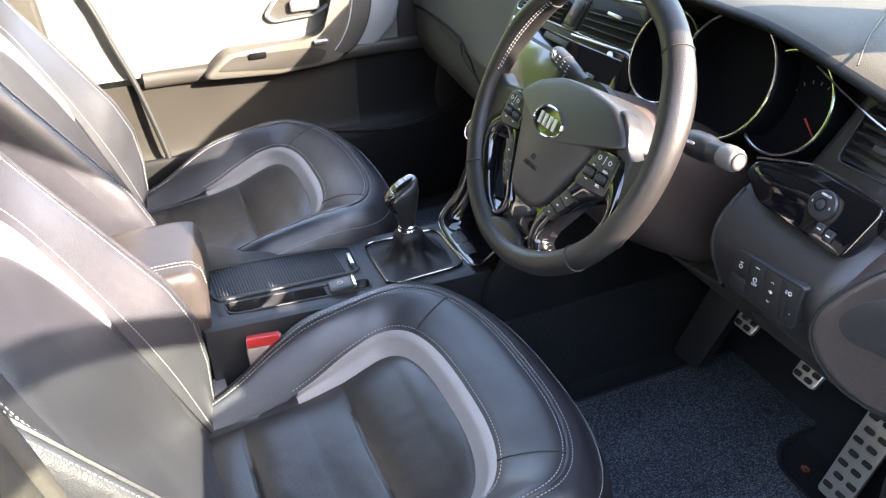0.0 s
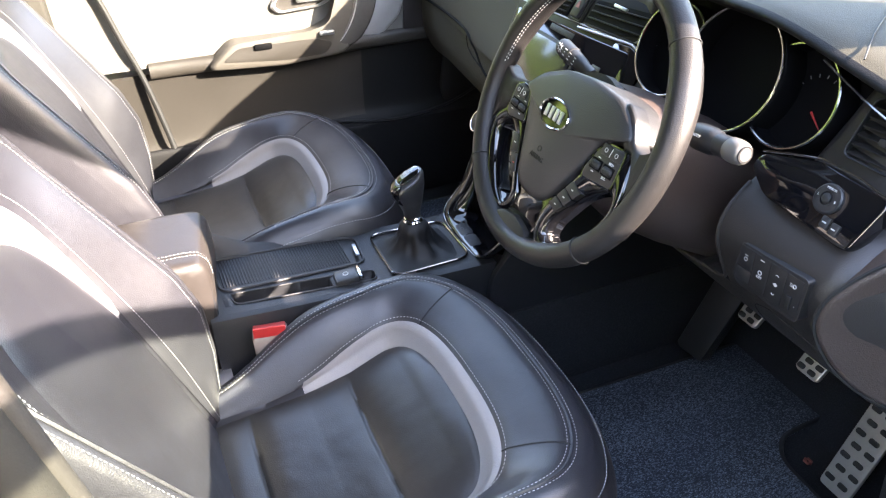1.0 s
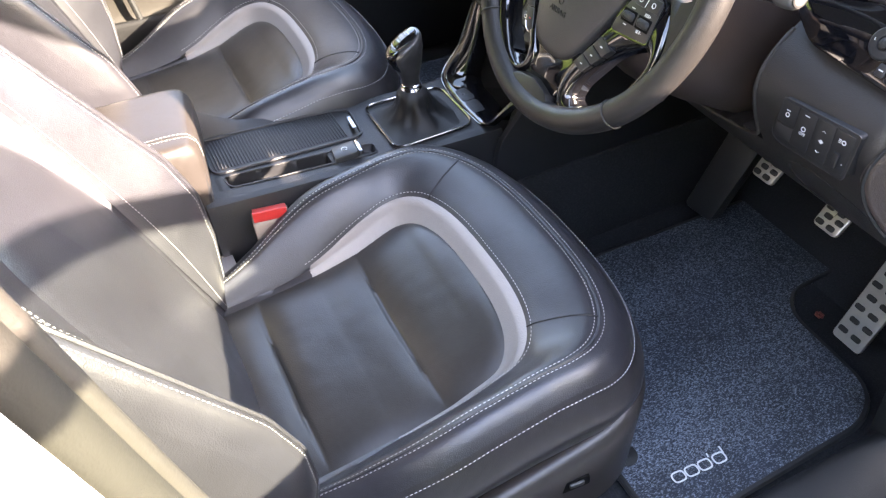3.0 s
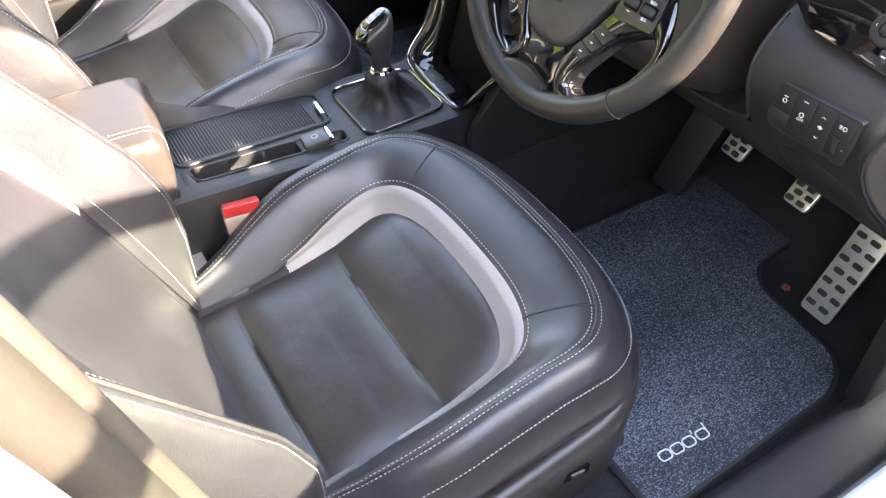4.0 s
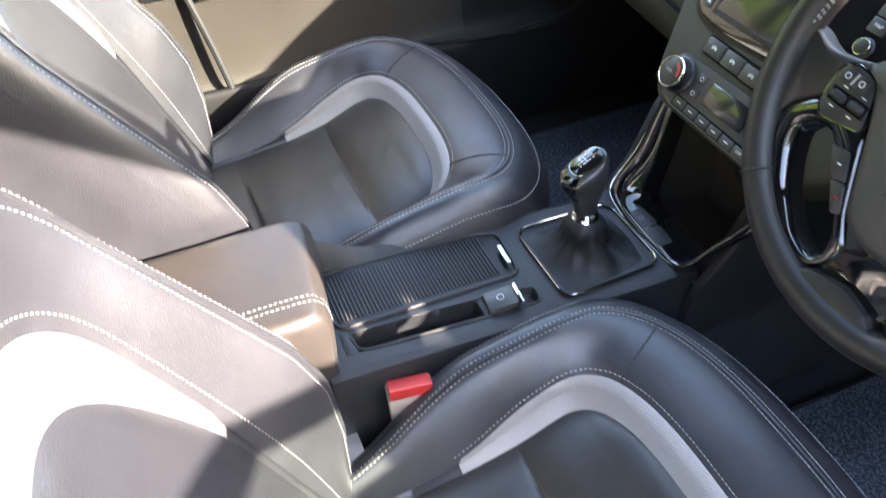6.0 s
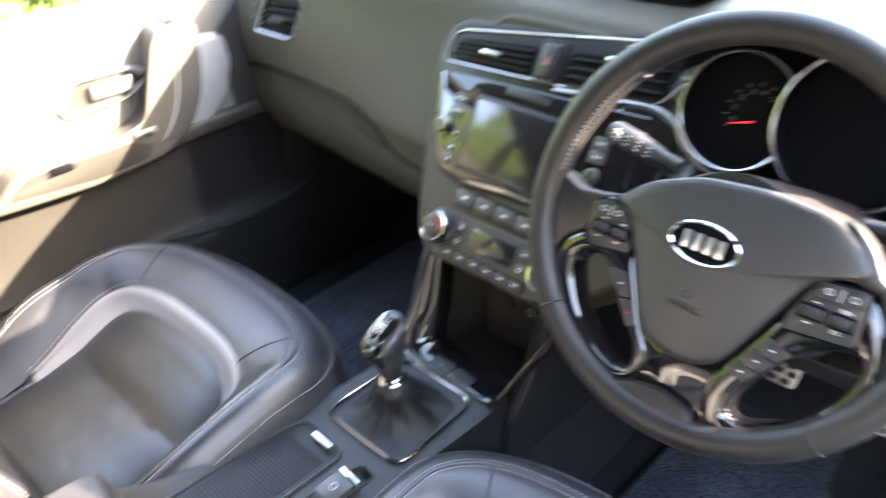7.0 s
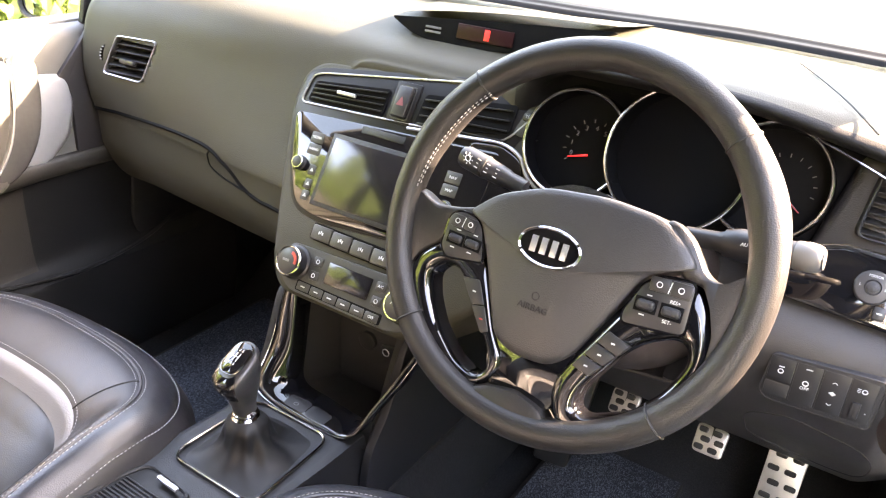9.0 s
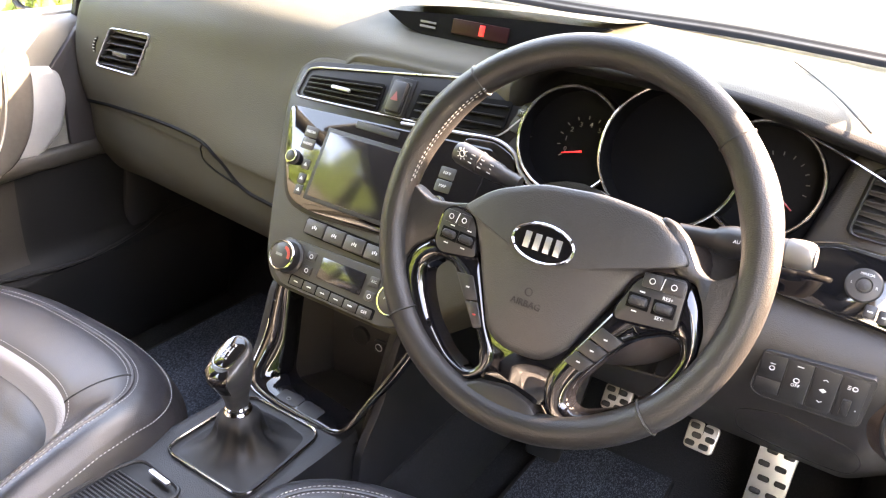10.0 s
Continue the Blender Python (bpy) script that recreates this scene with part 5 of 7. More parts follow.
    for u in (-0.076, 0.110):
        m = STK @ Matrix.Translation((u, 0.0, 0.0))
        bm = B()
        revolve(bm, [(0.0245, 0), (0.0245, 0.005), (0.0215, 0.007), (0.0205, 0.020), (0.0185, 0.0215), (0.0, 0.0215)], m, 32)
        dial = part("dial", bm, BUTTON, a, "ribbed black dial")
        bm = B()
        tube(bm, [m @ Vector((0.0195 * math.cos(q), 0.0195 * math.sin(q), 0.0208)) for q in (2 * math.pi * k / 32 for k in range(32))], 0.0016, 6, True)
        part("dial_rim", bm, CHROME, dial)
        bm = B()
        if u < 0:
            prism(bm, [(0.0145 * math.cos(radians(q)), 0.0145 * math.sin(radians(q))) for q in range(-10, 95, 15)] + [(0.010 * math.cos(radians(q)), 0.010 * math.sin(radians(q))) for q in range(80, -25, -15)], 0.0214, 0.0219, m)
            part("dial_mark", bm, RED, dial, "red arc")
            bm = B()
            box(bm, (-0.004, 0, 0.0217), (0.011, 0.0035, 0.0006), 0, m)
            part("dial_print", bm, DIMWHITE, dial)
        else:
            bm.free()
            lettering("dial_print", "AUTO", 0.0075, m @ Matrix.Translation((0, 0, 0.0216)), WHITE, dial)
    bm = B()
    box(bm, (0.016, 0.003, 0.0035), (0.074, 0.030, 0.004), 0.002, STK)
    part("display", bm, SCREEN, a, "small unlit display")
    for k in range(6):
        button(a, -0.050 + 0.0238 * k, -0.0275 - 0.0004 * k, 0.0225, 0.0125, sym="OFF" if k == 5 else "bar", mat_=STKBTN)
    for u, word in ((-0.040, "ring"), (0.068, "A/C")):
        button(a, u, 0.012, 0.016, 0.013, sym=word, mat_=STKBTN)
        button(a, u, -0.008, 0.016, 0.013, sym="ring", mat_=STKBTN)


# ---- centre console ----
def build_console():
    c = thing("centre_console", (0, -0.1, 0.0), "dark plastic centre console with open tray and cubby", "console")
    bm = B()
    # top with raised edges: sections along the car
    rows = []
    def hollow(x, y):                         # long slot beside the tray, and the end of the brake switch's pocket
        side = min(x - table(((-0.322, 0.015), (-0.15, 0.023), (-0.08, 0.031)), y), table(((-0.322, 0.045), (-0.08, 0.057)), y) - x)
        return 0.034 * sm(0.0, 0.003, min(side, y + 0.320, -0.156 - y)) + 0.012 * sm(0.0, 0.003, min(side, y + 0.106, -0.081 - y))
    for i in range(163):
        y = -0.36 + 0.485 * i / 162
        wl = table(((-0.36, 0.118), (-0.2, 0.116), (-0.05, 0.106), (0.05, 0.096), (0.2, 0.100)), y)
        wr = table(((-0.36, 0.080), (-0.2, 0.082), (-0.05, 0.086), (0.05, 0.094), (0.2, 0.100)), y)
        top = table(((-0.36, 0.312), (-0.25, 0.306), (-0.08, 0.300), (0.12, 0.303), (0.2, 0.305)), y)
        lip = 0.012 * sm(-0.02, -0.16, y) + 0.045 * sm(-0.24, -0.36, y)
        rows.append([Vector((x, y, z)) for x, z in ((-wl - 0.02, 0.02), (-wl - 0.012, top - 0.06), (-wl - 0.004, top - 0.012 + lip), (-wl + 0.002, top - 0.002 + lip), (-wl + 0.010, top + lip * 0.7), (-wl + 0.020, top), (0.0, top), *((q, top - hollow(q, y)) for q in (0.006 + (wr - 0.018) * k / 26 for k in range(27))), (wr - 0.003, top - 0.003), (wr, top - 0.014), (wr + 0.012, top - 0.08), (wr + 0.02, 0.02))])
    rows_sheet(bm, rows)
    part("console_body", bm, CONSOLE, c, "", 50)
    # ribbed roller cover with its own ribs
    top_at = lambda y: table(((-0.36, 0.312), (-0.25, 0.306), (-0.08, 0.300), (0.12, 0.303)), y)
    cover = rounded([(-0.092, -0.335), (0.002, -0.328), (0.000, -0.088), (-0.078, -0.082), (-0.088, -0.12)], 0.016)
    bm = B()
    bm.faces.new([bm.verts.new((p.x, p.y, top_at(p.y) + 0.0008)) for p in cover])
    tray = part("roller_cover", bm, SURROUND, c, "ribbed roller cover")
    for k in range(44):
        y = -0.325 + 0.005 * k
        bm = B()
        x0 = -0.088 + 0.003 * (k > 38) + 0.006 * (k < 2)
        box(bm, ((x0 - 0.003) / 2, y, top_at(y) + 0.0018), (abs(x0) - 0.008, 0.0028, 0.0026), 0.0009, seg=1)
        part("rib", bm, HARD, tray)
    bm = B()
    tube(bm, [(p.x, p.y, top_at(p.y) + 0.0012) for p in rounded([(-0.095, -0.338), (0.005, -0.331), (0.003, -0.085), (-0.080, -0.078), (-0.092, -0.12)], 0.016)], 0.0026, 6, True)
    part("tray_rim", bm, CONSOLE, c)
    bm = B()
    box(bm, (-0.024, -0.093, 0.3085), (0.036, 0.007, 0.004), 0.0016, pose(0, 0, 0, 0, 0, -4))
    part("tray_handle", bm, SATIN, c, "small satin pull")
    # slot beside it, with the parking brake switch
    slot = rounded([(0.014, -0.322), (0.046, -0.316), (0.058, -0.082), (0.030, -0.078), (0.022, -0.15)], 0.012)
    # slot floor coloured black to deepen the shade in it
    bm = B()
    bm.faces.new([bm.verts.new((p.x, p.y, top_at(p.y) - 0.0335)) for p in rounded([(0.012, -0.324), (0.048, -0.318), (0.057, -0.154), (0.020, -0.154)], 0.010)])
    part("side_slot", bm, DARK, c, "narrow slot, its floor blackened as shade")
    bm = B()
    tube(bm, [(p.x, p.y, top_at(p.y) + 0.0006) for p in slot], 0.0014, 6, True)
    part("slot_rim", bm, CONSOLE, c)
    bm = B()
    box(bm, (0.030, -0.327, 0.303), (0.044, 0.022, 0.016), 0.006)
    part("slot_end", bm, CONSOLE, c)
    sw = thing("parking_brake_switch", (0.042, -0.127, 0.304), "grey parking brake switch in the console slot", "switch")
    bm = B()
    box(bm, (0, 0, 0.004), (0.034, 0.040, 0.012), 0.004, pose(0.041, -0.130, 0.304, 8, 0, -6))
    b = part("switch_cap", bm, SWITCHGREY, sw)
    bm = B()
    tube(bm, [pose(0.041, -0.130, 0.304, 8, 0, -6) @ Vector((0.0045 * math.cos(a), 0.0045 * math.sin(a), 0.0104)) for a in (q * 0.628 for q in range(10))], 0.0006, 4, True)
    part("switch_print", bm, WHITE, b)
    bm = B()
    box(bm, (0, 0.023, 0.004), (0.034, 0.006, 0.010), 0.002, pose(0.041, -0.130, 0.304, 8, 0, -6))
    part("switch_edge", bm, CHROME, b)

    # gloss U-shaped trim and the cubby behind it
    utm = plane_m((0, 0.117, 0.289), (1, 0, 0), (0, 0.375, 0.927))
    uo = spline2(((-0.0915, 0.176), (-0.0960, 0.139), (-0.0915, 0.066), (-0.0865, 0.021), (-0.0705, 0.0034), (-0.020, -0.004), (0.0355, -0.002), (0.078, 0.002), (0.0985, 0.020), (0.1146, 0.067), (0.1396, 0.128), (0.152, 0.160)), 90)
    ui = spline2(((-0.0700, 0.168), (-0.0660, 0.140), (-0.0560, 0.081), (-0.0500, 0.042), (-0.033, 0.029), (0.000, 0.0265), (0.040, 0.0225), (0.0740, 0.021), (0.0880, 0.030), (0.105, 0.072), (0.130, 0.128), (0.143, 0.160)), 90)
    def across(a, b, f, lift=0.0):            # across the band, from its outer to its inner edge
        low = sm(0.110, 0.018, b.y)           # the lower band lies flatter on the console, the legs stand
        a, b = a + Vector((0, 0.006 * low)), b - Vector((0, 0.001 * low))
        p = a.lerp(b, f)
        return utm @ Vector((p.x, p.y, 0.006 - (0.008 + 0.004 * low) * abs(2 * f - 1) ** (2.6 - 0.7 * low) + low * (0.031 - 0.030 * f) + lift))
    band = lambda q, f, lift=0.0: across(uo[q], ui[q], f, lift)
    rows = []
    for q in range(90):
        e0, e1 = band(q, 0.0), band(q, 1.0)
        rows.append([e0 + utm.to_3x3() @ Vector((0, 0, -0.014))] + [band(q, k / 12) for k in range(13)] + [e1 + utm.to_3x3() @ Vector((0, 0, -0.03))])
    part("gloss_surround", rows_sheet(B(), rows), GLOSS, c, "gloss black U-shaped surround", 60)
    bm = B()
    tube(bm, [band(q, 0.03, 0.0004) for q in range(12, 86)], 0.0011, 6)
    part("surround_line", bm, DARKCHROME, c, "thin dark chrome line")
    def low_at(line, x):                      # where the lower run of an edge passes x
        return min((p for p in line if p.y < 0.06), key=lambda p: abs(p.x - x))
    for x0, x1 in ((-0.030, 0.007), (0.0085, 0.045)):       # two flush keys in the lower band
        rows = []
        for k in range(13):
            x = x0 + (x1 - x0) * k / 12
            a, b = low_at(uo, x), low_at(ui, x)
            a, b = Vector((x, a.y)), Vector((x, b.y))
            inset = 0.06 * max(0.0, 1 - 4 * min(k, 12 - k) / 12) ** 2
            rows.append([across(a, b, 0.42 + inset + (0.48 - 2 * inset) * v / 8, 0.0014 if 0 < v < 8 and 0 < k < 12 else -0.0005) for v in range(9)])
        key = part("surround_key", rows_sheet(B(), rows), HARD, c, "flush matt key", 60)
        if x0 < 0:
            bm = B()
            tube(bm, [rows[6][4] + Vector((0.0035 * math.cos(q * 0.7), 0.0028 * math.sin(q * 0.7), 0.0005)) for q in range(9)], 0.0005, 4, True)
            part("key_print", bm, DIMWHITE, key)
    for s, x in ((-1, -0.088), (1, 0.098)):
        bm = B()
        grid(bm, lambda u, v: Vector((x + 0.012 * v * (s > 0), 0.125 + 0.20 * u + 0.045 * v * (1 - u), 0.285 - 0.08 * u * (1 - v) + 0.155 * v)), 6, 6)
        part("cubby_side", bm, CUBBY, c)
    bm = grid(B(), lambda u, v: Vector((-0.09 + 0.20 * u, 0.115 + 0.21 * v, 0.287 - 0.075 * v)), 6, 6)
    part("cubby_floor", bm, CUBBY, c, "open dark storage cubby")
    bm = B()
    prism(bm, rounded([(-0.022, -0.013), (0.022, -0.013), (0.022, 0.013), (-0.022, 0.013)], 0.010), 0, 0.004, plane_m((0.018, 0.290, 0.309), (1, 0, 0), (0, 0, 1)), 0.002)
    bm2 = B()
    box(bm2, (0.0, 0.300, 0.31), (0.19, 0.016, 0.22), 0.004)
    part("cubby_back", bm2, CUBBY, c)
    pl = part("socket_plate", bm, STKBTN, c)
    bm = B()
    tube(bm, [(0.007 + 0.006 * math.cos(a), 0.2855, 0.309 + 0.006 * math.sin(a)) for a in (q * 0.4488 for q in range(14))], 0.0010, 5, True)
    box(bm, (0.028, 0.2858, 0.309), (0.014, 0.003, 0.007), 0.001)
    part("sockets", bm, SATIN, pl)
    bm = B()
    revolve(bm, [(0.016, 0), (0.016, 0.006), (0.012, 0.008), (0.0, 0.008)], plane_m((-0.030, 0.291, 0.315), (1, 0, 0), (0, 0, 1)), 20)
    part("lighter_cap", bm, STKBTN, c)
    # console cheeks reaching forward under the stack
    for s, x in ((-1, -0.108), (1, 0.112)):
        bm = B()
        prism(bm, rounded([(0.07, 0.02), (0.108, 0.287), (0.148, 0.335), (0.185, 0.43), (0.32, 0.46), (0.62, 0.40), (0.66, 0.02)], 0.02), -0.006, 0.006, plane_m((x, 0, 0), (0, 1, 0), (0, 0, 1)), 0.003)
        part("console_cheek", bm, CONSOLE, c, "dark plastic tunnel side")


def build_gear():
    g = thing("gear_lever", (0, 0.0, 0.30), "manual gear lever with leather gaiter and chrome frame", "gear lever")
    rect = lambda w0, w1, y0, y1, r: resample(rounded([(-w0, y0), (w0, y0), (w1, y1), (-w1, y1)], r, 6), 72, 0.02)
    bm = B()
    frame_ring(bm, rect(0.072, 0.067, -0.056, 0.090, 0.022), rect(0.0692, 0.0643, -0.0533, 0.0873, 0.0206), 0.300, 0.3062, None, 0.0012)
    part("gaiter_frame", bm, DARKCHROME, g, "chrome surround")
    base = rect(0.064, 0.060, -0.049, 0.083, 0.018)
    rows = []
    for k in range(15):
        f = k / 14
        row = []
        for i, p in enumerate(base):
            a = math.atan2(p.y - 0.012, p.x)
            q = 1 - (1 - f) ** 1.9
            c = Vector((0.0, 0.012 - 0.004 * f))
            r0 = (p - Vector((0, 0.012)))
            rad = r0.length * (1 - q) + (0.025 - 0.008 * sm(0.88, 1.0, f)) * q
            mid = math.sin(math.pi * min(f / 0.75, 1))
            crease = 1 - 0.24 * mid * (0.5 - 0.5 * math.cos(4 * a)) + 0.05 * mid * math.sin(5 * a + 3 * f) + 0.03 * math.sin(math.pi * f) * math.sin(11 * a - 4 * f)
            pt = c + r0.normalized() * rad * crease
            z = 0.300 + 0.062 * f ** 1.15 + 0.003 * math.sin(math.pi * f) * math.sin(3 * a + 5 * f)
            row.append(Vector((pt.x, pt.y, z)))
        rows.append(row + row[:1])
    bm = rows_sheet(B(), rows)
    bmesh.ops.remove_doubles(bm, verts=bm.verts, dist=1e-6)
    part("gaiter", bm, GAITER, g, "creased black leather gaiter", 80)
    lean = pose(0, 0.008, 0.358, 2, 0, 0) @ Matrix.Diagonal((0.95, 0.95, 0.90, 1))
    bm = B()
    revolve(bm, [(0.0, 0), (0.016, 0), (0.0185, 0.003), (0.0185, 0.006), (0.016, 0.009), (0.0165, 0.013), (0.0135, 0.016), (0.0, 0.016)], lean, 28)
    part("collar", bm, CHROME, g, "chrome collar")
    rows = []
    for k in range(22):
        f = k / 21
        z = 0.015 + 0.086 * f
        wx = table(((0, 0.0135), (0.15, 0.0140), (0.3, 0.0165), (0.45, 0.0205), (0.6, 0.0235), (0.75, 0.0250), (0.88, 0.0245), (0.95, 0.0225), (1, 0.0190)), f)
        wy = table(((0, 0.0150), (0.15, 0.0160), (0.3, 0.0200), (0.45, 0.0245), (0.6, 0.0285), (0.75, 0.0310), (0.88, 0.0305), (0.95, 0.0280), (1, 0.0240)), f)
        cy = table(((0, 0), (0.3, -0.002), (0.6, -0.006), (0.85, -0.006), (1, -0.003)), f)
        row = []
        for j in range(29):
            a = 2 * math.pi * j / 28
            row.append(lean @ Vector((math.copysign(abs(math.cos(a)) ** 0.85, math.cos(a)) * wx, cy + math.copysign(abs(math.sin(a)) ** 0.85, math.sin(a)) * wy, z + 0.013 * math.sin(a) * sm(0.45, 1.0, f))))
        rows.append(row)
    bm = rows_sheet(B(), rows)
    bm.faces.new([bm.verts.new(p) for p in rows[-1][:-1]])
    bmesh.ops.remove_doubles(bm, verts=bm.verts, dist=1e-5)
    knob = part("knob", bm, KNOB, g, "smooth black leather and gloss knob", 60)
    face = B()
    strip = []
    for k in range(9, 22):
        strip.append([rows[k][j].lerp(rows[k][j + 1], 0.5) + (lean.to_3x3() @ Vector((0, -1, 0.1))) * 0.0010 for j in range(17, 25)])
    rows_sheet(face, strip)
    part("front_inlay", face, GLOSS, knob, "gloss black inlay", 70)
    for j in (0, 7):
        edge = B()
        tube(edge, [q[j] for q in strip], 0.0010, 5)
        part("inlay_edge", edge, DARKCHROME, knob)
    cap = lean @ pose(0, -0.003, 0.1020, 28, 0, 0)
    oval = [(math.copysign(abs(math.cos(a)) ** 0.7, math.cos(a)), math.copysign(abs(math.sin(a)) ** 0.7, math.sin(a))) for a in (2 * math.pi * q / 36 for q in range(36))]
    bm = B()
    prism(bm, [(0.0155 * x, 0.0225 * y) for x, y in oval], -0.003, 0.0045, cap, 0.002, 0.0025)
    part("cap", bm, GLOSS, knob, "gloss black cap")
    bm = B()
    tube(bm, [cap @ Vector((0.0160 * x, 0.0231 * y, 0.0016)) for x, y in oval], 0.0006, 6, True)
    part("cap_ring", bm, DARKCHROME, knob)
    bm = B()
    for u in (-0.005, 0.0, 0.005):
        tube(bm, [cap @ Vector((u, -0.006, 0.0072)), cap @ Vector((u, 0.006, 0.0072))], 0.0006, 4)
    tube(bm, [cap @ Vector((-0.0085, 0, 0.0072)), cap @ Vector((0.005, 0, 0.0072))], 0.0006, 4)
    part("shift_pattern", bm, WHITE, knob)
    for k, (u, v) in enumerate(((-0.005, 0.0098), (-0.005, -0.0098), (0.0, 0.0098), (0.0, -0.0098), (0.005, 0.0098), (0.005, -0.0098))):
        lettering("shift_number", str(k + 1), 0.0050, cap @ Matrix.Translation((u, v, 0.0068)), WHITE, knob)


def build_armrest():
    a = thing("armrest", (-0.01, -0.5, 0.25), "leather-topped centre armrest behind the console tray", "armrest")
    prof = spline([(0, -0.340, 0.280), (0, -0.333, 0.335), (0, -0.333, 0.385), (0, -0.340, 0.409), (0, -0.362, 0.419), (0, -0.45, 0.420), (0, -0.56, 0.420), (0, -0.68, 0.420)], 43)
    mid = Vector((0, -0.50, 0.35))
    rows = []
    for i in range(33):
        u = 2 * i / 32 - 1
        e = 1 - 0.04 * abs(u) ** 8 - 0.12 * abs(u) ** 30
        rows.append([Vector((-0.012 + 0.087 * u, mid.y + (p.y - mid.y) * e - 0.013 * u, mid.z + (p.z - mid.z) * e)) for p in prof])
    cap = lambda row, f: [Vector((p.x, mid.y + (p.y - mid.y) * f, 0.31 + (p.z - 0.31) * f)) for p in row]
    closed = [cap(rows[0], 0.05), cap(rows[0], 0.6)] + rows + [cap(rows[-1], 0.6), cap(rows[-1], 0.05)]
    part("armrest_lid", rows_sheet(B(), closed), LEATHER_ARM, a, "stitched leather lid", 70)
    seam = rows[26][11:]                      # a seam along the lid with a double row of thread
    bm = B()
    tube(bm, [p + Vector((0, 0, 0.0002)) for p in seam], 0.0011, 5)
    part("lid_seam", bm, RUBBER, a)
    for off in (-0.0045, 0.0045):
        bm = B()
        line = [p + Vector((off, 0, 0.0004)) for p in seam]
        stitches(bm, line, normals=[Vector((0, 1, 0.3)).normalized() if p.z < 0.40 else Vector((0, 0, 1)) for p in line], r=0.0004)
        part("armrest_stitching", bm, THREAD, a)
    bm = B()
    box(bm, (-0.012, -0.512, 0.29), (0.164, 0.335, 0.18), 0.012)
    part("armrest_box", bm, CONSOLE, a)
    bm = B()
    box(bm, (-0.012, -0.53, 0.14), (0.190, 0.34, 0.25), 0.012)
    part("armrest_foot", bm, CONSOLE, a)


# ---- pedals, mats ----
def build_pedal(name, o, w, h, lean, studs, label, long=False):
    p = thing(name, o, label, "pedal", "pedals")
    m = plane_m(o, (1, 0, 0), (0, math.sin(radians(lean)), math.cos(radians(lean))))
    bm = B()
    prism(bm, rounded([(-w / 2, -h / 2), (w / 2, -h / 2), (w / 2 * 1.06, h / 2), (-w / 2 * 1.06, h / 2)], 0.008), -0.006, 0.002, m, 0.002)
    plate = part("pedal_plate", bm, STEEL, p, "brushed metal plate")
    for i in range(studs[1]):
        for j in range(studs[0]):
            x, y = (j - (studs[0] - 1) / 2) * w / studs[0] * 0.92 + (0.003 if i % 2 else -0.003), (i - (studs[1] - 1) / 2) * h / studs[1] * 0.92
            bm = B()
            prism(bm, rounded([(x - w * 0.16 * 2 / studs[0], y - 0.0045), (x + w * 0.16 * 2 / studs[0], y - 0.0045), (x + w * 0.16 * 2 / studs[0], y + 0.0045), (x - w * 0.16 * 2 / studs[0], y + 0.0045)], 0.004, 3), 0.0, 0.0045, m, 0.0015)
            part("rubber_stud", bm, RUBBER, plate)
    if not long:
        bm = B()
        mm = m @ Vector((0, 0, -0.006))
        tube(bm, spline([mm, mm + Vector((0, 0.03, 0.05)), mm + Vector((0, 0.09, 0.18)), mm + Vector((0, 0.10, 0.28))], 12), 0.008, 8)
        part("pedal_arm", bm, DARK, p)
    return p


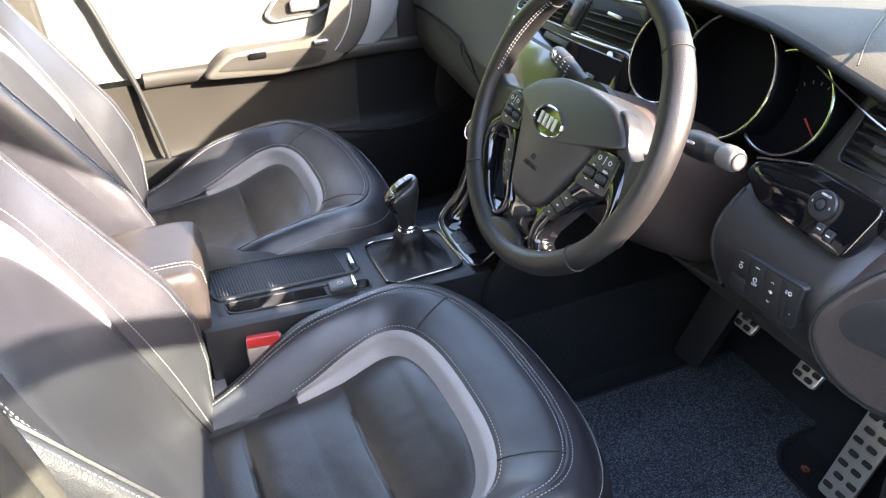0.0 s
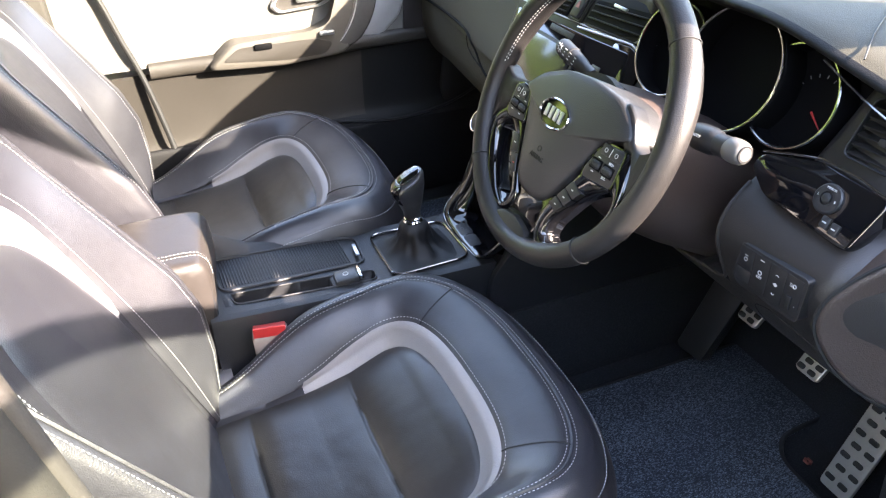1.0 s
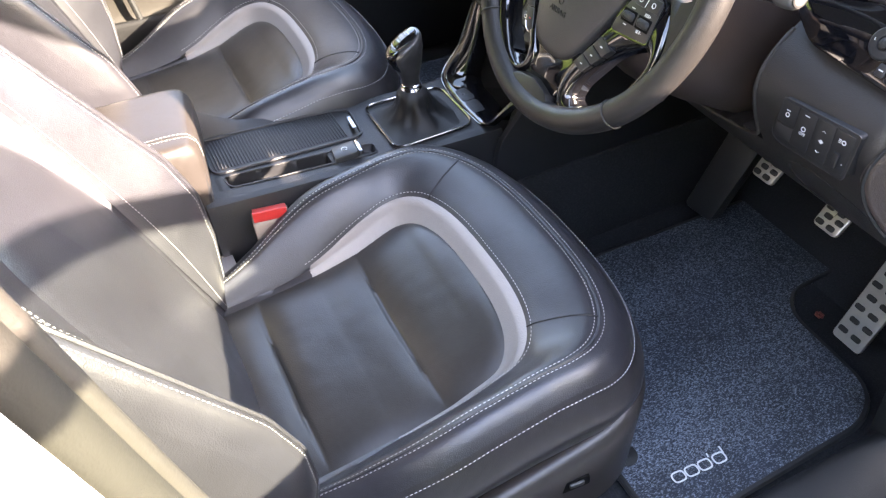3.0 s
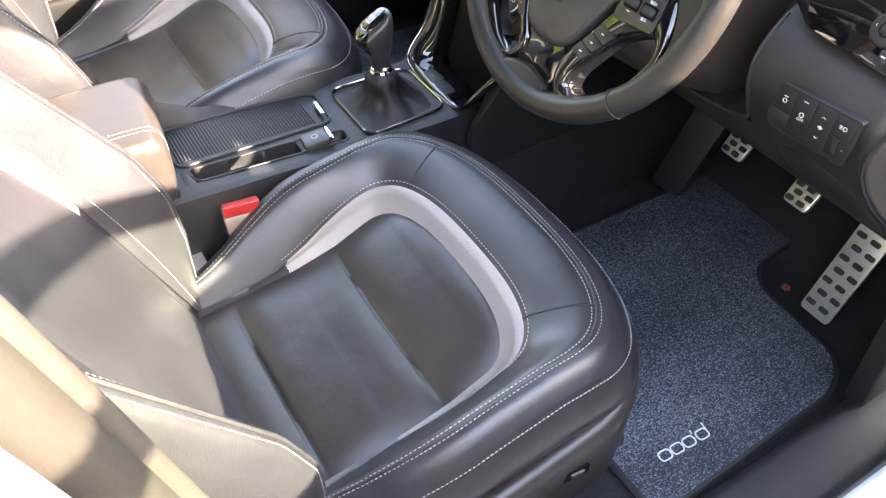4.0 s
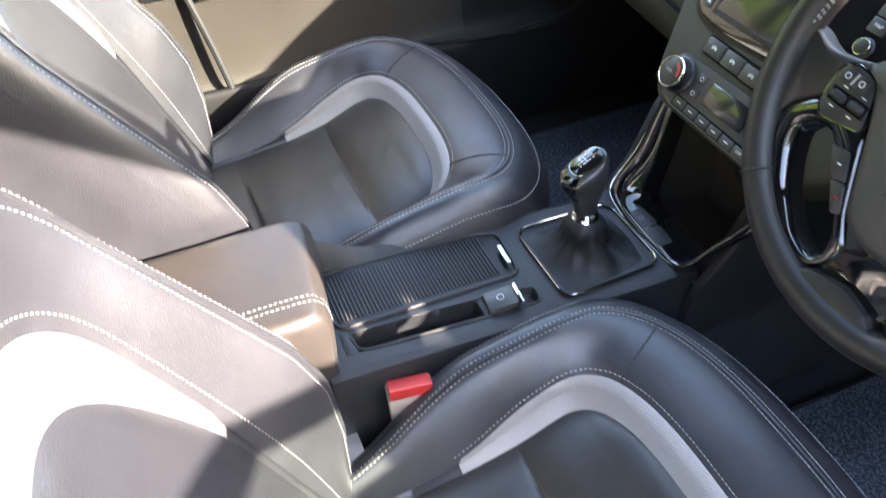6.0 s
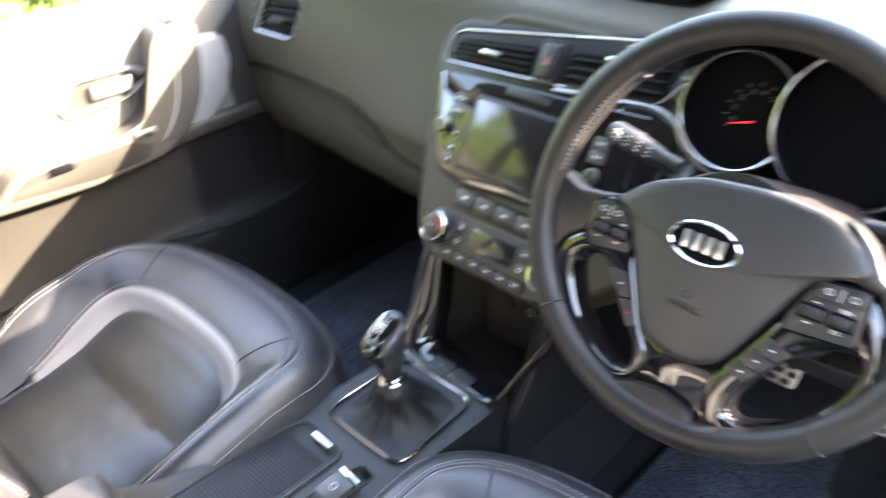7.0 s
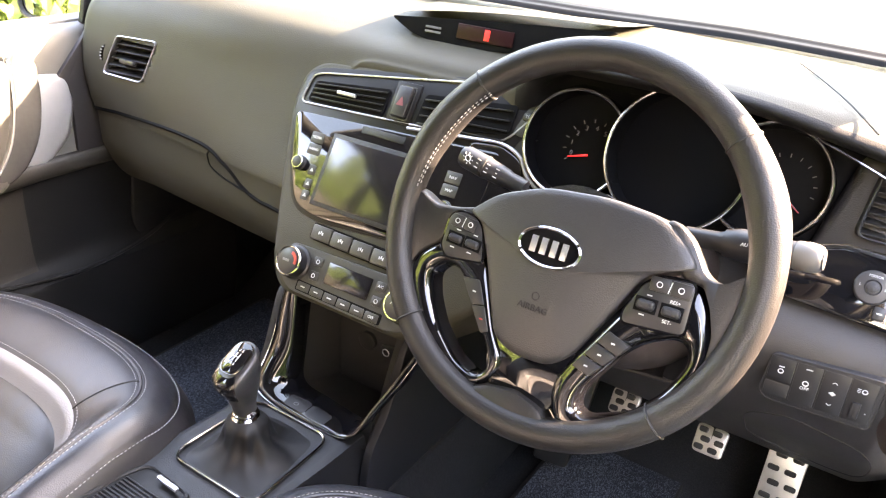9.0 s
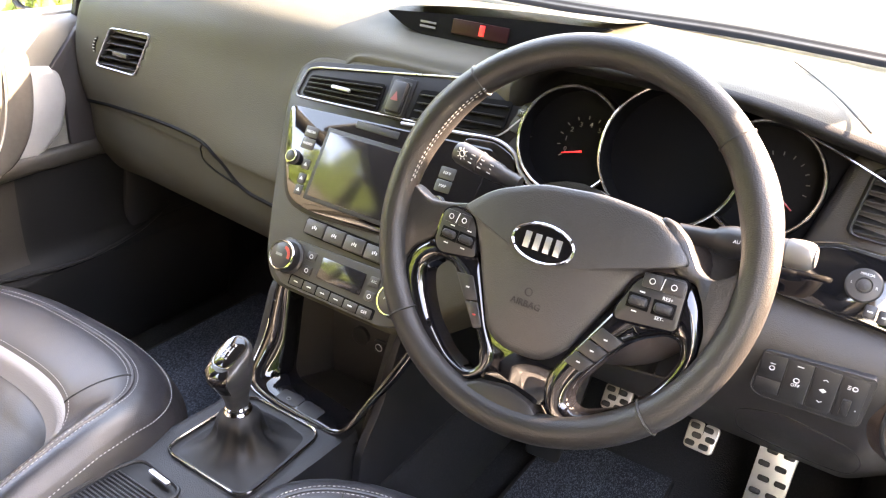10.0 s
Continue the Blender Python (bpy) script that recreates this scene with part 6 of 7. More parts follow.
def build_floor_things():
    build_pedal("clutch_pedal", (0.323, 0.508, 0.228), 0.044, 0.042, 35, (2, 3), "metal clutch pedal with rubber studs")
    build_pedal("brake_pedal", (0.463, 0.506, 0.225), 0.045, 0.044, 35, (2, 3), "metal brake pedal with rubber studs")
    build_pedal("accelerator_pedal", (0.570, 0.535, 0.135), 0.054, 0.200, 22, (2, 8), "long perforated metal accelerator pedal", True)
    f = thing("footrest", (0.235, 0.53, 0.02), "black plastic footrest beside the tunnel", "footrest")
    bm = B()
    m = plane_m((0.222, 0.515, 0.135), (0.95, 0.20, 0), (0.0, 0.42, 0.90))
    prism(bm, rounded([(-0.032, -0.075), (0.030, -0.080), (0.040, 0.13), (-0.030, 0.13)], 0.010), -0.03, 0.0, m, 0.004)
    part("footrest_pad", bm, HARD, f)

    def floor_mat(poly, label):
        t = thing("floor_mat", (poly[0][0], poly[0][1], 0.0), label, "floor mat", "floor mats")
        outl = resample(rounded(poly, 0.045, 6), 160)
        bm = B()
        prism(bm, outl, -0.004, 0.016, None, 0.006)
        part("mat_top", bm, MATPILE, t, "flecked blue-black pile")
        bm = B()
        tube(bm, [(p.x, p.y, 0.010) for p in outl], 0.006, 6, True)
        part("mat_binding", bm, RUBBER, t)
        return t
    t = floor_mat([(0.185, 0.05), (0.690, 0.05), (0.680, 0.43), (0.640, 0.488), (0.545, 0.494), (0.468, 0.497), (0.425, 0.535), (0.418, 0.62), (0.425, 0.70), (0.195, 0.70)], "dark blue-black carpet floor mat with a silver mark")
    # plain strokes where the mat carries its mark
    m = plane_m((0.627, 0.158, 0.0168), (0.04, 0.999, 0), (-0.999, 0.04, 0))
    bm = B()
    for k, u in enumerate((-0.036, -0.013, 0.010, 0.036)):
        tube(bm, [m @ Vector((p.x, p.y, 0.0)) for p in rounded([(u - 0.010, -0.0075), (u + 0.010, -0.0075), (u + 0.010, 0.0075), (u - 0.010, 0.0075)], 0.006, 4)], 0.0013, 5, True)
    tube(bm, [m @ Vector((0.0465, 0.004, 0)), m @ Vector((0.0475, 0.0155, 0))], 0.0013, 5)
    tube(bm, [m @ Vector((0.0225, 0.008, 0)), m @ Vector((0.0235, 0.0135, 0))], 0.0013, 5)
    part("mat_mark", bm, WHITE, t, "silver embroidered strokes")
    bm = B()
    revolve(bm, [(0.018, 0), (0.018, 0.004), (0.012, 0.006), (0.0, 0.005)], pose(0.562, 0.075, 0.014), 20)
    part("mat_clip", bm, RUBBER, t)
    floor_mat([(-0.62, 0.05), (-0.15, 0.05), (-0.15, 0.66), (-0.62, 0.66)], "dark carpet mat in the passenger footwell")
    bm = B()
    r = thing("pedal_stop", (0.497, 0.525, 0.03), "small red fastener by the accelerator", "fastener")
    for q in range(6):
        box(bm, (0.497 + 0.005 * math.cos(q * 1.05), 0.525 + 0.005 * math.sin(q * 1.05), 0.026), (0.006, 0.004, 0.005), 0.0015, None)
    part("red_clip", bm, REDBROWN, r)


def build_switches():
    p = thing("switch_panel", (0.59, 0.225, 0.55), "panel of four black switches on the lower dash", "switch panel")
    m = plane_m((0.581, 0.2090, 0.5570), (0.996, -0.035, 0.08), (0.0, 0.0, 1.0))
    shape = rounded([(-0.050, -0.022), (-0.040, -0.029), (0.052, -0.029), (0.054, 0.026), (-0.046, 0.024)], [0.010, 0.010, 0.006, 0.006, 0.006])
    bm = B()
    prism(bm, shape, -0.016, 0.0022, m, 0.001)
    panel = part("panel_frame", bm, HARD, p)
    bm = B()
    tube(bm, [m @ Vector((q.x, q.y, 0.0016)) for q in shape], 0.0008, 5, True)
    part("panel_rim", bm, LOWER, panel)
    for k in range(4):
        u = -0.0350 + 0.0243 * k
        bm = B()
        box(bm, (u, -0.001 if k else 0.0085, 0.001), (0.0232, 0.046 if k else 0.027, 0.004), 0.0012, m)
        key = part("switch_key", bm, BUTTON, panel)
        bm = B()
        if k == 0:
            box(bm, (u, -0.0150, 0.0008), (0.0232, 0.0160, 0.004), 0.0012, m)
            part("blank_key", bm, BUTTON, panel)
            bm = B()
            tube(bm, [m @ Vector((u + 0.003 * math.cos(a) * 0.8, 0.007 + 0.0024 * math.sin(a), 0.0032)) for a in (q * 0.628 for q in range(10))], 0.0006, 4, True)
            box(bm, (u, 0.012, 0.0032), (0.005, 0.001, 0.0005), 0, m)
        elif k == 1:
            tube(bm, [m @ Vector((u + 0.0026 * math.cos(a), 0.001 + 0.0026 * math.sin(a), 0.0032)) for a in (q * 0.628 for q in range(10))], 0.0006, 4, True)
            lettering("switch_print", "OFF", 0.0048, m @ Matrix.Translation((u, -0.0048, 0.0032)), WHITE, key)
            box(bm, (u, 0.017, 0.0032), (0.006, 0.001, 0.0005), 0, m)
        elif k == 2:
            for v0, s0 in ((0.010, 1), (-0.013, -1)):
                tube(bm, [m @ Vector((u + x, v0 + s0 * y, 0.0032)) for x, y in ((-0.0022, 0), (0, 0.0016), (0.0022, 0))], 0.00045, 4)
            prism(bm, [(u - 0.0034, -0.001), (u, 0.0012), (u + 0.0034, -0.001), (u + 0.0008, -0.0035), (u - 0.0015, -0.002)], 0.003, 0.0034, m)
        else:
            box(bm, (u - 0.002, -0.011, 0.0035), (0.008, 0.018, 0.004), 0.0016, m)
            part("level_wheel", bm, HARD, key, "small ribbed headlamp level wheel")
            bm = B()
            tube(bm, [m @ Vector((u + 0.001 + 0.0022 * math.cos(a), 0.011 + 0.0022 * math.sin(a), 0.0032)) for a in (q * 0.628 for q in range(10))], 0.0006, 4, True)
            for q in range(3):
                box(bm, (u - 0.004, 0.0093 + 0.0017 * q, 0.0032), (0.003, 0.0005, 0.0005), 0, m)
            box(bm, (u + 0.007, -0.012, 0.0032), (0.0012, 0.0012, 0.0005), 0, m)
        part("switch_print", bm, WHITE, key)
    s = thing("mirror_control", (0.598, 0.24, 0.66), "round mirror adjuster on a gloss black panel", "switch")
    g = plane_m((0.585, 0.246, 0.652), (1, 0, 0), (0, 0.46, 0.888))
    bm = B()
    prism(bm, rounded([(-0.095, -0.006), (-0.060, -0.028), (0.060, -0.034), (0.072, 0.030), (-0.02, 0.034), (-0.09, 0.012)], 0.012), -0.02, 0.002, g, 0.003)
    part("gloss_panel", bm, GLOSS, s, "gloss black panel")
    bm = B()
    tube(bm, [g @ Vector(q) for q in ((-0.09, 0.014, 0.002), (-0.055, 0.026, 0.003), (-0.02, 0.036, 0.003), (0.03, 0.036, 0.003), (0.072, 0.030, 0.003))], 0.0015, 6)
    part("chrome_line", bm, CHROME, s)
    bm = B()
    tube(bm, spline([(0.512, 0.287, 0.772), (0.550, 0.283, 0.760), (0.590, 0.286, 0.744), (0.640, 0.300, 0.722)], 20), 0.0012, 6)
    part("upper_line", bm, DARKCHROME, s, "thin bright line above the vent")
    m2 = g @ Matrix.Translation((0.012, 0.004, 0.002))
    bm = B()
    revolve(bm, [(0.0165, 0), (0.0165, 0.0024), (0.0148, 0.0040), (0.0075, 0.0046), (0.0065, 0.0030), (0.0, 0.0030)], m2, 32)
    kn = part("adjuster", bm, BUTTON, s)
    bm = B()
    revolve(bm, [(0.0052, 0.002), (0.0052, 0.0058), (0.0035, 0.0066), (0.0, 0.0066)], m2, 20)
    part("adjuster_knob", bm, HARD, kn)
    lettering("adjuster_print", "MIRROR", 0.0034, m2 @ Matrix.Translation((0, 0.0105, 0.0048)), WHITE, kn)
    lettering("adjuster_print", "L", 0.0036, m2 @ Matrix.Translation((-0.0108, 0, 0.0048)), WHITE, kn)
    lettering("adjuster_print", "R", 0.0036, m2 @ Matrix.Translation((0.0108, 0, 0.0048)), WHITE, kn)
    for k in range(2):
        button(s, 0.024 + 0.013 * k, -0.018 - 0.002 * k, 0.011, 0.013, g, 0.0005, "bar")


# ---- doors ----
def build_passenger_door():
    d = thing("passenger_door", (-0.72, 0.1, 0.0), "closed passenger door with pale trim, armrest and grab handle", "car door")
    def prof(y):
        sill = 0.692
        return ((-0.745, sill), (-0.722, sill - 0.004), (-0.708, sill - 0.02), (-0.703, 0.62), (-0.705, 0.54), (-0.703, 0.478), (-0.698, 0.460))
    ys = [-0.75 + 1.35 * i / 60 for i in range(61)]
    bm = rows_sheet(B(), [spline([Vector((x, y, z)) for x, z in prof(y)], 25) for y in ys])
    part("upper_trim", bm, DOORSKIN, d, "pale upper door trim", 60)
    lower = lambda y: ((-0.700, 0.446), (-0.706, 0.39), (-0.708, 0.30), (-0.700, 0.262), (-0.672, 0.252 - 0.02 * math.sin(4 * y)), (-0.666, 0.235), (-0.672, 0.10), (-0.69, 0.01))
    split = [y for y in ys if y <= 0.17]
    cut = 12                                  # the pocket's upper edge
    bm = rows_sheet(B(), [spline([Vector((x, y, z)) for x, z in lower(y)], 29)[:cut + 1] for y in split])
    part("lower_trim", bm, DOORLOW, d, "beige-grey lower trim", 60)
    # pocket and front part: shade on the trim is put into a darker colour
    bm = rows_sheet(B(), [spline([Vector((x, y, z)) for x, z in lower(y)], 29)[cut:] for y in split])
    part("map_pocket", bm, DOORSHADE, d, "map pocket, coloured dark for its shade", 60)
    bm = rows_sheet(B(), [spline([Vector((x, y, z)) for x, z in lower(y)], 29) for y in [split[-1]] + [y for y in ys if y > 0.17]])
    part("shaded_front_panel", bm, DOORSHADE, d, "lower front trim, coloured dark for its shade", 60)
    # waist band and armrest
    bm = B()
    rows = []
    for y in [q for q in ys if q > -0.365]:
        out = 0.016 + 0.010 * sm(-0.30, -0.15, y) * (1 - sm(0.10, 0.20, y))
        z0 = 0.432
        rows.append([Vector((x, y, z)) for x, z in ((-0.704, z0), (-0.704 + out * 0.8, z0 + 0.004), (-0.704 + out, z0 + 0.012), (-0.704 + out * 0.95, z0 + 0.030), (-0.704 + out * 0.6, z0 + 0.036), (-0.705, z0 + 0.038))])
    rows_sheet(bm, rows)
    part("waist_band", bm, BAND, d, "grey waist band", 60)
    bm = B()
    poly = rounded([(-0.225, 0.445), (-0.165, 0.500), (0.02, 0.498), (0.075, 0.520), (0.115, 0.66), (0.150, 0.66), (0.125, 0.47), (0.095, 0.440), (-0.05, 0.432)], 0.02)
    prism(bm, poly, 0.0, 0.050, plane_m((-0.706, 0, 0), (0, 1, 0), (0, 0, 1)), 0.012)
    part("armrest_rim", bm, ARMPAD, d, "armrest with a pull pocket", 60)
    bm = B()
    prism(bm, rounded([(-0.19, 0.462), (-0.15, 0.490), (0.03, 0.488), (0.07, 0.475), (0.05, 0.450), (-0.04, 0.447)], 0.012), 0.044, 0.0515, plane_m((-0.706, 0, 0), (0, 1, 0), (0, 0, 1)), 0.001)
    part("pull_pocket", bm, BAND, d)
    bm = B()
    box(bm, (-0.652, -0.095, 0.487), (0.006, 0.040, 0.014), 0.003)
    part("pocket_notch", bm, DARK, d)
    bm = B()
    box(bm, (-0.650, 0.055, 0.500), (0.010, 0.035, 0.010), 0.003)
    part("window_switch", bm, SATIN, d)
    # silver grab blade at the front
    bm = B()
    prism(bm, rounded([(0.178, 0.625), (0.262, 0.615), (0.272, 0.56), (0.255, 0.500), (0.190, 0.448), (0.122, 0.430), (0.170, 0.530)], 0.02), 0.0, 0.046, plane_m((-0.738, 0, 0), (0, 1, 0), (0, 0, 1)), 0.014)
    part("silver_blade", bm, BLADE, d, "satin silver grab surround", 60)
    spine = spline([(-0.676, 0.168, 0.672), (-0.668, 0.166, 0.640), (-0.662, 0.158, 0.580), (-0.662, 0.140, 0.520), (-0.668, 0.105, 0.470), (-0.676, 0.05, 0.445)], 24)
    rows = []
    for q, p in enumerate(spine):                 # a flat upright blade, rounded at its top
        f = q / 23
        wy, wx = 0.026 * min(1, 0.35 + 4 * f) + 0.008 * f, 0.013
        rows.append([p + Vector((wx * math.sin(a), wy * math.copysign(abs(math.cos(a)) ** 0.6, math.cos(a)), 0)) for a in (2 * math.pi * k / 16 for k in range(17))])
    bm = rows_sheet(B(), rows)
    bm.faces.new([bm.verts.new(p) for p in rows[0][:-1]])
    bmesh.ops.remove_doubles(bm, verts=bm.verts, dist=1e-6)
    grab = part("grab_handle", bm, GRAB, d, "satin grey grab handle", 60)
    bm = B()
    tube(bm, [p + Vector((0.010, -0.022, 0)) for p in spine[2:]], 0.0016, 6)
    part("handle_edge", bm, SATIN, grab, "thin bright edge")
    # dark trim where the door meets the dash
    bm = B()
    prism(bm, rounded([(0.234, 0.600), (0.330, 0.700), (0.59, 0.700), (0.59, 0.46), (0.262, 0.465), (0.266, 0.567), (0.257, 0.590)], 0.008), 0.0, 0.008, plane_m((-0.7035, 0, 0), (0, 1, 0), (0, 0, 1)), 0.002)
    part("front_trim", bm, TRIMDARK, d, "dark plum-grey front trim")
    # release lever in its bowl
    bm = B()
    o = rounded([(-0.062, 0.560), (-0.030, 0.602), (0.085, 0.600), (0.112, 0.578), (0.060, 0.548), (-0.045, 0.543)], 0.018)
    c = sum(o, Vector((0, 0))) / len(o)
    frame_ring(bm, o, [c + (p - c) * 0.86 for p in o], 0.0, 0.010, plane_m((-0.706, 0, 0), (0, 1, 0), (0, 0, 1)), 0.004)
    bowl = part("release_rim", bm, SATIN, d, "satin handle rim")
    bm = B()
    prism(bm, [c + (p - c) * 0.86 for p in o], 0.0, 0.003, plane_m((-0.706, 0, 0), (0, 1, 0), (0, 0, 1)))
    part("release_bowl", bm, BAND, bowl)
    bm = B()
    box(bm, (-0.694, 0.035, 0.576), (0.012, 0.070, 0.026), 0.006)
    part("release_lever", bm, SATIN, bowl)
    bm = B()
    tube(bm, spline([(-0.69, 0.05, 0.262), (-0.672, 0.22, 0.247), (-0.672, 0.36, 0.262), (-0.69, 0.46, 0.29)], 20), 0.004, 6)
    part("pocket_edge", bm, HARD, d)
    bm = B()
    tube(bm, spline([(-0.690, -0.455, 0.72), (-0.690, -0.415, 0.625), (-0.690, -0.388, 0.53), (-0.688, -0.361, 0.44), (-0.680, -0.333, 0.30), (-0.668, -0.315, 0.16), (-0.670, -0.29, 0.03)], 30), 0.0065, 8)
    part("rear_seal", bm, RUBBER, d, "black seal at the door's rear edge")
    # outer skin and window
    bm = B()
    box(bm, (-0.80, 0.0, 0.285), (0.04, 1.3, 0.79), 0.015)
    part("outer_skin", bm, PAINT, d)
    bm = B()
    box(bm, (-0.765, 0.0, 0.688), (0.05, 1.25, 0.018), 0.006)
    part("sill_strip", bm, DOORSKIN, d)
    bm = B()
    grid(bm, lambda u, v: Vector((-0.765 + 0.17 * v * v, 0.60 - 1.05 * u - 0.35 * v * (1 - u), 0.696 + 0.55 * v)), 6, 6)
    g = part("side_window", bm, GLASS, d)
    g.visible_shadow = False
    bm = B()
    prism(bm, [(0.40, 0.685), (0.62, 0.685), (0.46, 0.84)], 0, 0.02, plane_m((-0.768, 0, 0), (0, 1, 0), (0, 0, 1)), 0.004)
    part("mirror_sail", bm, HARD, d)
    bm = B()
    prism(bm, rounded([(0.322, 0.688), (0.340, 0.76), (0.385, 0.86), (0.402, 0.86), (0.402, 0.688)], 0.006), 0, 0.012, plane_m((-0.733, 0, 0), (0, 1, 0), (0, 0, 1)), 0.003)
    corner = part("window_corner", bm, HARD, d, "black corner of the window frame")
    bm = B()
    for k in range(3):
        box(bm, (-0.7195, 0.372, 0.706 + 0.006 * k), (0.002, 0.030, 0.0012), 0.0004)
    part("corner_rib", bm, STKBTN, corner)
    bm = B()
    prism(bm, [(0.405, 0.688), (0.405, 0.86), (0.442, 0.90), (0.442, 0.688)], 0, 0.012, plane_m((-0.733, 0, 0), (0, 1, 0), (0, 0, 1)), 0.004)
    part("window_post", bm, ARMPAD, d, "beige trim of the pillar's foot")


def build_mirror():
    w = thing("door_mirror", (-0.93, 0.45, 0.68), "black-cased wing mirror outside the passenger window", "mirror")
    m = plane_m((-0.972, 0.43, 0.708), (0.98, 0.18, 0), (0.0, 0.0, 1.0))
    o = rounded([(-0.095, -0.060), (0.085, -0.062), (0.095, 0.055), (-0.080, 0.062)], 0.03)
    bm = B()
    rows_sheet(bm, [[m @ Vector((*(p * f), z)) for p in o + o[:1]] for f, z in ((1.0, 0.003), (1.03, 0.010), (1.12, 0.006), (1.15, -0.02), (1.0, -0.07), (0.6, -0.10), (0.05, -0.11))])
    part("mirror_case", bm, HARD, w)
    bm = B()
    prism(bm, o, -0.004, 0.001, m)
    part("mirror_glass", bm, MIRROR, w, "clear mirror glass")
    bm = B()
    box(bm, (-0.83, 0.48, 0.675), (0.12, 0.05, 0.05), 0.012)
    part("mirror_arm", bm, HARD, w)


def build_driver_door():
    """The driver's door stands open in front of the camera's place, hinged at the front."""
    d = thing("driver_door", (0.80, 0.60, 0.0), "open driver's door with dark trim and framed window", "car door")
    m = Matrix.Translation((0.83, 0.60, 0)) @ pose(0, 0, 0, 0, 0, -DOOR_OPEN)
    def put(bm):
        bm.transform(m)
        return bm
    bm = B()
    prism(bm, rounded([(-1.08, 0.0), (0.0, 0.0), (0.0, 0.76), (-0.3, 0.79), (-1.08, 0.80)], 0.03), -0.05, 0.05, plane_m((0, 0, 0), (0, 1, 0), (0, 0, 1)), 0.02)
    part("door_trim", put(bm), LOWER, d)
    bm = B()
    prism(bm, rounded([(-1.08, -0.1), (0.0, -0.1), (0.0, 0.755), (-0.3, 0.785), (-1.08, 0.795)], 0.03), 0.05, 0.09, plane_m((0, 0, 0), (0, 1, 0), (0, 0, 1)), 0.02)
    part("outer_skin", put(bm), PAINT, d)
    edge = spline([(0.0, -0.02, 0.73), (0.0, -0.17, 0.85), (-0.01, -0.33, 0.965), (-0.03, -0.48, 1.05), (-0.05, -0.62, 1.11), (-0.06, -0.80, 1.15), (-0.05, -0.96, 1.10), (-0.02, -1.03, 0.95), (0.0, -1.06, 0.76)], 60)
    bm = B()
    rows = []
    for i, p in enumerate(edge):
        t = (edge[min(i + 1, 59)] - edge[max(i - 1, 0)]).normalized()
        side = t.cross(Vector((1, 0, 0))).normalized()
        rows.append([p + side * 0.024 * math.cos(a) + Vector((0.018 * math.sin(a), 0, 0)) for a in (2 * math.pi * q / 10 for q in range(11))])
    rows_sheet(bm, rows)
    part("window_frame", put(bm), RUBBER, d, "black window frame")
    bm = B()
    ring = [bm.verts.new(p) for p in edge]
    bm.faces.new(ring)
    part("window_pane", put(bm), TINTED, d, "green-tinted window pane")
    # unseen sail, added in the window corner to keep sun off the cushion
    bm = B()
    prism(bm, rounded([(0.0, 0.74), (-0.30, 0.78), (-0.29, 0.935), (-0.16, 0.845)], 0.01), -0.02, 0.02, plane_m((0, 0, 0), (0, 1, 0), (0, 0, 1)), 0.006)
    part("mirror_sail", put(bm), HARD, d)
    bm = B()
    box(bm, (0.20, -0.14, 0.80), (0.22, 0.09, 0.13), 0.03)
    part("mirror_case", put(bm), PAINT, d)
    bm = B()
    box(bm, (-0.075, -0.5, 0.56), (0.06, 0.45, 0.05), 0.02)
    part("door_armrest", put(bm), LOWER, d)


# ---- outside ----
def build_hedge(name, o, along, length, height, depth, n, label):
    """A clipped hedge of many single leaves with gaps."""
    h = thing(name, o, label, "hedge", kind="stuff")
    rng = random.Random(name + str(o))
    a = Vector(along).normalized()
    side = Vector((-a.y, a.x, 0))
    verts, faces = [], []
    for k in range(n):
        u, w = rng.random() * length, (rng.random() - 0.5) * depth
        z = rng.random() ** 0.8 * height * (0.86 + 0.14 * math.sin(u * 2.1) + 0.06 * math.sin(u * 7))
        c = Vector(o) + a * u + side * w + Vector((0, 0, z))
        s = 0.035 + 0.055 * rng.random()
        q = Euler((rng.random() * 6, rng.random() * 6, rng.random() * 6)).to_matrix()
        i = len(verts)
        for p in ((-s, 0, 0), (0, -s * 0.5, 0.01), (s, 0, 0), (0, s * 0.5, 0.01)):
            verts.append(c + q @ Vector(p) - Vector(o))
        faces.append((i, i + 1, i + 2, i + 3))
    me = bpy.data.meshes.new("leaves")
    me.from_pydata(verts, [], faces)
    me.materials.append(LEAF)
    ob = new("leaves", me)
    ob.parent = h


STKBTN = mat("key plastic", (0.030, 0.028, 0.025), 0.43, var=0.08, bump=0.3, bscale=900, grain="cell")
LOWER = mat("lower dash plastic", (0.022, 0.0195, 0.0185), 0.45, var=0.10, bump=0.22, bscale=900, grain="cell")
ENDCAP = mat("brown-black end panel", (0.048, 0.034, 0.029), 0.42, var=0.10, bump=0.4, bscale=700, grain="cell")
CONSOLE = mat("console plastic", (0.012, 0.0125, 0.0145), 0.44, var=0.15, bump=0.4, bscale=800, grain="cell", spec=0.4)
DISPLAY = mat("dark red window", (0.020, 0.005, 0.006), 0.35, var=0.1, spec=0.15)
HAZARD = mat("faded red print", (0.20, 0.045, 0.050), 0.45, var=0.05)
CUBBY = mat("cubby lining", (0.050, 0.046, 0.042), 0.6, var=0.12, bump=0.3, bscale=700)
SKIRT = mat("seat trim plastic", (0.026, 0.022, 0.021), 0.36, var=0.12, bump=0.2, bscale=900, grain="cell")
SWITCHGREY = mat("grey switch cap", (0.028, 0.028, 0.028), 0.4, var=0.08)
KNOB = mat("gear knob skin", (0.024, 0.024, 0.025), 0.36, var=0.15, bump=0.10, bscale=900, grain="cell", spec=0.7)
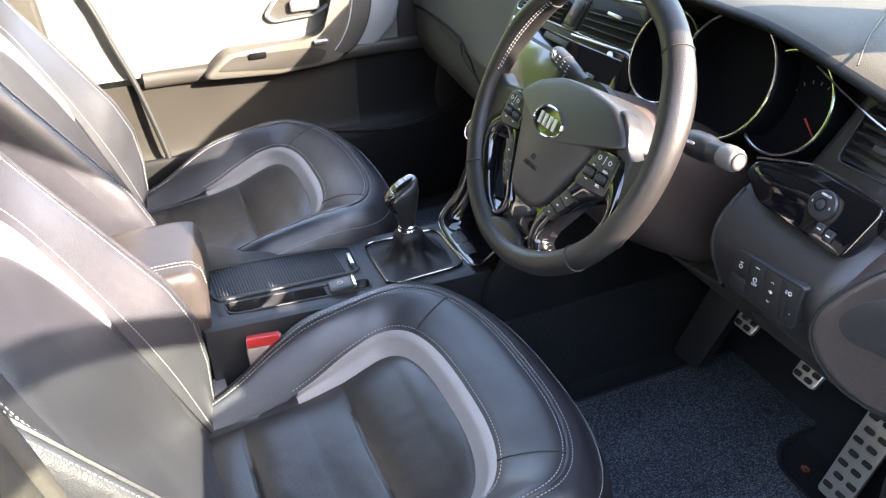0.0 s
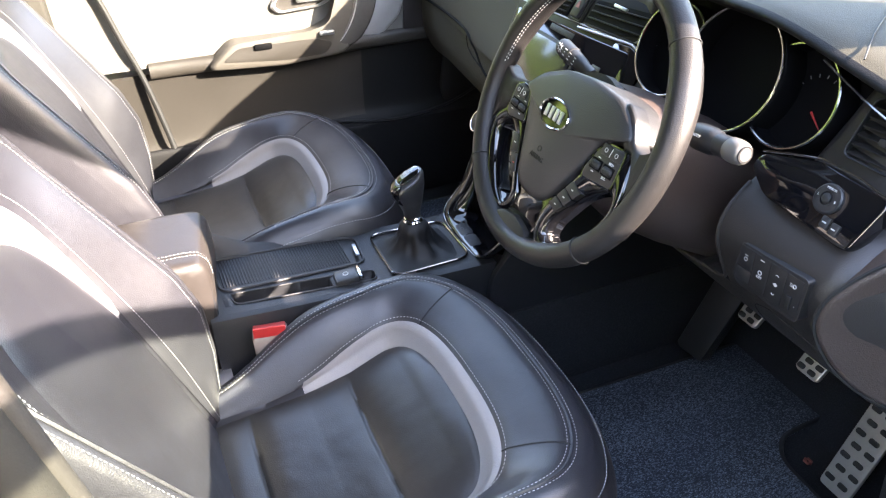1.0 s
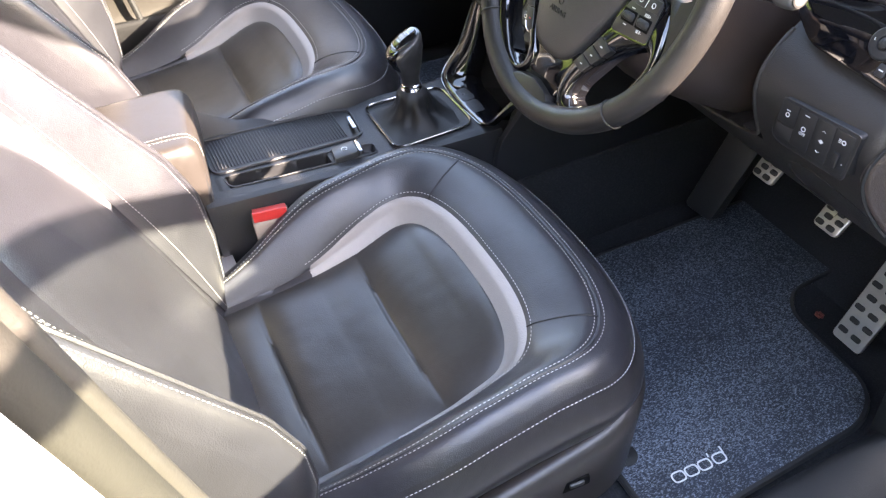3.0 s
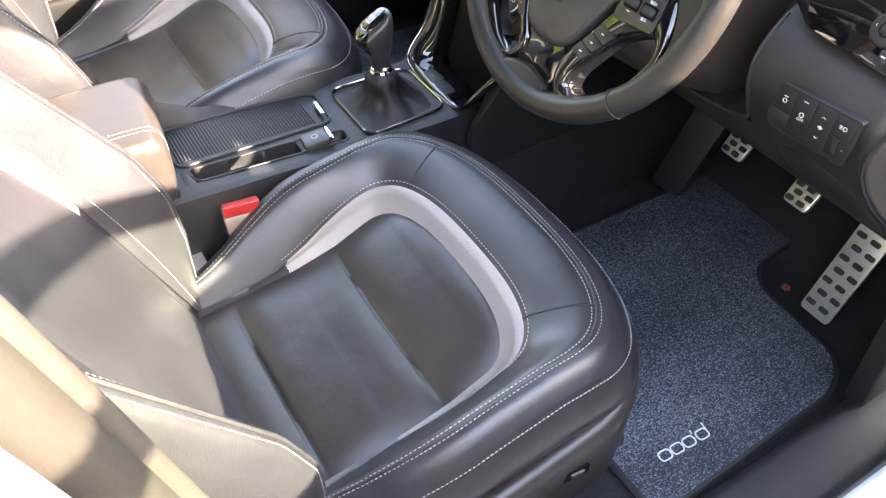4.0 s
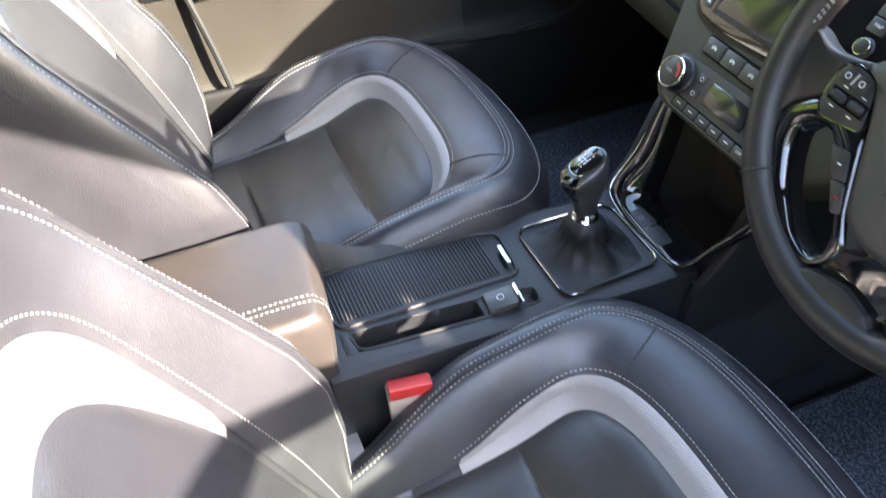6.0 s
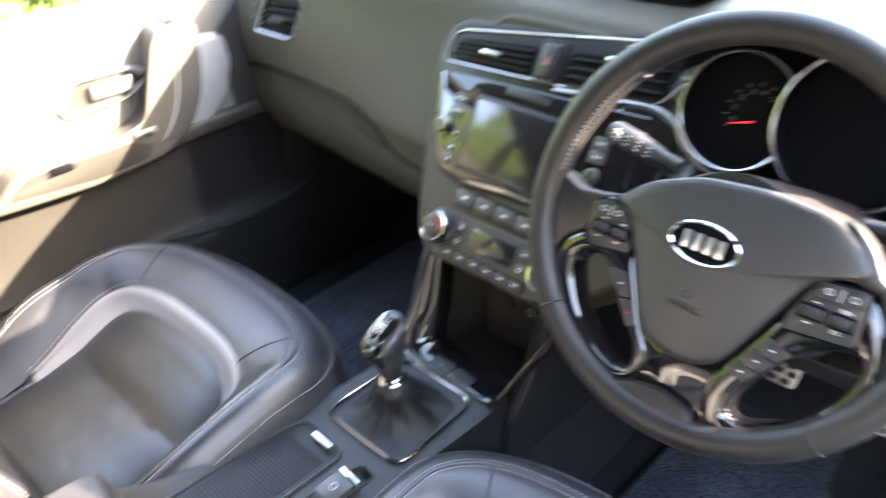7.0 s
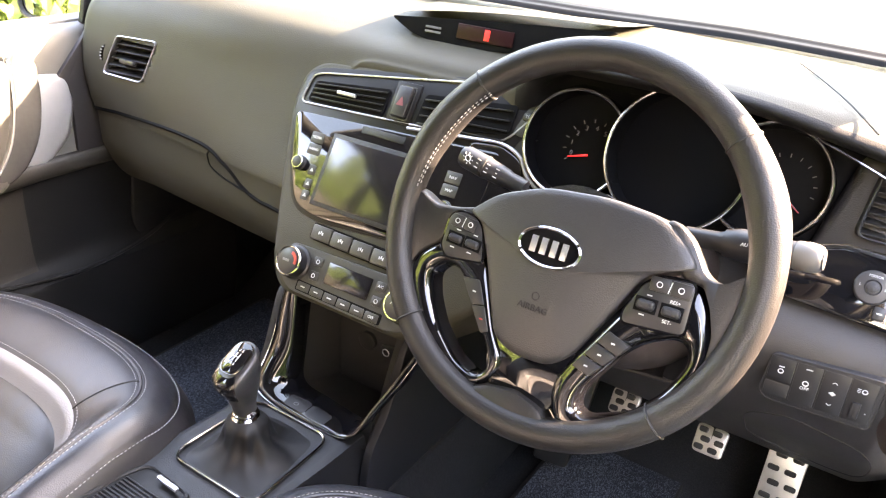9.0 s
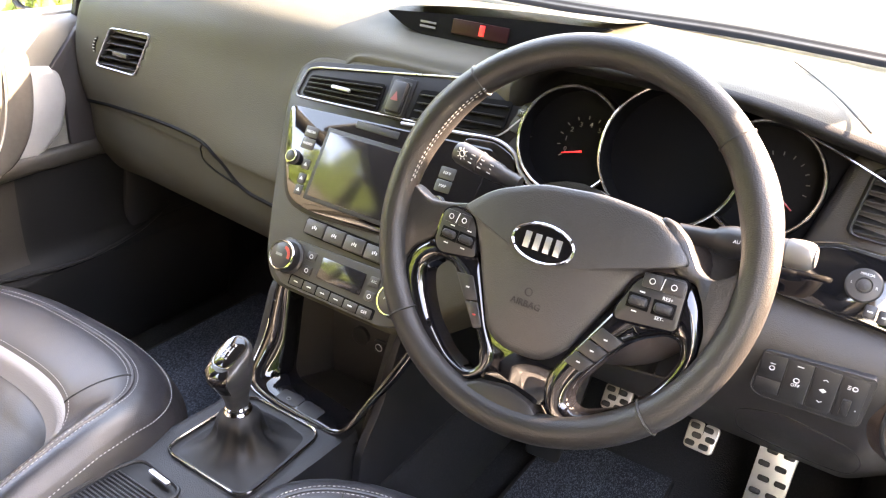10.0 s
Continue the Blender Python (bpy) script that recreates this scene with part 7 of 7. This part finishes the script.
ARMPAD = mat("grey-brown armrest", (0.080, 0.072, 0.062), 0.5, var=0.1, bump=0.3, bscale=700)
BAND = mat("grey door band", (0.030, 0.026, 0.022), 0.5, var=0.1, bump=0.3, bscale=700)
TRIMDARK = mat("plum-grey trim", (0.033, 0.029, 0.031), 0.5, var=0.1, bump=0.3, bscale=700, grain="cell")
REDBROWN = mat("worn red plastic", (0.16, 0.04, 0.03), 0.5, var=0.1)
VENTBLACK = mat("vent black", (0.010, 0.0095, 0.009), 0.45, var=0.1, spec=0.35)
DOORLOW = mat("lower door trim", (0.030, 0.0265, 0.023), 0.62, var=0.12, bump=0.4, bscale=700, spec=0.22)
# DOORLOW taken down to near black, to paint the shaded lower door
DOORSHADE = mat("lower door trim in shade", (0.0115, 0.0112, 0.0115), 0.6, var=0.12, bump=0.4, bscale=700, spec=0.2)
BLADE = mat("satin silver door blade", (0.46, 0.46, 0.47), 0.32, metal=0.4, var=0.06)
GRAB = mat("satin grey grab", (0.10, 0.095, 0.090), 0.22, metal=0.3, var=0.2)
MIRROR = mat("mirror", (0.9, 0.9, 0.9), 0.01, metal=1.0, var=0.0)
DOOR_OPEN = -45.0

build_shell()
build_seat(0.348, 0.0, 0.0, "black leather driver's seat with silver inlay and white stitching")
build_seat(-0.362, -0.020, 0.014, "black leather passenger seat with silver inlay and white stitching")
build_dash()
build_cluster()
build_stack()
build_console()
build_gear()
build_armrest()
build_wheel()
build_column()
build_switches()
build_passenger_door()
build_mirror()
build_driver_door()
build_floor_things()
build_buckle()
build_belt()
build_hedge("hedge", (-3.6, -9, -0.34), (0, 1, 0), 7, 4.6, 1.4, 60000, "tall green hedge beside the paving")
build_hedge("hedge", (-3.6, -2, -0.34), (0, 1, 0), 13, 2.5, 1.2, 60000, "clipped green hedge outside the passenger window")
# two unseen hedges added to keep sky light out; low where the sun enters
build_hedge("hedge", (3.4, -9, -0.34), (0, 1, 0), 10, 3.1, 1.2, 60000, "tall green hedge added unseen on the driver's side")
build_hedge("hedge", (3.4, 1, -0.34), (0, 1, 0), 8, 1.7, 1.0, 26000, "low green hedge added unseen ahead on the driver's side")
build_hedge("hedge", (-8, -6.5, -0.34), (1, 0, 0), 16, 4.2, 1.2, 40000, "tall green hedge behind the car")
